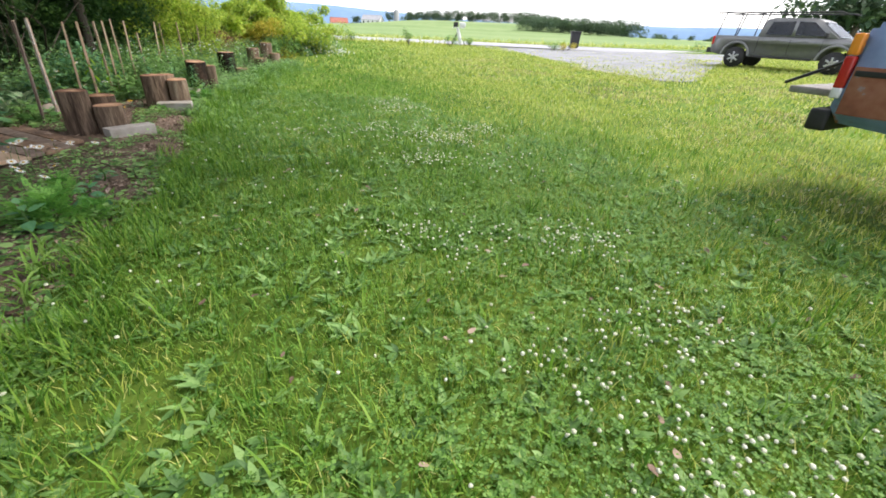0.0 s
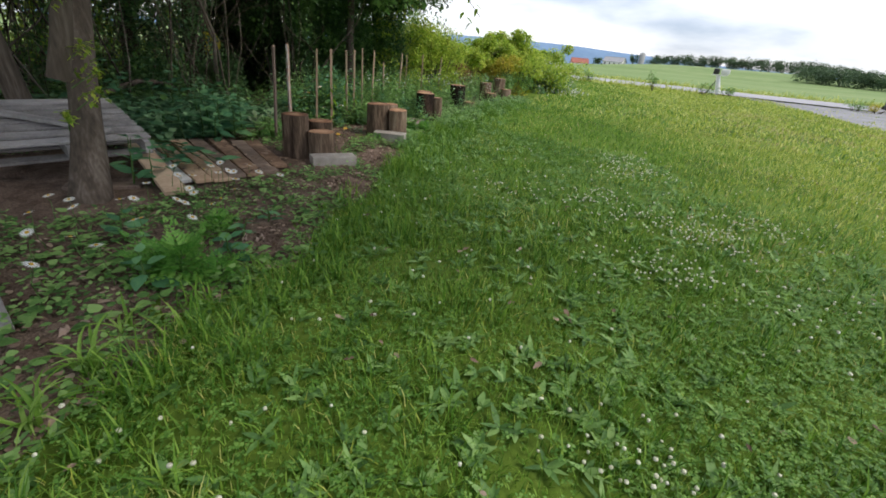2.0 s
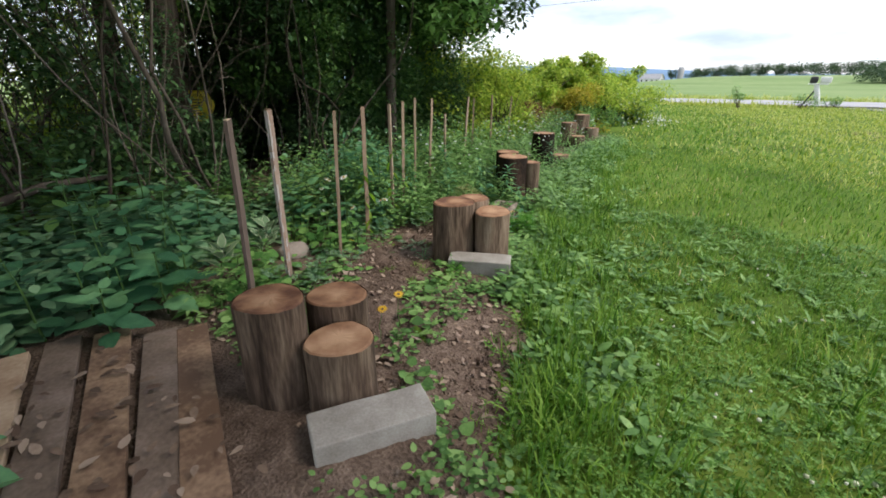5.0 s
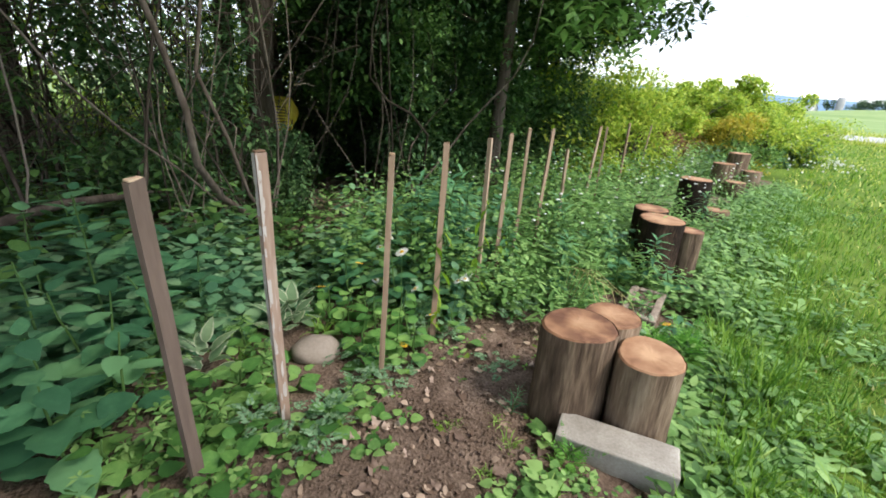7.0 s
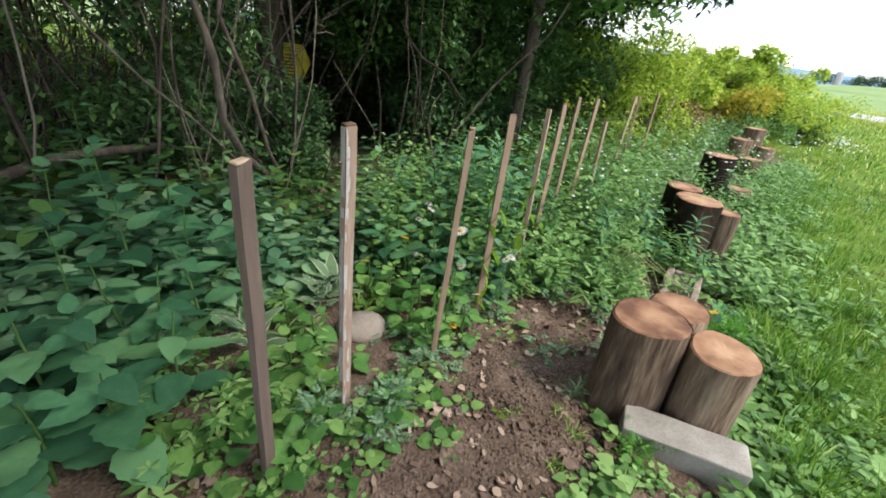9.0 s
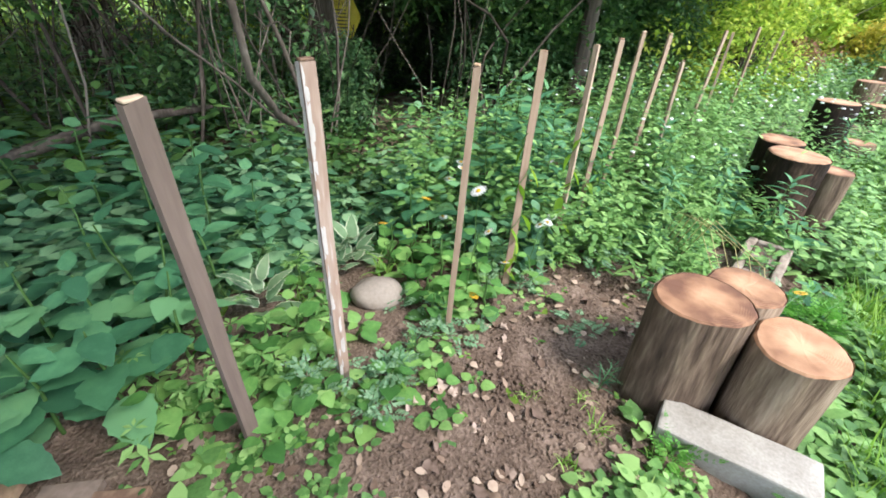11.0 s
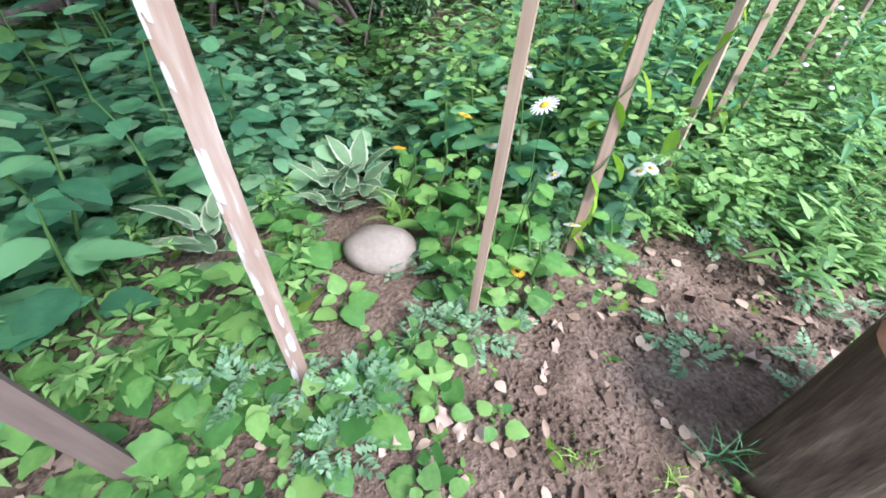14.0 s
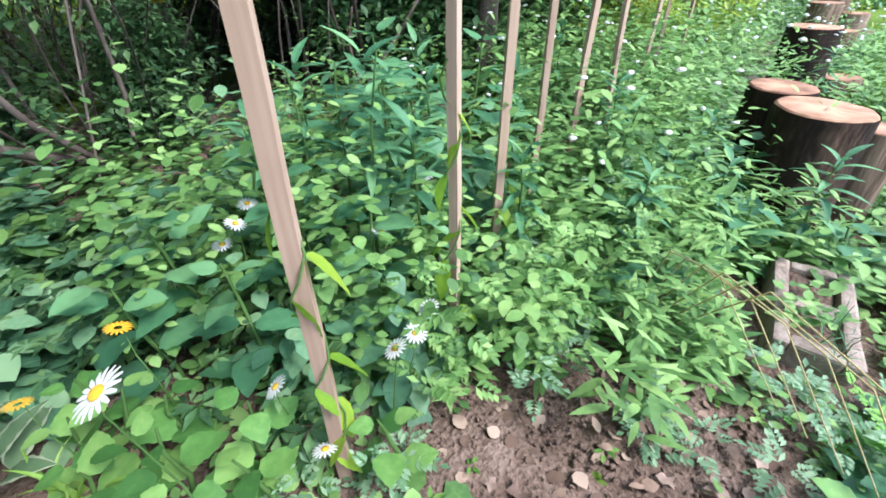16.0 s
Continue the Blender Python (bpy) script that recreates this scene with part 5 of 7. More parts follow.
DAISIES = [(-3.23, 4.27), (-3.13, 4.25), (-3.38, 4.02), (-3.35, 4.08), (-3.43, 3.97), (-3.52, 3.88), (-3.64, 3.86), (-3.0, 3.97), (-3.0, 4.31), (-3.46, 4.14), (-3.215, 3.373), (-3.116, 3.408), (-2.886, 3.516), (-2.863, 3.569), (-2.701, 3.601), (-2.865, 3.314), (-2.667, 3.444), (-2.666, 3.227),
           (-3.4, 3.6), (-3.3, 3.2), (-3.5, 3.15), (-3.2, 3.0), (-3.05, 3.1), (-3.45, 3.8), (-3.3, 4.0), (-3.35, 4.15), (-2.95, 2.9), (-3.15, 2.7), (-2.8, 3.75), (-2.95, 3.65), (-3.0, 3.95), (-3.1, 3.7), (-3.25, 3.85), (-3.4, 4.3), (-2.55, 3.05), (-2.8, 3.05), (-2.6, 2.8)]
for i, p in enumerate(DAISIES):
    daisy(p, 0.2 + 0.014 * (i * 7 % 5), 0.028, 300 + i, sway=6)
for i, (px, py, h) in enumerate([(-4.998, 6.436, 0.56), (-5.519, 6.697, 0.43), (-5.577, 6.653, 0.36), (-5.136, 6.605, 0.28), (-5.113, 6.95, 0.29), (-5.499, 6.578, 0.2), (-5.049, 6.81, 0.31), (-5.041, 6.633, 0.165), (-5.06, 6.87, 0.3),
                                 (-5.72, 6.52, 0.25), (-5.62, 6.75, 0.42), (-5.66, 6.48, 0.22), (-5.3, 6.95, 0.4), (-5.45, 7.2, 0.42)]):
    daisy((px - 0.02, py - 0.01), h, 0.032 if i == 0 else 0.026, 330 + i, sway=1)


def coneflower(at, h, seed):
    """A small yellow flower with a dark centre."""
    ob = thing("yellow_flower", "small yellow flower on a thin stem in the bed", "flower", "yellow flowers", (at[0], at[1], float(ground_z(*at)) - 0.01), (0, 0, seed * 40))
    piece("stem", stem_mesh(h, 0.002, seed), ob)
    piece("petals", YELLOW_PETALS, ob, pose(0.02, 0.01, h, 15, 10, 0) @ Matrix.Diagonal((0.024, 0.024, 0.024, 1)))


YELLOW_PETALS = DAISY_PETALS.copy()
YELLOW_PETALS.name = "petals"
YELLOW_PETALS.materials[0] = material("golden_petal", [(0.3, (0.6, 0.33, 0.01)), (0.7, (0.8, 0.5, 0.03))], rough=0.6, bump=0.0)
for i, (px, py, h) in enumerate([(-3.95, 5.72, 0.2), (-3.9, 5.78, 0.26), (-2.62, 3.38, 0.12), (-4.95, 6.42, 0.1), (-5.35, 6.42, 0.38), (-5.398, 6.24, 0.28), (-4.3, 7.62, 0.2)]):
    coneflower((px, py), h, i)

# white wild flowers strung along the far stakes and by the bushes
n = 160
x, y = rnd(n, -6.6, -5.0), rnd(n, 7.6, 12)
stuff("wild_flowers", spread(ICO_V, ICO_F, on_ground(x, y, 0) + np.stack([0 * x, 0 * x, rnd(n, 0.4, 0.66)], -1), rnd(n, 0, TAU), rnd(n, -0.4, 0.4), np.stack([rnd(n, 0.008, 0.018)] * 2 + [rnd(n, 0.004, 0.008)], -1)),
      M_PETAL, "scattered small white wild flowers", "flowers")


# ---- trees, thicket, bushes ----
def crown(centres, radii, per, leaf, seed, flat=0.8, loose=0.0):
    """Leaf clumps round the centres, thinning outwards, with gaps between; loose scatters their outlines."""
    rg = np.random.default_rng(seed)
    P = []
    for c, r in zip(centres, radii):
        d = rg.normal(0, 1, (per, 3))
        d /= np.linalg.norm(d, axis=1)[:, None]
        P.append(np.array(c) + d * (r * rg.uniform(0.35, 1.0, per) ** 0.6)[:, None] * (1, 1, flat))
    P = np.concatenate(P)
    if loose:
        P += np.repeat(rg.normal(0, loose, (len(P) // 25 + 1, 3)), 25, 0)[:len(P)] * (1, 1, 0.6)
    P[:, 2] = np.maximum(P[:, 2], 0.12)
    n = len(P)
    return spread(CARD_V, CARD_F, P, rg.uniform(0, TAU, n), rg.uniform(-1.0, 0.5, n), rg.uniform(leaf * 0.6, leaf * 1.3, n))


def tree(base, h, r, lean, clumps, per, leaf, seed, label, mat=None, name="tree", spread_r=1.6, low=0.45, limbs=6, crown_label=""):
    rs = random.Random(seed)
    z0 = float(ground_z(*base)) - 0.05
    ob = thing(name, label, "tree", at=(base[0], base[1], z0))
    pts = wander((0, 0, 0), (lean[0], lean[1], h), 9, 0.07 if seed == 13 else 0.16, seed)
    v, f = tube(pts, [r * (1.35 if i == 0 else 1.05) * (1 - 0.075 * i) for i in range(10)], 14, 0.35, seed)
    piece("trunk", mesh_of("trunk", v, f, M_TRUNK), ob)
    cs = []
    for i in range(limbs):
        t = low + (0.98 - low) * i / max(limbs - 1, 1)
        p = pts[min(int(t * 9), 8)]
        a = rs.uniform(0, TAU)
        e = p + Vector((math.cos(a), math.sin(a), rs.uniform(0.1, 0.7))) * spread_r * rs.uniform(0.6, 1.1)
        lv, lf = tube(wander(p, e, 5, 0.12, seed + i), [r * 0.42 * (1 - 0.16 * j) for j in range(6)], 7, 0.2, i)
        piece("limb", mesh_of("limb", lv, lf, M_TRUNK), ob)
        cs += [e, p.lerp(e, 0.6)]
    reach = [Vector(c) - Vector((base[0], base[1], z0)) for c in clumps]
    for i, c in enumerate(reach):
        p = pts[min(4 + i % 5, 8)]
        lv, lf = tube(wander(p, c, 6, 0.15, seed + 40 + i), [r * 0.3 * (1 - 0.13 * j) for j in range(7)], 6, 0.2, i)
        piece("limb", mesh_of("limb", lv, lf, M_TRUNK), ob)
    cs += reach
    rr = [rs.uniform(0.45, 0.8) for _ in cs]
    cv, cf = crown([tuple(c) for c in cs], rr, per, leaf, seed, loose=0.28 if len(clumps) > 20 else 0.0)
    piece("crown", mesh_of("crown", cv, cf, mat or M_SHADE_LEAF), ob, label=crown_label)
    return ob


tree((-9.05, 7.1), 8.5, 0.19, (0.5, -0.3), [], 900, 0.11, 11, "tall tree with rough grey bark at the wood's edge", low=0.4, spread_r=2.4, limbs=8)
tree((-7.07, 8.98), 6.5, 0.07, (-0.25, 0.6), [(-6.6, 9.8, 2.6), (-6.3, 10.4, 2.3), (-6.9, 9.0, 2.9), (-6.6, 11.0, 2.9), (-7.3, 10.4, 2.2), (-6.2, 10.9, 3.5), (-6.8, 9.8, 3.8), (-6.1, 9.4, 3.4), (-7.2, 11.5, 3.2), (-6.4, 11.6, 4.2), (-6.0, 10.2, 4.4)],
     900, 0.10, 12, "slender leaning tree with peeling bark behind the stakes", low=0.35, spread_r=1.3)
# unseen crown clumps above bed and lawn, added for the shade they cast
SHADE_CLUMPS = [(-5.4 + 1.0 * (k % 7) + 0.3 * math.sin(k * 3.1), 0.4 + 0.95 * (k // 7) + 0.3 * math.cos(k * 2.3), 3.1 + 0.9 * abs(math.sin(k * 1.9))) for k in range(49)]
TREE_BY_PALLET = tree((-3.86, 3.43), 5.5, 0.085, (-1.9, 1.5), SHADE_CLUMPS, 480, 0.12, 13, "grey tree trunk with small shoots beside a pallet", low=0.6, spread_r=1.9, limbs=7)
for i, (px, py, h, r) in enumerate([(-11.5, 4.6, 8, 0.14), (-10.3, 9.6, 8, 0.13), (-8.6, 11.8, 7, 0.12), (-12.5, 7.4, 9, 0.16), (-8.2, 3.6, 7, 0.1), (-9.8, 13.6, 7, 0.12), (-7.2, 2.2, 7, 0.1), (-14, 11, 9, 0.15), (-11, 1.5, 8, 0.14), (-6.3, 3.82, 7, 0.085)]):
    tree((px, py), h, r, (0.6 * math.sin(i * 2.2), 0.6 * math.cos(i * 1.7)), [], 420, 0.12, 20 + i, "shaded woodland tree with a dark trunk", low=0.35, spread_r=2.3, limbs=8)



def fork_and_shoots(ob):
    """A second stem and small leafy shoots on the tree beside the pallet."""
    v, f = tube([(0.01, 0.0, 0.82), (0.02, 0.07, 1.05), (0.03, 0.13, 1.35), (0.02, 0.16, 1.8), (-0.1, 0.25, 3.0)], [0.06, 0.055, 0.05, 0.045, 0.03], 12, 0.35, 4)
    piece("limb", mesh_of("limb", v, f, M_TRUNK), ob)
    for k, (px, py, pz, r) in enumerate(((0.05, 0.14, 0.72, 0.07), (0.06, 0.15, 0.85, 0.08), (0.06, 0.12, 0.98, 0.06), (0.06, 0.06, 1.25, 0.06), (0.05, 0.05, 1.4, 0.06), (0.06, -0.02, 0.6, 0.04))):
        v, f = tube([(0, py * 0.4, pz - 0.08), (px, py, pz), (px * 1.5, py * 1.3, pz + 0.06)], [0.004, 0.003, 0.001], 5)
        piece("shoot", mesh_of("shoot", v, f, M_STEM), ob)
        v, f = crown([(px, py, pz), (px * 1.4, py * 1.2, pz + 0.04)], [r, r * 0.8], 20, 0.045, 60 + k)
        piece("shoot_leaves", mesh_of("shoot_leaves", v, f, M_BUSH), ob, label="small yellow-green shoot leaves")


fork_and_shoots(TREE_BY_PALLET)
cs = [(-7.0 + RNG.normal(0, 0.13), 9.0 + RNG.normal(0, 0.13) + 0.05 * k, 0.9 + 0.11 * k) for k in range(22)]
stuff("trunk_creeper", crown(cs, [0.16] * 22, 30, 0.09, 48), M_EDGE_LEAF, "leafy creeper climbing a slender trunk", "creeper")
cs = [(RNG.uniform(-6.7, -5.75), RNG.uniform(9.0, 9.9), RNG.uniform(1.75, 2.8)) for _ in range(26)]
cs = [c for c in cs if c[2] > 1.2 + 0.9 * (c[0] + 6.7)]
stuff("overhanging_leaves", crown(cs, [0.28] * len(cs), 34, 0.13, 49), M_WEED, "large bright leaves hanging at the wood's edge", "foliage")



def off_gap(x, y):
    """How far a place lies from the middle of the dark opening that leads into the wood."""
    return abs(y - (5.5 - 0.45 * (x + 3.6)))


# leafy wall of shrubs at the wood's edge, with a dark hollow in it
cs, rr = [], []
for _ in range(210):
    cxx, cyy = RNG.uniform(-9.6, -7.3), RNG.uniform(7.6, 11.2)
    zz = RNG.uniform(0.2, 3.2)
    if off_gap(cxx, cyy) < 0.75 and zz < 1.35:
        continue
    cs.append((cxx, cyy, zz))
    rr.append(RNG.uniform(0.3, 0.6))
stuff("shrub_wall", crown(cs, rr, 420, 0.08, 41), M_SHRUB, "dense dark leafy shrubs at the wood's edge", "shrubs")
cs = [(RNG.uniform(-8.6, -7.3), RNG.uniform(6.75, 7.1), RNG.uniform(0.1, 0.7)) for _ in range(34)]
cs = [c for c in cs if off_gap(c[0], c[1]) > 0.45]
stuff("shrub_wall", crown(cs, [0.3] * len(cs), 260, 0.06, 42), M_SHRUB, "ivy-like leaves round the foot of a tree", "shrubs")
cs = [(-7.05 - 0.35 * abs(RNG.normal()) - 0.05 * (cyy - 8), cyy, zz) for cyy, zz in zip(rnd(110, 7.9, 11.6), rnd(110, 0.25, 3.0)) if not (cyy < 8.5 and zz < 1.2)]
stuff("shrub_wall", crown(cs, [RNG.uniform(0.2, 0.42) for _ in cs], 190, 0.07, 46), M_EDGE_LEAF, "leafy shrubs catching light at the wood's edge", "shrubs")
cs = [(RNG.uniform(-8.9, -7.2), RNG.uniform(4.4, 7.0), RNG.uniform(0.5, 2.6)) for _ in range(110)]
cs = [c for c in cs if not (c[1] > 6.0 and c[2] < 1.7)]
stuff("shrub_wall", crown(cs, [RNG.uniform(0.15, 0.45) for _ in cs], 75, 0.07, 47), M_EDGE_LEAF, "sparse leafy shoots among the vines", "shrubs")
cs = [(RNG.uniform(-8.2, -7.5), RNG.uniform(5.5, 6.45), RNG.uniform(0.25, 1.8)) for _ in range(40)]
stuff("shrub_wall", crown(cs, [RNG.uniform(0.2, 0.38) for _ in cs], 120, 0.075, 50), M_SHRUB, "dark leafy shrubs behind fallen branches", "shrubs")
# clumps added above and behind the hollow to keep sky light out
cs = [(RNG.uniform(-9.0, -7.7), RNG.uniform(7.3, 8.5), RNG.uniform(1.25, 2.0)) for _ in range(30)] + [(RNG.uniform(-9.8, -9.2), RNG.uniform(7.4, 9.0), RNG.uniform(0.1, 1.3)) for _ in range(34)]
stuff("shrub_wall", crown(cs, [0.38] * len(cs), 240, 0.09, 51), M_SHADE_LEAF, "dark overhanging foliage round a shaded hollow", "shrubs")
# shade-coloured leaves that cover the lit soil of the hollow
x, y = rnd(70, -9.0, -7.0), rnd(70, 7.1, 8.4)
stuff("undergrowth", leafage(x, y, rnd(len(x), 0.04, 0.14), 8, 0.07, OVAL_V, OVAL_F, reach=0.08), M_SHADE_LEAF, "sparse dark leaves in a shaded hollow", "undergrowth")
# the light on these shrubs comes from their brighter leaf colour
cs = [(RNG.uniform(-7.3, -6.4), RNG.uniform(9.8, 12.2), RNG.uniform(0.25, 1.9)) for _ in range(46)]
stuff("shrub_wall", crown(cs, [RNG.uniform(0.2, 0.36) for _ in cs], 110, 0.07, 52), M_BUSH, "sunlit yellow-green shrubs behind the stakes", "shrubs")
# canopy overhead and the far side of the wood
# the canopy also serves to darken the wood, in shade-coloured leaves
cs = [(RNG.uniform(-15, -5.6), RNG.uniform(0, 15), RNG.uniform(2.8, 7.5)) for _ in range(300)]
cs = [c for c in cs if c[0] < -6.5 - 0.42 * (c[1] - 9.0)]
stuff("canopy", crown(cs, [RNG.uniform(0.7, 1.2) for _ in cs], 220, 0.15, 43), M_SHADE_LEAF, "thick leafy canopy over the wood", "foliage")
# bright leaf colour stands in for daylight behind the wood
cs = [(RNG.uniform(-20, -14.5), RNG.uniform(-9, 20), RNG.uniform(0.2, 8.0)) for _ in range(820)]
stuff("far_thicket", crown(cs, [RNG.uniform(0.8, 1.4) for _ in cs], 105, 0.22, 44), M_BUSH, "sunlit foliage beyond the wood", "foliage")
cs = [(RNG.uniform(-14, -9.6), RNG.uniform(-4, 16), RNG.uniform(0.2, 6.0)) for _ in range(370)]
stuff("thicket", crown(cs, [RNG.uniform(0.5, 0.9) for _ in cs], 125, 0.12, 45), M_SHRUB, "shaded thicket inside the wood", "foliage")


# tangled dead vines and saplings
parts = []
for i in range(430):
    a = (RNG.uniform(-11.5, -6.9), RNG.uniform(1.5, 8.0), 0.0)
    b = (a[0] + RNG.normal(0, 0.8), a[1] + RNG.normal(0, 0.8), RNG.uniform(2.2, 5.0))
    if off_gap(a[0], a[1]) < 0.35:
        continue
    r0 = 0.004 + 0.012 * RNG.uniform() ** 3
    parts.append(tube(wander(a, b, 10, 0.6, i), [r0 * (1 - 0.07 * k) for k in range(11)], 5, 0.2, i))
for i in range(420):
    a = Vector((RNG.uniform(-10.5, -6.9), RNG.uniform(1.5, 9.0), RNG.uniform(0.9, 3.6)))
    b = a + Vector((RNG.normal(0, 0.6), RNG.normal(0, 0.6), RNG.normal(-0.3, 0.5)))
    parts.append(tube(wander(a, b, 5, 0.25, 500 + i), [0.005 * (1 - 0.12 * k) for k in range(6)], 4))
stuff("vine_tangle", parts, M_VINE, "tangle of grey dead vines and saplings", "vines")


def fallen(points, r, label, seed):
    ob = thing("fallen_branch", label, "branch")
    v, f = tube(points, [r * (1 - 0.5 * i / (len(points) - 1)) for i in range(len(points))], 9, 0.4, seed)
    piece("branch_wood", mesh_of("branch_wood", v, f, M_VINE), ob)
    return ob


fallen([(-7.3, 6.45, 0.12), (-7.05, 6.28, 0.28), (-6.7, 6.06, 0.5), (-6.42, 5.9, 0.78), (-6.32, 5.87, 1.1), (-6.45, 5.8, 1.5), (-6.42, 5.68, 1.9), (-6.6, 5.7, 2.5)], 0.028, "leaning crooked dead branch in the undergrowth", 1)
fallen([(-7.2, 6.5, 0.1), (-6.95, 6.3, 0.45), (-6.75, 6.15, 0.9), (-6.78, 6.02, 1.3), (-6.68, 6.1, 1.8), (-6.9, 6.0, 2.6)], 0.017, "thin upright dead branch with peeling bark", 2)
fallen([(-6.5, 3.9, 0.1), (-6.8, 4.6, 0.34), (-7.1, 5.2, 0.46), (-7.5, 5.7, 0.4), (-8.0, 6.3, 0.15)], 0.04, "brown fallen log lying in the undergrowth", 3)

# bushes at the end of the bed
def bush(name, label, centres, radii, per, leaf, mat, seed):
    ob = thing(name, label, "bush", "bushes by the lawn", (centres[0][0], centres[0][1], 0))
    o = Vector((centres[0][0], centres[0][1], 0))
    parts = [tube(wander((0, 0, 0), Vector(c) - o, 5, 0.15, seed + i), [0.02 * (1 - 0.15 * k) for k in range(6)], 5) for i, c in enumerate(centres)]
    v, f = merged(parts)
    piece("stem_tangle", mesh_of("stem_tangle", v, f, M_TRUNK), ob)
    v, f = crown([tuple(Vector(c) - o) for c in centres], radii, per, leaf, seed)
    piece("foliage", mesh_of("foliage", v, f, mat), ob)
    return ob


def heap(x0, x1, y0, y1, h, n, seed):
    rs = random.Random(seed)
    c = []
    for _ in range(n):
        px, py = rs.uniform(x0, x1), rs.uniform(y0, y1)
        c.append((px, py, h * rs.random() ** 0.6 * (0.85 + 0.15 * math.sin(px * 1.3 + py))))
    return c, [rs.uniform(0.2, 0.48) for _ in c]


for nm, lb, box, h, n, per, leaf, mat in (
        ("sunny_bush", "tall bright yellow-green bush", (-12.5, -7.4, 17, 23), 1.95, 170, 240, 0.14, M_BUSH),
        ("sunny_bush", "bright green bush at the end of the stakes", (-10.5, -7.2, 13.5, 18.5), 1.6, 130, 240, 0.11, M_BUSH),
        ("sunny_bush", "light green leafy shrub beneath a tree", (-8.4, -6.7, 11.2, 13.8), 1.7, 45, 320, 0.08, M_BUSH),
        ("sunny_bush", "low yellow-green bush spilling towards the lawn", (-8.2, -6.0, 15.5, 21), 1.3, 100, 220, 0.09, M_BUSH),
        ("yellow_bush", "green bush covered with yellow flowers", (-7.6, -6.4, 14.9, 16.2), 1.2, 20, 160, 0.08, M_BUSH_YELLOW),
        ("russet_bush", "withered russet-brown shrub behind stakes", (-7.3, -6.8, 12.9, 13.5), 0.95, 10, 160, 0.06, M_BUSH_RED),
        ("dark_bush", "dark green leafy shrub by the lawn", (-7.6, -6.2, 17.5, 20), 0.9, 16, 260, 0.11, M_BROAD),
        ("weedy_bush", "green weedy shrub behind the logs", (-7.4, -6.2, 13.8, 17), 0.6, 20, 220, 0.08, M_WEED)):
    c, r = heap(*box, h, n, len(lb))
    bush(nm, lb, c, r, per, leaf, mat, n + per)
n = 420
x, y = RNG.normal(-6.5, 0.5, n), RNG.normal(19.0, 0.8, n)
stuff("wild_flowers", spread(ICO_V, ICO_F, on_ground(x, y, 0) + np.stack([0 * x, 0 * x, rnd(n, 0.1, 1.15) * np.exp(-((x + 6.9) / 0.8) ** 2)], -1), rnd(n, 0, TAU), rnd(n, -0.4, 0.4), rnd(n, 0.012, 0.03)),
      M_PETAL, "pale drift of white wild flowers at the lawn's edge", "flowers")


# ---- planks and pallet by the tree ----
def plank(front, back, w, th, mat, label, seed, lift=0.0):
    f, b = Vector(front), Vector(back)
    L = (b - f).length
    ob = thing("wooden_plank", label, "plank", "planks on the ground", (f + b) / 2 + Vector((0, 0, lift)))
    bm = box_bm(L, w, th, bevel=0.003, cuts=3, rough=0.004, seed=seed)
    q = (b - f).to_track_quat("X", "Z").to_matrix().to_4x4()
    part("board", bm, mat, ob, smooth=False, m=q)
    return ob


M_PLANK_DARK = material("damp_dark_plank", [(0.25, (0.08, 0.058, 0.043)), (0.5, (0.2, 0.145, 0.108)), (0.75, (0.33, 0.25, 0.2))], scale=6, fine=60, rough=0.8, bump=0.5, bump_distance=0.004)
M_PLANK_WHITE = material("chipped_white_paint", [(0.36, (0.3, 0.24, 0.18)), (0.42, (0.5, 0.48, 0.44)), (0.5, (0.66, 0.67, 0.66)), (0.75, (0.78, 0.79, 0.78))], scale=7, fine=40, rough=0.7, bump=0.4)
for i, (fr, bk, w, mat, lb) in enumerate((
        ((-3.55, 3.84, 0.09), (-5.25, 4.22, 0.24), 0.15, M_PLANK, "brown plank sloping up beside a pallet"),
        ((-3.80, 4.00, 0.08), (-5.12, 4.28, 0.10), 0.14, M_PLANK_WHITE, "plank with chipped white paint on the ground"),
        ((-3.68, 4.11, 0.095), (-5.06, 4.43, 0.09), 0.12, M_PLANK, "light brown weathered plank on the ground"),
        ((-3.65, 4.24, 0.085), (-5.07, 4.61, 0.10), 0.13, M_PLANK, "tan weathered plank with a cracked end"),
        ((-3.64, 4.36, 0.095), (-5.10, 4.80, 0.08), 0.13, M_PLANK_DARK, "damp grey-brown plank on the ground"),
        ((-3.62, 4.51, 0.085), (-4.99, 4.96, 0.09), 0.14, M_PLANK, "orange-brown weathered plank on the ground"),
        ((-3.63, 4.66, 0.075), (-4.83, 5.11, 0.08), 0.14, M_PLANK_DARK, "dark damp plank strewn with leaves"),
        ((-3.72, 4.82, 0.085), (-4.75, 5.22, 0.08), 0.13, M_PLANK, "grey-brown plank at the edge of a row"))):
    plank(fr, bk, w, 0.028, mat, lb, i)
n = 150
x, y = rnd(n, -4.8, -3.65), rnd(n, 4.1, 5.0)
stuff("fallen_leaves", spread(LEAF_V, LEAF_F, np.stack([x, y, 0 * x + 0.125], -1), rnd(n, 0, TAU), rnd(n, -0.2, 0.3), rnd(n, 0.03, 0.07)), M_DEAD, "dead leaves lying on old planks", "leaves")


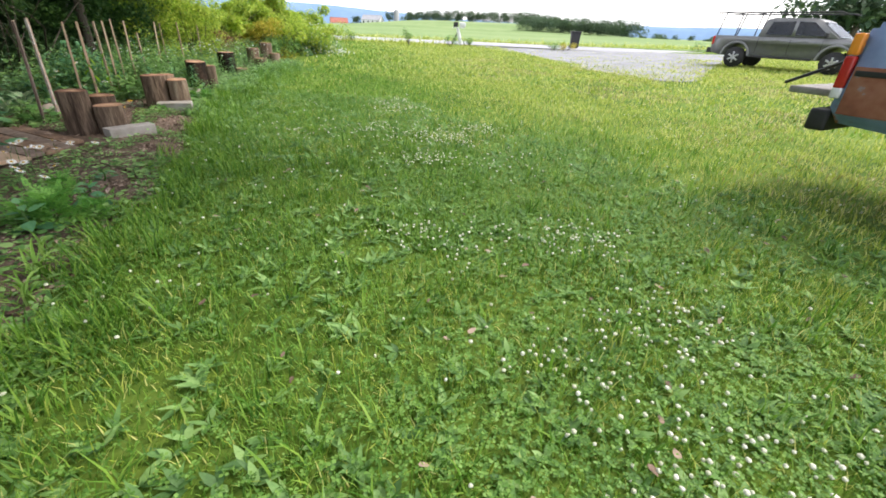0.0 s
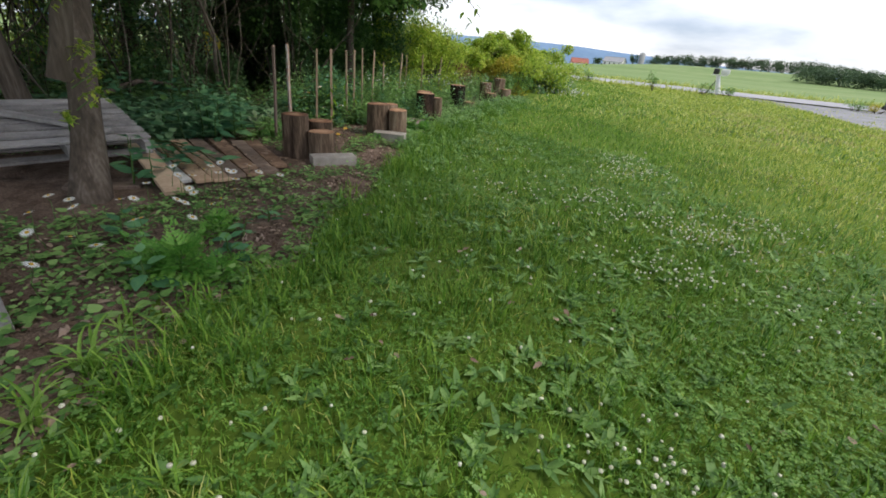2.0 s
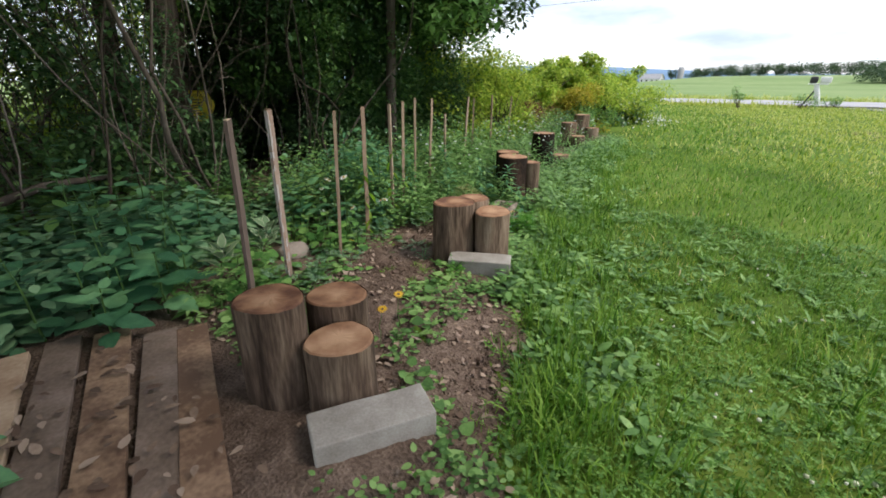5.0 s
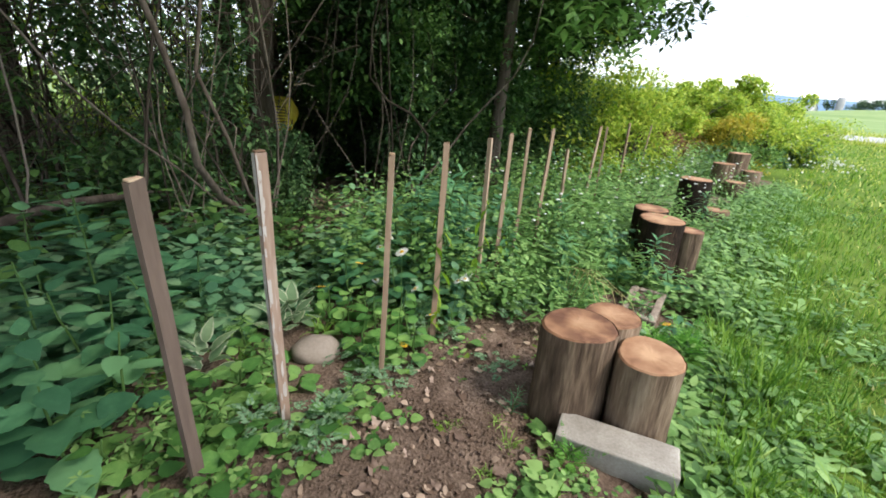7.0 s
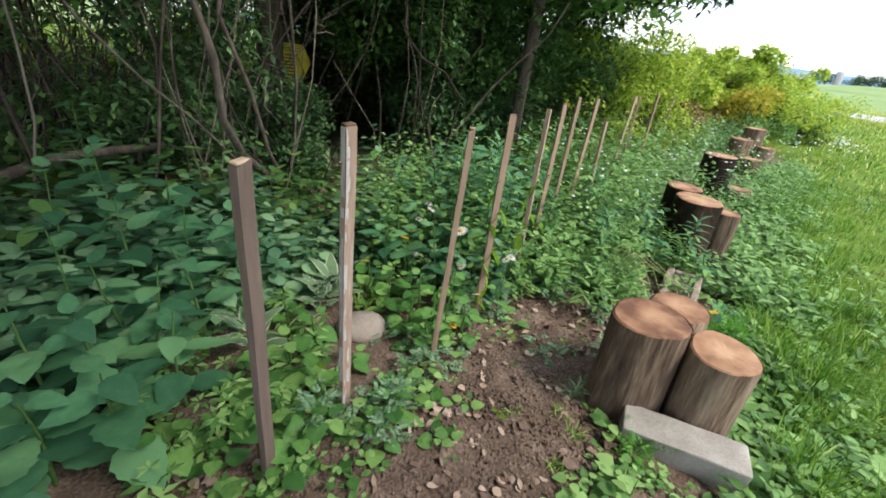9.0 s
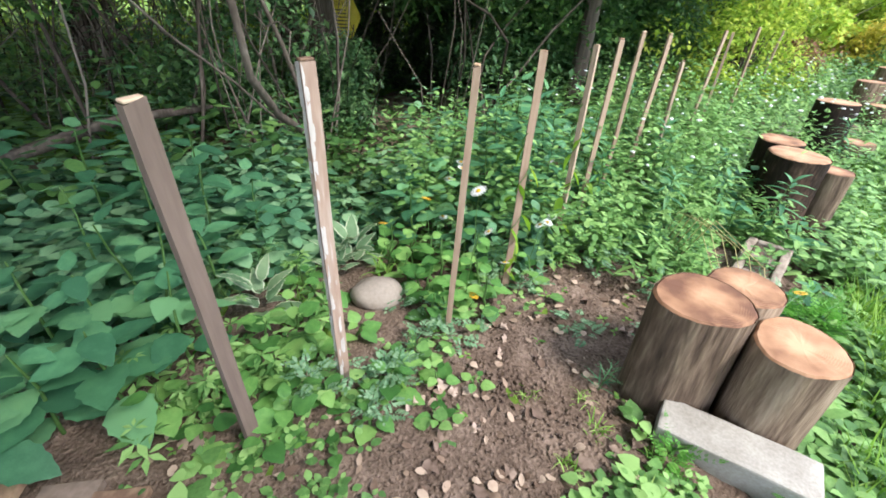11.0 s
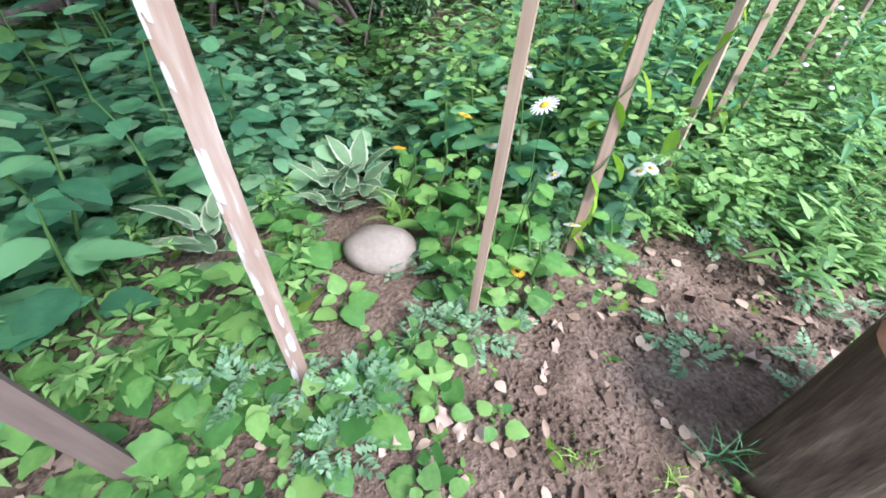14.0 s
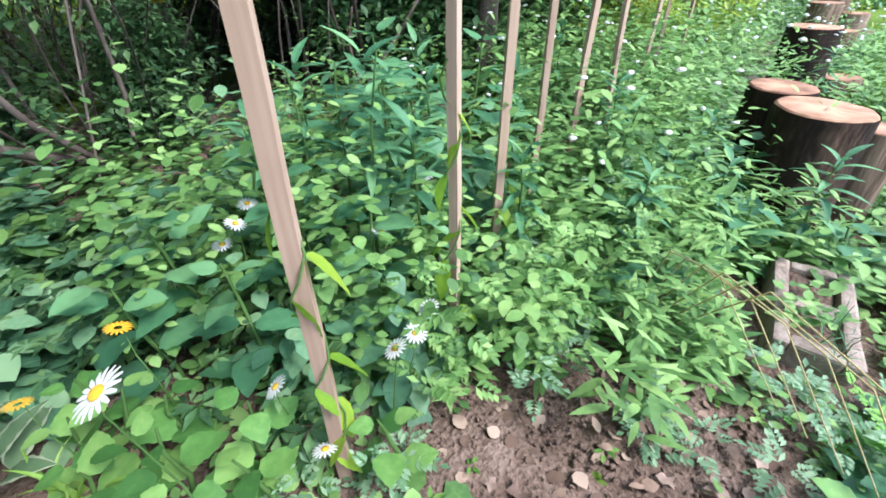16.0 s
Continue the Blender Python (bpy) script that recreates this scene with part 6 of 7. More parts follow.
def pallet():
    ob = thing("wooden_pallet", "weathered grey wooden pallet propped beside a tree", "pallet", at=(-4.85, 3.60, 0.34), turn=(0, 8, -8))
    for i in range(7):
        part("slat", box_bm(0.105, 1.05, 0.018, (-0.55 + i * 0.165, 0, 0.06), bevel=0.002, cuts=3, rough=0.004, seed=i), M_PALLET, ob, smooth=False)
    for i in range(3):
        part("stringer", box_bm(1.2, 0.04, 0.09, (-0.05, -0.48 + i * 0.48, 0.0), bevel=0.003, cuts=2, rough=0.003, seed=i), M_PALLET, ob, smooth=False)
    for i in range(5):
        part("bottom_slat", box_bm(0.1, 1.05, 0.018, (-0.55 + i * 0.25, 0, -0.06), bevel=0.002), M_PALLET, ob, smooth=False)
    for i, (px, py) in enumerate(((-0.5, -0.4), (-0.5, 0.3))):
        part("support_block", box_bm(0.12, 0.12, 0.38, (px, py, -0.24), bevel=0.004), M_PALLET, ob, smooth=False)


pallet()
plank((-4.43, 3.81, 0.38), (-5.08, 3.31, 0.475), 0.1, 0.025, M_PALLET, "loose grey board lying across a pallet", 21)
plank((-2.46, 2.64, 0.07), (-3.25, 2.72, 0.16), 0.1, 0.028, M_PALLET, "grey board end lying in the weeds", 23)
plank((-3.95, 3.78, 0.06), (-4.2, 3.4, 0.07), 0.12, 0.03, M_PLANK_DARK, "dark board end under a pallet", 22)
for i, (px, py, h, s) in enumerate([(-3.98, 3.74, 0.4, 0.13), (-3.9, 3.85, 0.3, 0.12), (-4.15, 3.82, 0.34, 0.11), (-3.05, 3.3, 0.18, 0.1), (-2.65, 3.75, 0.13, 0.09), (-2.5, 3.6, 0.15, 0.1), (-2.45, 3.15, 0.2, 0.1), (-2.75, 4.0, 0.12, 0.08)]):
    tall_plant((px, py), h, 4, s, 400 + i, "drooping leafy plant growing by the planks", name="broadleaf_plant", group="plants by the planks")


def wilted_plant():
    """An uprooted leafy plant thrown down on the planks."""
    rs = random.Random(77)
    ob = thing("wilted_plant", "uprooted dark green leafy plant lying on planks", "plant", at=(-4.5, 4.31, 0.125), turn=(0, 0, -11))
    for k in range(5):
        dy = -0.12 + 0.06 * k
        pts = [(-0.6 + 0.06 * k, dy * 0.2, 0.02), (-0.2, dy * 0.6, 0.05), (0.2, dy, 0.05), (0.5, dy * 1.8, 0.02)]
        v, f = tube(pts, [0.006, 0.005, 0.004, 0.002], 6)
        piece("stem", mesh_of("stem", v, f, M_STEM), ob)
        for n in range(8):
            p = Vector(pts[1]).lerp(Vector(pts[3]), n / 7)
            L = rs.uniform(0.1, 0.17)
            piece("leaf", BIG_LEAF, ob, Matrix.Translation(p) @ pose(0, 0, rs.uniform(0.0, 0.03), 0, 0, -90 + rs.uniform(-75, 75)) @ pose(0, 0, 0, rs.uniform(-12, 14), rs.uniform(-25, 25), 0) @ Matrix.Diagonal((L * 0.75, L, L * 0.4, 1)))


wilted_plant()


# ---- notice on the tree ----
def notice():
    yellow = material("faded_yellow_sign", [(0.3, (0.5, 0.4, 0.02)), (0.7, (0.68, 0.55, 0.04))], scale=8, rough=0.55, bump=0.1)
    black = material("sign_ink", [(0.3, (0.02, 0.02, 0.02)), (0.7, (0.04, 0.04, 0.035))], rough=0.7, bump=0.0)
    ob = thing("notice_sign", "bent yellow notice nailed to a tree trunk", "sign", at=(-8.78, 7.2, 0.92), turn=(90, 0, 58))
    V, q = [], []
    for i in range(9):
        t = i / 8
        for j in range(7):
            u = j / 6
            V.append((-0.11 + 0.22 * u + (0.09 * (1 - abs(t - 0.55) * 2.2) if u == 1 else 0), -0.19 + 0.38 * t, 0.05 * max(0, u - 0.6) * math.sin(math.pi * t) + 0.006))
    for i in range(8):
        for j in range(6):
            a = i * 7 + j
            q.append((a, a + 1, a + 8, a + 7))
    me = mesh_of("panel", V, [np.array(q)], yellow)
    p = piece("panel", me, ob)
    mod = p.modifiers.new("thickness", "SOLIDIFY")
    mod.thickness = 0.002
    text = bpy.data.curves.new("heading", "FONT")
    text.body, text.size, text.align_x, text.extrude = "POSTED", 0.052, "CENTER", 0.0005
    text.materials.append(black)
    h = piece("heading", text, ob, pose(-0.01, 0.115, 0.0105), "bold black heading")
    for i, w in enumerate((0.12, 0.14, 0.13, 0.15, 0.12, 0.14, 0.10)):
        part("text_line", box_bm(w, 0.011, 0.001, (-0.02, 0.075 - 0.033 * i, 0.0105), bevel=0), black, ob, smooth=False)


notice()


# ---- vine with narrow bright leaves on two stakes ----
def climbing_vine(x, y, h, seed):
    rs = random.Random(seed)
    ob = thing("climbing_vine", "thin vine with drooping yellow-green leaves on a stake", "vine", "climbing vines", (x, y, 0.03))
    pts = [(0.02 * math.cos(k * 1.1), 0.02 * math.sin(k * 1.1), h * k / 22) for k in range(23)]
    v, f = tube(pts, [0.0022] * 23, 5)
    piece("stem", mesh_of("stem", v, f, M_STEM), ob)
    for k in range(4, 22, 2):
        L = rs.uniform(0.07, 0.13)
        piece("leaf", VINE_LEAF, ob, Matrix.Translation(pts[k]) @ pose(0, 0, 0, 0, 0, rs.uniform(0, 360)) @ pose(0, 0, 0, rs.uniform(-70, -25), 0, 0) @ Matrix.Diagonal((L * 0.8, L, L, 1)))


VINE_LEAF = finer_leaf("leaf", leafy("vine_leaf", (0.14, 0.3, 0.02), (0.24, 0.42, 0.03), (0.34, 0.5, 0.05), island=0, random_object=0.5, translucent=0.45), 0.25, 0.15)
climbing_vine(-5.045, 6.67, 0.75, 1)
climbing_vine(-5.165, 7.06, 0.8, 2)
climbing_vine(-5.29, 7.35, 0.5, 3)


def overhanging_twig():
    ob = thing("leafy_twig", "thin hanging twig with a few yellow-green leaves", "twig", at=(-2.1, 5.3, 1.36))
    v, f = tube([(-1.9, -1.2, 1.6), (-1.2, -0.7, 1.1), (-0.4, -0.2, 0.45), (-0.1, 0.0, 0.14), (0.02, 0.02, 0.02)], [0.012, 0.009, 0.006, 0.003, 0.002], 6)
    piece("stem", mesh_of("stem", v, f, M_TRUNK), ob)
    for i in range(8):
        m = pose(-0.1 + 0.03 * (i % 4), 0.03 * math.sin(i), 0.16 - 0.028 * i, 0, 0, i * 137) @ pose(0, 0, 0, -45 + 8 * (i % 3), 0, 0) @ Matrix.Diagonal((0.055, 0.065, 0.06, 1))
        piece("leaf", VINE_LEAF, ob, m)


overhanging_twig()


# ---- vehicles ----
def paint(name, stops, rough=0.35, metal=0.0, **kw):
    return material(name, stops, rough=rough, metal=metal, bump=0.05, gloss=0.5, **kw)


M_GREY_PAINT = paint("grey_car_paint", [(0.3, (0.17, 0.172, 0.168)), (0.7, (0.22, 0.222, 0.218))], 0.35, 0.3)
M_RUSTY = paint("rusted_blue_paint", [(0.40, (0.16, 0.055, 0.03)), (0.49, (0.26, 0.10, 0.055)), (0.515, (0.17, 0.25, 0.42)), (0.7, (0.26, 0.37, 0.56))], 0.6, scale=1.6, fine=14, fine_mix=0.2)
M_RUST = paint("heavy_rust", [(0.3, (0.14, 0.045, 0.025)), (0.5, (0.25, 0.09, 0.05)), (0.6, (0.3, 0.13, 0.08)), (0.66, (0.22, 0.3, 0.4))], 0.8, scale=3.0, fine=20, fine_mix=0.25)
M_BLACK = material("black_plastic", [(0.3, (0.015, 0.015, 0.016)), (0.7, (0.03, 0.03, 0.032))], rough=0.6, bump=0.1)
M_TYRE = material("tyre_rubber", [(0.3, (0.018, 0.018, 0.018)), (0.7, (0.035, 0.034, 0.033))], rough=0.9, bump=0.4)
M_ALLOY = material("alloy_rim", [(0.3, (0.45, 0.45, 0.46)), (0.7, (0.6, 0.6, 0.61))], rough=0.35, metal=0.8, bump=0.05)
M_GLASS = material("dark_car_glass", [(0.3, (0.012, 0.016, 0.02)), (0.7, (0.02, 0.026, 0.032))], rough=0.08, bump=0.0, gloss=0.8)
M_RED = material("red_lamp", [(0.3, (0.4, 0.02, 0.015)), (0.7, (0.5, 0.04, 0.03))], rough=0.25, bump=0.05)
M_AMBER = material("amber_lamp", [(0.3, (0.75, 0.22, 0.02)), (0.7, (0.85, 0.32, 0.04))], rough=0.3, bump=0.05)
M_CLEAR = material("clear_lamp", [(0.3, (0.6, 0.6, 0.6)), (0.7, (0.75, 0.75, 0.75))], rough=0.2, bump=0.0)


def profile_bm(outline, half, tuck=0.0, bevel=0.03):
    """A side outline (x, z) drawn out to both sides; tuck narrows it towards its top."""
    bm = bmesh.new()
    zs = [z for _, z in outline]
    lo, hi = min(zs), max(zs)
    side = lambda s: [bm.verts.new((px, s * (half - tuck * (pz - lo) / (hi - lo)), pz)) for px, pz in outline]
    a, b = side(-1), side(1)
    bm.faces.new(a)
    bm.faces.new(b[::-1])
    n = len(outline)
    for i in range(n):
        bm.faces.new((a[i], b[i], b[(i + 1) % n], a[(i + 1) % n]))
    bmesh.ops.recalc_face_normals(bm, faces=bm.faces)
    if bevel:
        bmesh.ops.bevel(bm, geom=[e for e in bm.edges if e.calc_face_angle(0) > 0.9], offset=bevel, segments=2, affect="EDGES")
    return bm


def arch(cx, r, z0, steps=9):
    return [(cx + r * math.cos(a), z0 + r * math.sin(a)) for a in [math.pi - math.pi * i / (steps - 1) for i in range(steps)]][::-1]


def wheel(parent, x, y, r):
    sgn = -1 if y < 0 else 1
    bm = bmesh.new()
    bmesh.ops.create_cone(bm, segments=28, cap_ends=True, radius1=r, radius2=r, depth=0.24, matrix=pose(0, 0, 0, 90))
    bmesh.ops.bevel(bm, geom=[e for e in bm.edges if e.calc_face_angle(0) > 1], offset=0.04, segments=3, affect="EDGES")
    w = part("wheel", bm, M_TYRE, parent, "black tyre with alloy rim", m=pose(x, y, r))
    bm = bmesh.new()
    bmesh.ops.create_cone(bm, segments=24, cap_ends=True, radius1=r * 0.62, radius2=r * 0.55, depth=0.05, matrix=pose(0, sgn * 0.115, 0, -90 * sgn))
    rim = part("rim", bm, M_BLACK, w)
    for k in range(6):
        bm = box_bm(0.06, 0.03, r * 0.52, (0, sgn * 0.145, r * 0.29), bevel=0.008)
        bmesh.ops.rotate(bm, verts=bm.verts, cent=(0, 0, 0), matrix=Matrix.Rotation(k * TAU / 6, 3, "Y"))
        part("spoke", bm, M_ALLOY, w)


def seated(x, y):
    return float(ground_z(x, y))


def grey_pickup():
    ox, oy = 11.7, 20.3
    ob = thing("pickup_truck", "grey crew-cab pickup with a black ladder rack", "truck", at=(ox, oy, seated(ox, oy)), turn=(0, 0, -49.8))
    low = [(-2.55, 0.5), (-2.6, 0.75), (-2.58, 1.13), (1.5, 1.15), (2.1, 1.09), (2.42, 1.0), (2.53, 0.85), (2.55, 0.5)] + arch(1.62, 0.47, 0.42) + arch(-1.6, 0.47, 0.42)
    part("body", profile_bm(low, 0.91, 0.02, 0.03), M_GREY_PAINT, ob)
    cab = [(-0.98, 1.12), (-0.87, 1.70), (-0.62, 1.78), (0.55, 1.77), (0.8, 1.71), (1.62, 1.12)]
    c = part("cab", profile_bm(cab, 0.88, 0.13, 0.03), M_GREY_PAINT, ob)
    for s in (-1, 1):
        for name, pts in (("rear_side_window", [(-0.74, 1.2), (-0.64, 1.64), (0.1, 1.66), (0.12, 1.2)]), ("front_side_window", [(0.22, 1.2), (0.2, 1.66), (0.68, 1.64), (1.26, 1.2)])):
            bm = bmesh.new()
            bm.faces.new([bm.verts.new((px, s * (0.888 - 0.13 * (pz - 1.12) / 0.65), pz)) for px, pz in pts])
            bmesh.ops.solidify(bm, geom=bm.faces[:], thickness=0.008 * s)
            part(name, bm, M_GLASS, c, smooth=False)
        part("wing_mirror", box_bm(0.1, 0.16, 0.14, (1.2, s * 0.98, 1.24), bevel=0.02), M_BLACK, ob)
        for px in (-0.3, 0.62):
            part("door_handle", box_bm(0.15, 0.03, 0.03, (px, s * 0.92, 1.02), bevel=0.008), M_GREY_PAINT, ob)
        for px in (-0.9, 0.16, 1.15):
            part("door_seam", box_bm(0.012, 0.004, 0.5, (px, s * 0.912, 0.82), bevel=0), M_BLACK, ob, smooth=False)
        for cx in (1.62, -1.6):
            v, f = tube([(cx + 0.5 * math.cos(a), s * 0.9, 0.42 + 0.5 * math.sin(a)) for a in np.linspace(0.05, math.pi - 0.05, 14)], [0.05] * 14, 6)
            piece("wheel_arch", mesh_of("wheel_arch", v, f, M_GREY_PAINT), ob, label="flared grey wheel arch")
        part("tail_lamp", box_bm(0.1, 0.1, 0.3, (-2.55, s * 0.86, 0.95), bevel=0.02), M_RED, ob)
        part("head_lamp", box_bm(0.2, 0.22, 0.16, (2.42, s * 0.76, 0.88), bevel=0.03), M_CLEAR, ob)
        part("sill", box_bm(2.0, 0.04, 0.08, (0.0, s * 0.9, 0.44), bevel=0.015), M_BLACK, ob)
    bm = bmesh.new()
    bm.faces.new([bm.verts.new(p) for p in ((0.88, -0.68, 1.67), (0.88, 0.68, 1.67), (1.56, 0.78, 1.18), (1.56, -0.78, 1.18))])
    bmesh.ops.solidify(bm, geom=bm.faces[:], thickness=-0.01)
    part("windscreen", bm, M_GLASS, ob, smooth=False)
    part("rear_bumper", box_bm(0.18, 1.7, 0.2, (-2.66, 0, 0.58), bevel=0.03), M_BLACK, ob)
    part("front_bumper", box_bm(0.16, 1.75, 0.25, (2.56, 0, 0.55), bevel=0.04), M_GREY_PAINT, ob)
    for px, py in ((1.62, -0.8), (1.62, 0.8), (-1.6, -0.8), (-1.6, 0.8)):
        wheel(ob, px, py, 0.37)
    for s in (-1, 1):
        v, f = tube([(-2.75, s * 0.72, 1.93), (1.3, s * 0.72, 1.96), (1.5, s * 0.70, 1.9)], [0.025, 0.025, 0.02], 8)
        piece("rack_rail", mesh_of("rack_rail", v, f, M_BLACK), ob)
        for px in (-2.4, -1.65, -0.85):
            v, f = tube([(px - 0.12, s * 0.8, 1.1), (px, s * 0.72, 1.93)], [0.022, 0.022], 8)
            piece("rack_post", mesh_of("rack_post", v, f, M_BLACK), ob)
    for px in (-2.4, -1.6, -0.8, 0.2, 1.1):
        v, f = tube([(px, -0.78, 1.97), (px, 0.78, 1.97)], [0.02, 0.02], 8)
        piece("rack_bar", mesh_of("rack_bar", v, f, M_BLACK), ob)


grey_pickup()


def rusty_pickup():
    ob = thing("pickup_truck", "old blue pickup with large rust patches and its tailgate down", "truck", at=(3.15, 5.0, 0.03), turn=(0, 0, -56))
    side = [(0.05, 0.66), (-0.02, 0.76), (0.02, 1.28), (2.2, 1.30), (4.9, 1.2), (4.95, 0.62)] + arch(3.95, 0.46, 0.6, 9) + arch(1.05, 0.46, 0.62)
    part("body", profile_bm(side, 0.9, 0.015, 0.035), M_RUSTY, ob)
    cab = [(2.2, 1.28), (2.3, 1.78), (3.2, 1.78), (3.8, 1.22)]
    c = part("cab", profile_bm(cab, 0.85, 0.12, 0.03), M_RUSTY, ob)
    for s in (-1, 1):
        part("rusted_panel", box_bm(0.52, 0.008, 0.3, (0.3, s * 0.903, 0.87), bevel=0.003, cuts=2, rough=0.002), M_RUST, ob, "side panel eaten by red-brown rust")
    part("side_trim", box_bm(1.9, 0.012, 0.035, (1.0, -0.905, 0.98), bevel=0.004), M_BLACK, ob)
    for s in (-1, 1):
        for name, z, h, mt in (("amber_lens", 1.15, 0.13, M_AMBER), ("red_lens", 0.98, 0.2, M_RED), ("clear_lens", 0.85, 0.07, M_CLEAR)):
            part(name, box_bm(0.06, 0.14, h, (-0.01, s * 0.84, z), bevel=0.012), mt, ob)
    part("rear_bumper", box_bm(0.13, 1.7, 0.15, (-0.07, 0, 0.66), bevel=0.025), M_BLACK, ob, "dark worn step bumper")
    part("tailgate", box_bm(0.36, 1.45, 0.05, (-0.2, 0.02, 0.83), bevel=0.015), M_PALLET, ob, "grey lowered tailgate")
    for s in (-1, 1):
        v, f = tube([(-0.42, s * 0.7, 0.87), (-0.2, s * 0.74, 0.98), (0.0, s * 0.78, 1.08)], [0.012] * 3, 6)
        piece("tailgate_strap", mesh_of("tailgate_strap", v, f, M_BLACK), ob)
    for px, py in ((1.0, -0.78), (1.0, 0.78), (3.95, -0.78), (3.95, 0.78)):
        wheel(ob, px, py, 0.36)


rusty_pickup()


# ---- by the road ----
def mailbox():
    white = material("white_painted_wood", [(0.3, (0.66, 0.66, 0.64)), (0.7, (0.8, 0.8, 0.78))], scale=6, rough=0.6, bump=0.2)
    ob = thing("mailbox", "white and black mailbox on a leaning white post", "mailbox", at=(-1.77, 32.6, seated(-1.77, 32.6)))
    v, f = tube([(0.12, 0, 0), (-0.14, 0, 1.0)], [0.14, 0.1], 8)
    piece("post", mesh_of("post", v, f, white), ob)
    v, f = tube([(-0.5, 0, 0), (-0.14, 0, 0.75)], [0.035, 0.035], 6)
    piece("brace", mesh_of("brace", v, f, M_BLACK), ob)
    part("shelf", box_bm(0.75, 0.25, 0.05, (-0.08, 0, 1.02), bevel=0.01), white, ob)
    part("white_box", box_bm(0.42, 0.24, 0.28, (0.16, 0, 1.2), bevel=0.06), white, ob)
    part("black_box", box_bm(0.3, 0.24, 0.3, (-0.28, 0, 1.2), bevel=0.07), M_BLACK, ob, "black metal letter box")


mailbox()


def bin_by_road():
    ox, oy = 6.0, 33.9
    ob = thing("refuse_bin", "dark wheeled refuse bin beside the road", "bin", at=(ox, oy, seated(ox, oy) + 0.03))
    bm = box_bm(0.6, 0.6, 0.95, (0, 0, 0.52), bevel=0.03)
    for v in bm.verts:
        k = 0.8 + 0.2 * v.co.z
        v.co.x, v.co.y = v.co.x * k, v.co.y * k
    part("tub", bm, M_BLACK, ob)
    part("lid", box_bm(0.66, 0.68, 0.08, (0, 0, 1.03), bevel=0.03), M_BLACK, ob)
    for s in (-1, 1):
        part("wheel", box_bm(0.06, 0.2, 0.2, (s * 0.26, 0.28, 0.1), bevel=0.06), M_TYRE, ob)


bin_by_road()
for i, (px, py, w, h) in enumerate([(-4.68, 28.8, 0.22, 0.8), (-2.1, 30.3, 0.35, 0.5), (-8.6, 30.5, 0.2, 0.55), (15.5, 36, 0.7, 0.8), (5.0, 30.5, 0.5, 0.35), (4.2, 30.8, 0.4, 0.3), (-1.3, 31.8, 0.5, 0.3)]):
    rs = random.Random(i)
    c = [(px + rs.uniform(-w, w), py + rs.uniform(-w, w), 0.25 + rs.uniform(0.15, h)) for _ in range(7)]
    bush("roadside_shrub", "small scrubby green shrub at the roadside", c, [0.22] * 7, 90, 0.07, M_WEED if i != 4 else M_BUSH_YELLOW, 600 + i)
n = 14000
x, y = rnd(n, -30, 40), np.concatenate([rnd(n // 2, 29.8, 31.2), rnd(n // 2, 38.5, 41)])
k = ~((x > -2.5) & (x < 15) & (y < 35))
x, y = x[k], y[k]
stuff("verge_grass", blades(x, y, 0.15, 0.4, 0.02, 0.05), M_GRASS_DRY_LIT, "long dry grass along the road", "grass")


# ---- farmland in the distance ----
M_FIELD_TREE = leafy("distant_foliage", (0.045, 0.09, 0.05), (0.08, 0.145, 0.07), (0.13, 0.205, 0.09))
M_ROOF = material("red_metal_roof", [(0.3, (0.3, 0.09, 0.06)), (0.7, (0.42, 0.15, 0.1))], scale=0.5, rough=0.6, bump=0.1)
M_GREY_ROOF = material("grey_shingle_roof", [(0.3, (0.3, 0.3, 0.31)), (0.7, (0.42, 0.42, 0.43))], scale=0.5, rough=0.8, bump=0.1)
M_SIDING = material("white_siding", [(0.3, (0.6, 0.6, 0.58)), (0.7, (0.75, 0.75, 0.73))], scale=0.6, rough=0.7, bump=0.1)


def farm_building(name, label, at, L, W, H, R, roof, turn):
    ob = thing(name, label, "building", at=(at[0], at[1], seated(*at) - 0.2), turn=(0, 0, turn))
    part("wall", profile_bm([(-W / 2, 0), (-W / 2, H), (0, H + R), (W / 2, H), (W / 2, 0)], L / 2, 0, 0), M_SIDING, ob, smooth=False, m=pose(0, 0, 0, 0, 0, 90))
    for s in (-1, 1):
        sl = math.atan2(R, W / 2)
        part("roof", box_bm(L + 0.8, math.hypot(R, W / 2) + 0.5, 0.25, (0, 0, 0), bevel=0.02), roof, ob, smooth=False,
             m=pose(0, s * W / 4, H + R / 2 + 0.2, math.degrees(-s * sl), 0, 0))
    for i in range(4):
        wdw = part("window", box_bm(1.1, 0.12, 1.4, (-L / 2 + (i + 0.5) * L / 4, -W / 2 - 0.03, H * 0.55), bevel=0.02), M_GLASS, ob, smooth=False)
        part("sill", box_bm(1.4, 0.2, 0.12, (-L / 2 + (i + 0.5) * L / 4, -W / 2 - 0.08, H * 0.55 - 0.8), bevel=0.02), M_SIDING, wdw, smooth=False)


farm_building("barn", "white barn with a red metal roof far across a field", (-110, 350), 12, 9, 3.5, 3.2, M_ROOF, 25)
farm_building("farmhouse", "long white farmhouse with a grey roof far away", (-84, 348), 14, 8, 2.6, 3.0, M_GREY_ROOF, -10)
ob = thing("silo", "pale grey farm silo beside a dark tree", "silo", at=(-67, 352, seated(-67, 352)))
v, f = tube([(0, 0, -0.5), (0, 0, 6.5), (0, 0, 7.3), (0, 0, 7.6)], [2.0, 2.0, 1.4, 0.1], 20)
piece("cylinder", mesh_of("cylinder", v, f, M_GREY_ROOF), ob)


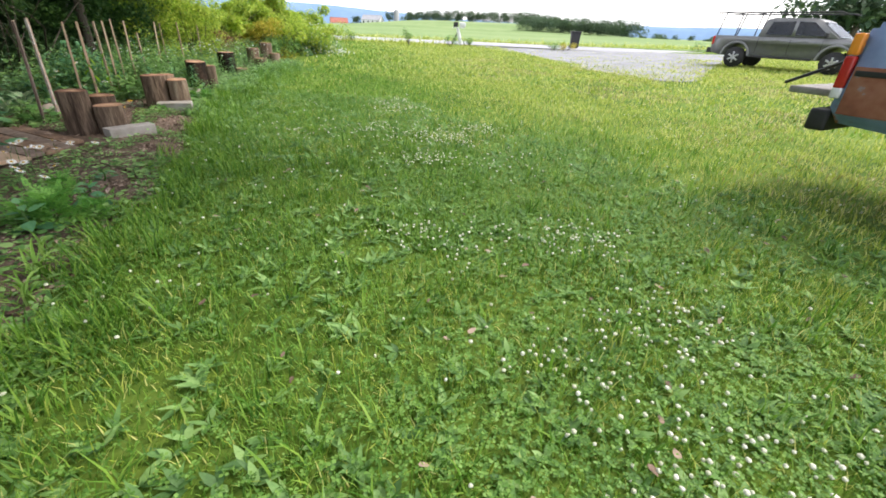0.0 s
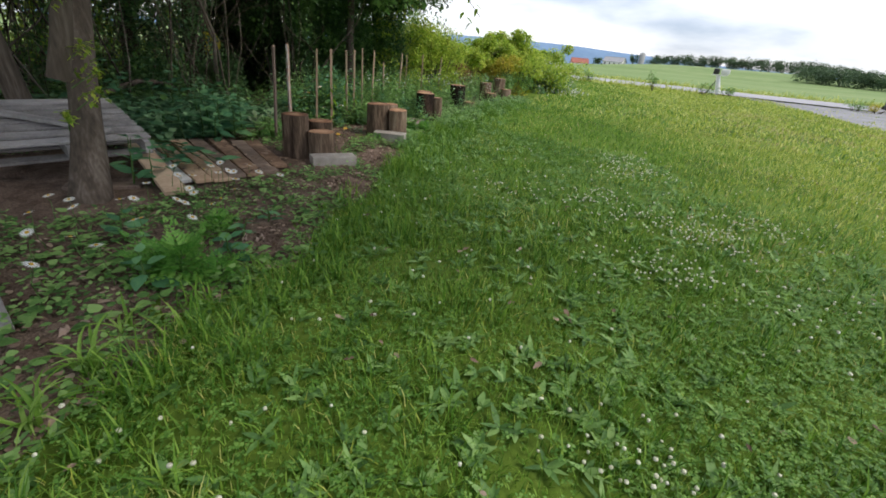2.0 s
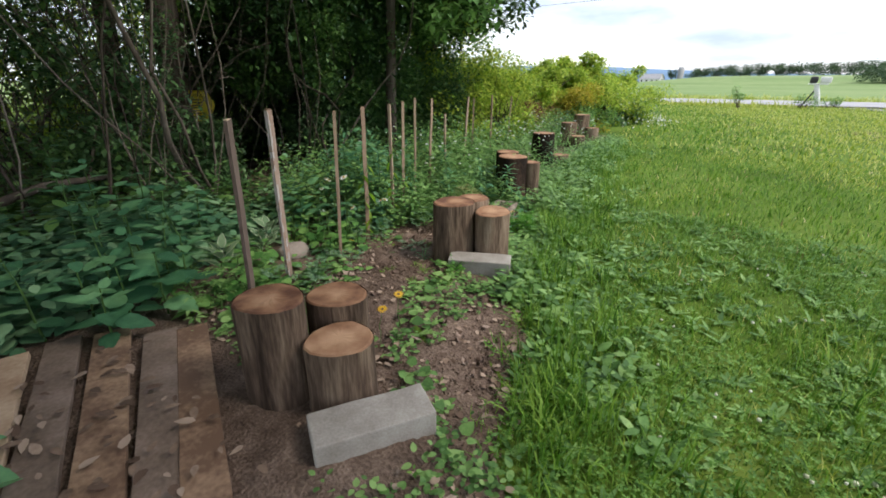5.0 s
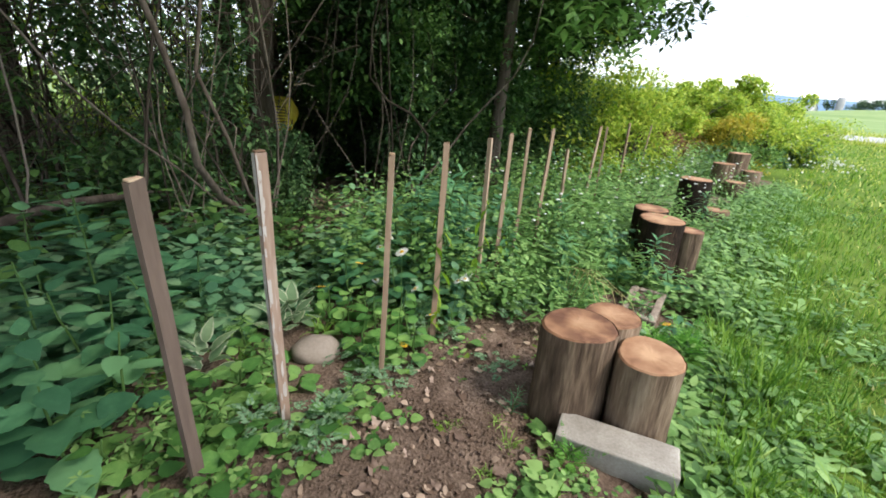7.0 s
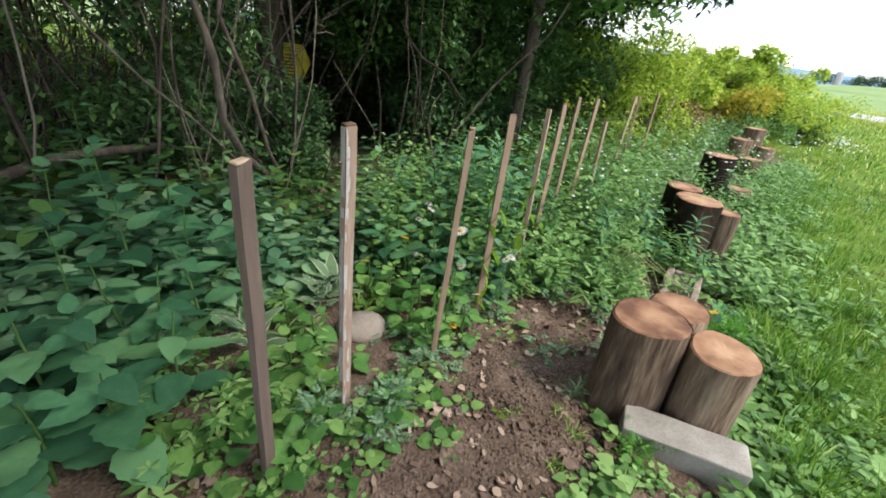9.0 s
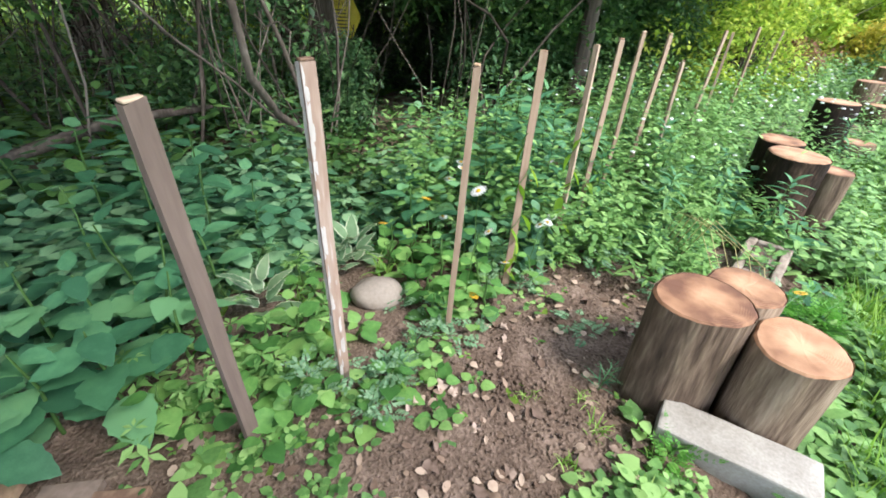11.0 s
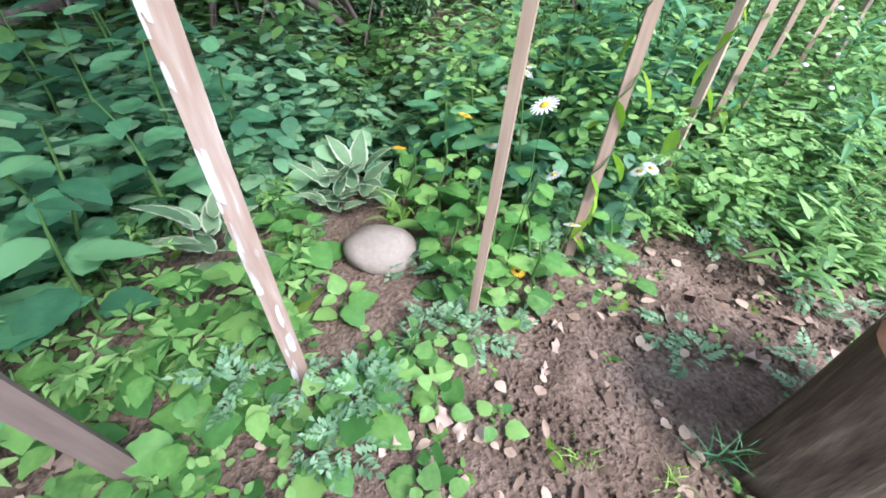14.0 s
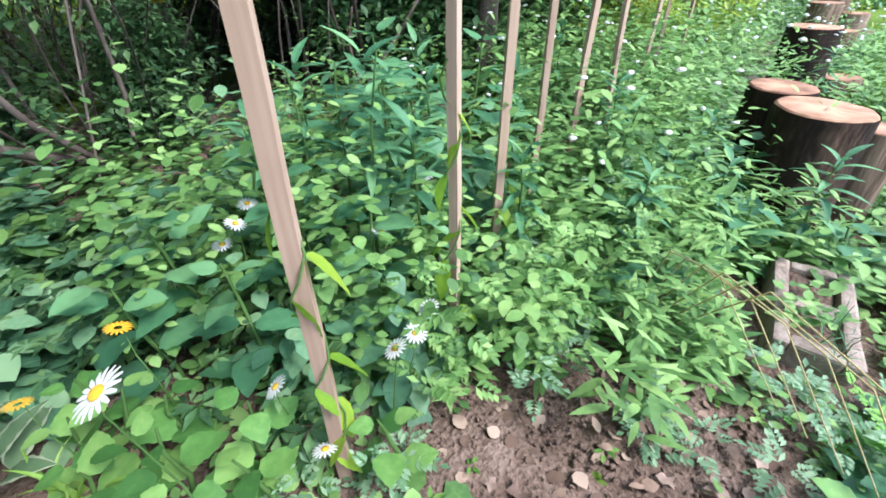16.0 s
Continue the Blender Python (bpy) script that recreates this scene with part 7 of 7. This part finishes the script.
def far_tree(at, h, seed, label="round dark green tree far across the fields"):
    rs = random.Random(seed)
    z = seated(*at)
    ob = thing("distant_tree", label, "tree", "distant trees", (at[0], at[1], z - 0.2))
    v, f = tube([(0, 0, 0), (0, 0, h * 0.5)], [h * 0.05, h * 0.03], 7)
    piece("trunk", mesh_of("trunk", v, f, M_TRUNK), ob)
    cs = [(rs.gauss(0, h * 0.17), rs.gauss(0, h * 0.17), h * rs.uniform(0.3, 0.85)) for _ in range(12)]
    cv, cf = crown(cs, [h * 0.2] * 12, 60, h * 0.13, seed)
    piece("crown", mesh_of("crown", cv, cf, M_FIELD_TREE), ob)


for i, (px, py, h) in enumerate([(-97, 350, 8), (-72, 350, 7.5), (-79, 352, 4), (-120, 420, 6), (37, 53, 7.0), (42, 54, 7.5), (46, 50, 7), (41, 60, 8), (33.5, 54, 6.5), (-106, 430, 6)]):
    far_tree((px, py), h, 700 + i)


def far_wood(name, label, spots, h, per, leaf, seed):
    rs = random.Random(seed)
    cs = []
    for px, py in spots:
        z = seated(px, py)
        for _ in range(5):
            cs.append((px + rs.gauss(0, h * 0.25), py + rs.gauss(0, h * 0.25), z + h * rs.uniform(0.2, 0.85)))
    stuff(name, crown(cs, [h * rs.uniform(0.26, 0.44) for _ in cs], per, leaf, seed), M_FIELD_TREE, label, "woodland")


far_wood("ridge_wood", "line of woodland along a low ridge", [(-70 + 1.9 * i + 1.5 * math.sin(i * 5), 415 - 0.7 * i + 5 * math.sin(i * 2.2)) for i in range(90)], 8, 60, 1.2, 1)
far_wood("hill_wood", "dark woodland on the slope by the road", [(17 + 0.75 * i, 235 - 0.5 * i + 9 * math.sin(i * 1.9)) for i in range(60)], 6, 60, 0.8, 2)
far_wood("valley_wood", "thin line of distant trees in the valley", [(60 + 7 * i, 420 + 20 * math.sin(i)) for i in range(60)], 7, 40, 1.5, 3)


def mountains():
    V, q, n = [], [], 160
    for i in range(n + 1):
        a = radians(-75 + 150 * i / n)
        px, py = 3600 * math.sin(a), 3600 * math.cos(a)
        crest = 95 * math.exp(-((a + 0.45) / 0.35) ** 2) + 45 * math.exp(-((a - 0.55) / 0.4) ** 2) + 40
        crest += 9 * noise.noise((i * 0.12, 0, 0)) + 3 * noise.noise((i * 0.5, 3, 0))
        for px2, py2, z in ((px, py, -60), (px * 1.03, py * 1.03, crest * 0.6), (px * 1.08, py * 1.08, crest)):
            V.append((px2, py2, z))
    for i in range(n):
        for j in range(2):
            q.append((i * 3 + j, (i + 1) * 3 + j, (i + 1) * 3 + j + 1, i * 3 + j + 1))
    # the haze of distance is put into this blue
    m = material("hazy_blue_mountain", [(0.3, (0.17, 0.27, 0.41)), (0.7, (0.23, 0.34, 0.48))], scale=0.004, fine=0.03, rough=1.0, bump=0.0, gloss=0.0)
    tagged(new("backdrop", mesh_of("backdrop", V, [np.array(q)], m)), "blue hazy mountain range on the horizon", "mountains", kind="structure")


mountains()
ob = thing("power_line", "two thin overhead power lines crossing the sky", "cable")
for dz, dy in ((6.3, 0), (7.6, 0.6)):
    v, f = tube([(-60 + 10 * k, 36 + dy, dz + 0.0012 * (k - 6) ** 2 * 8) for k in range(13)], [0.012] * 13, 5)
    piece("wire", mesh_of("wire", v, f, M_BLACK), ob)
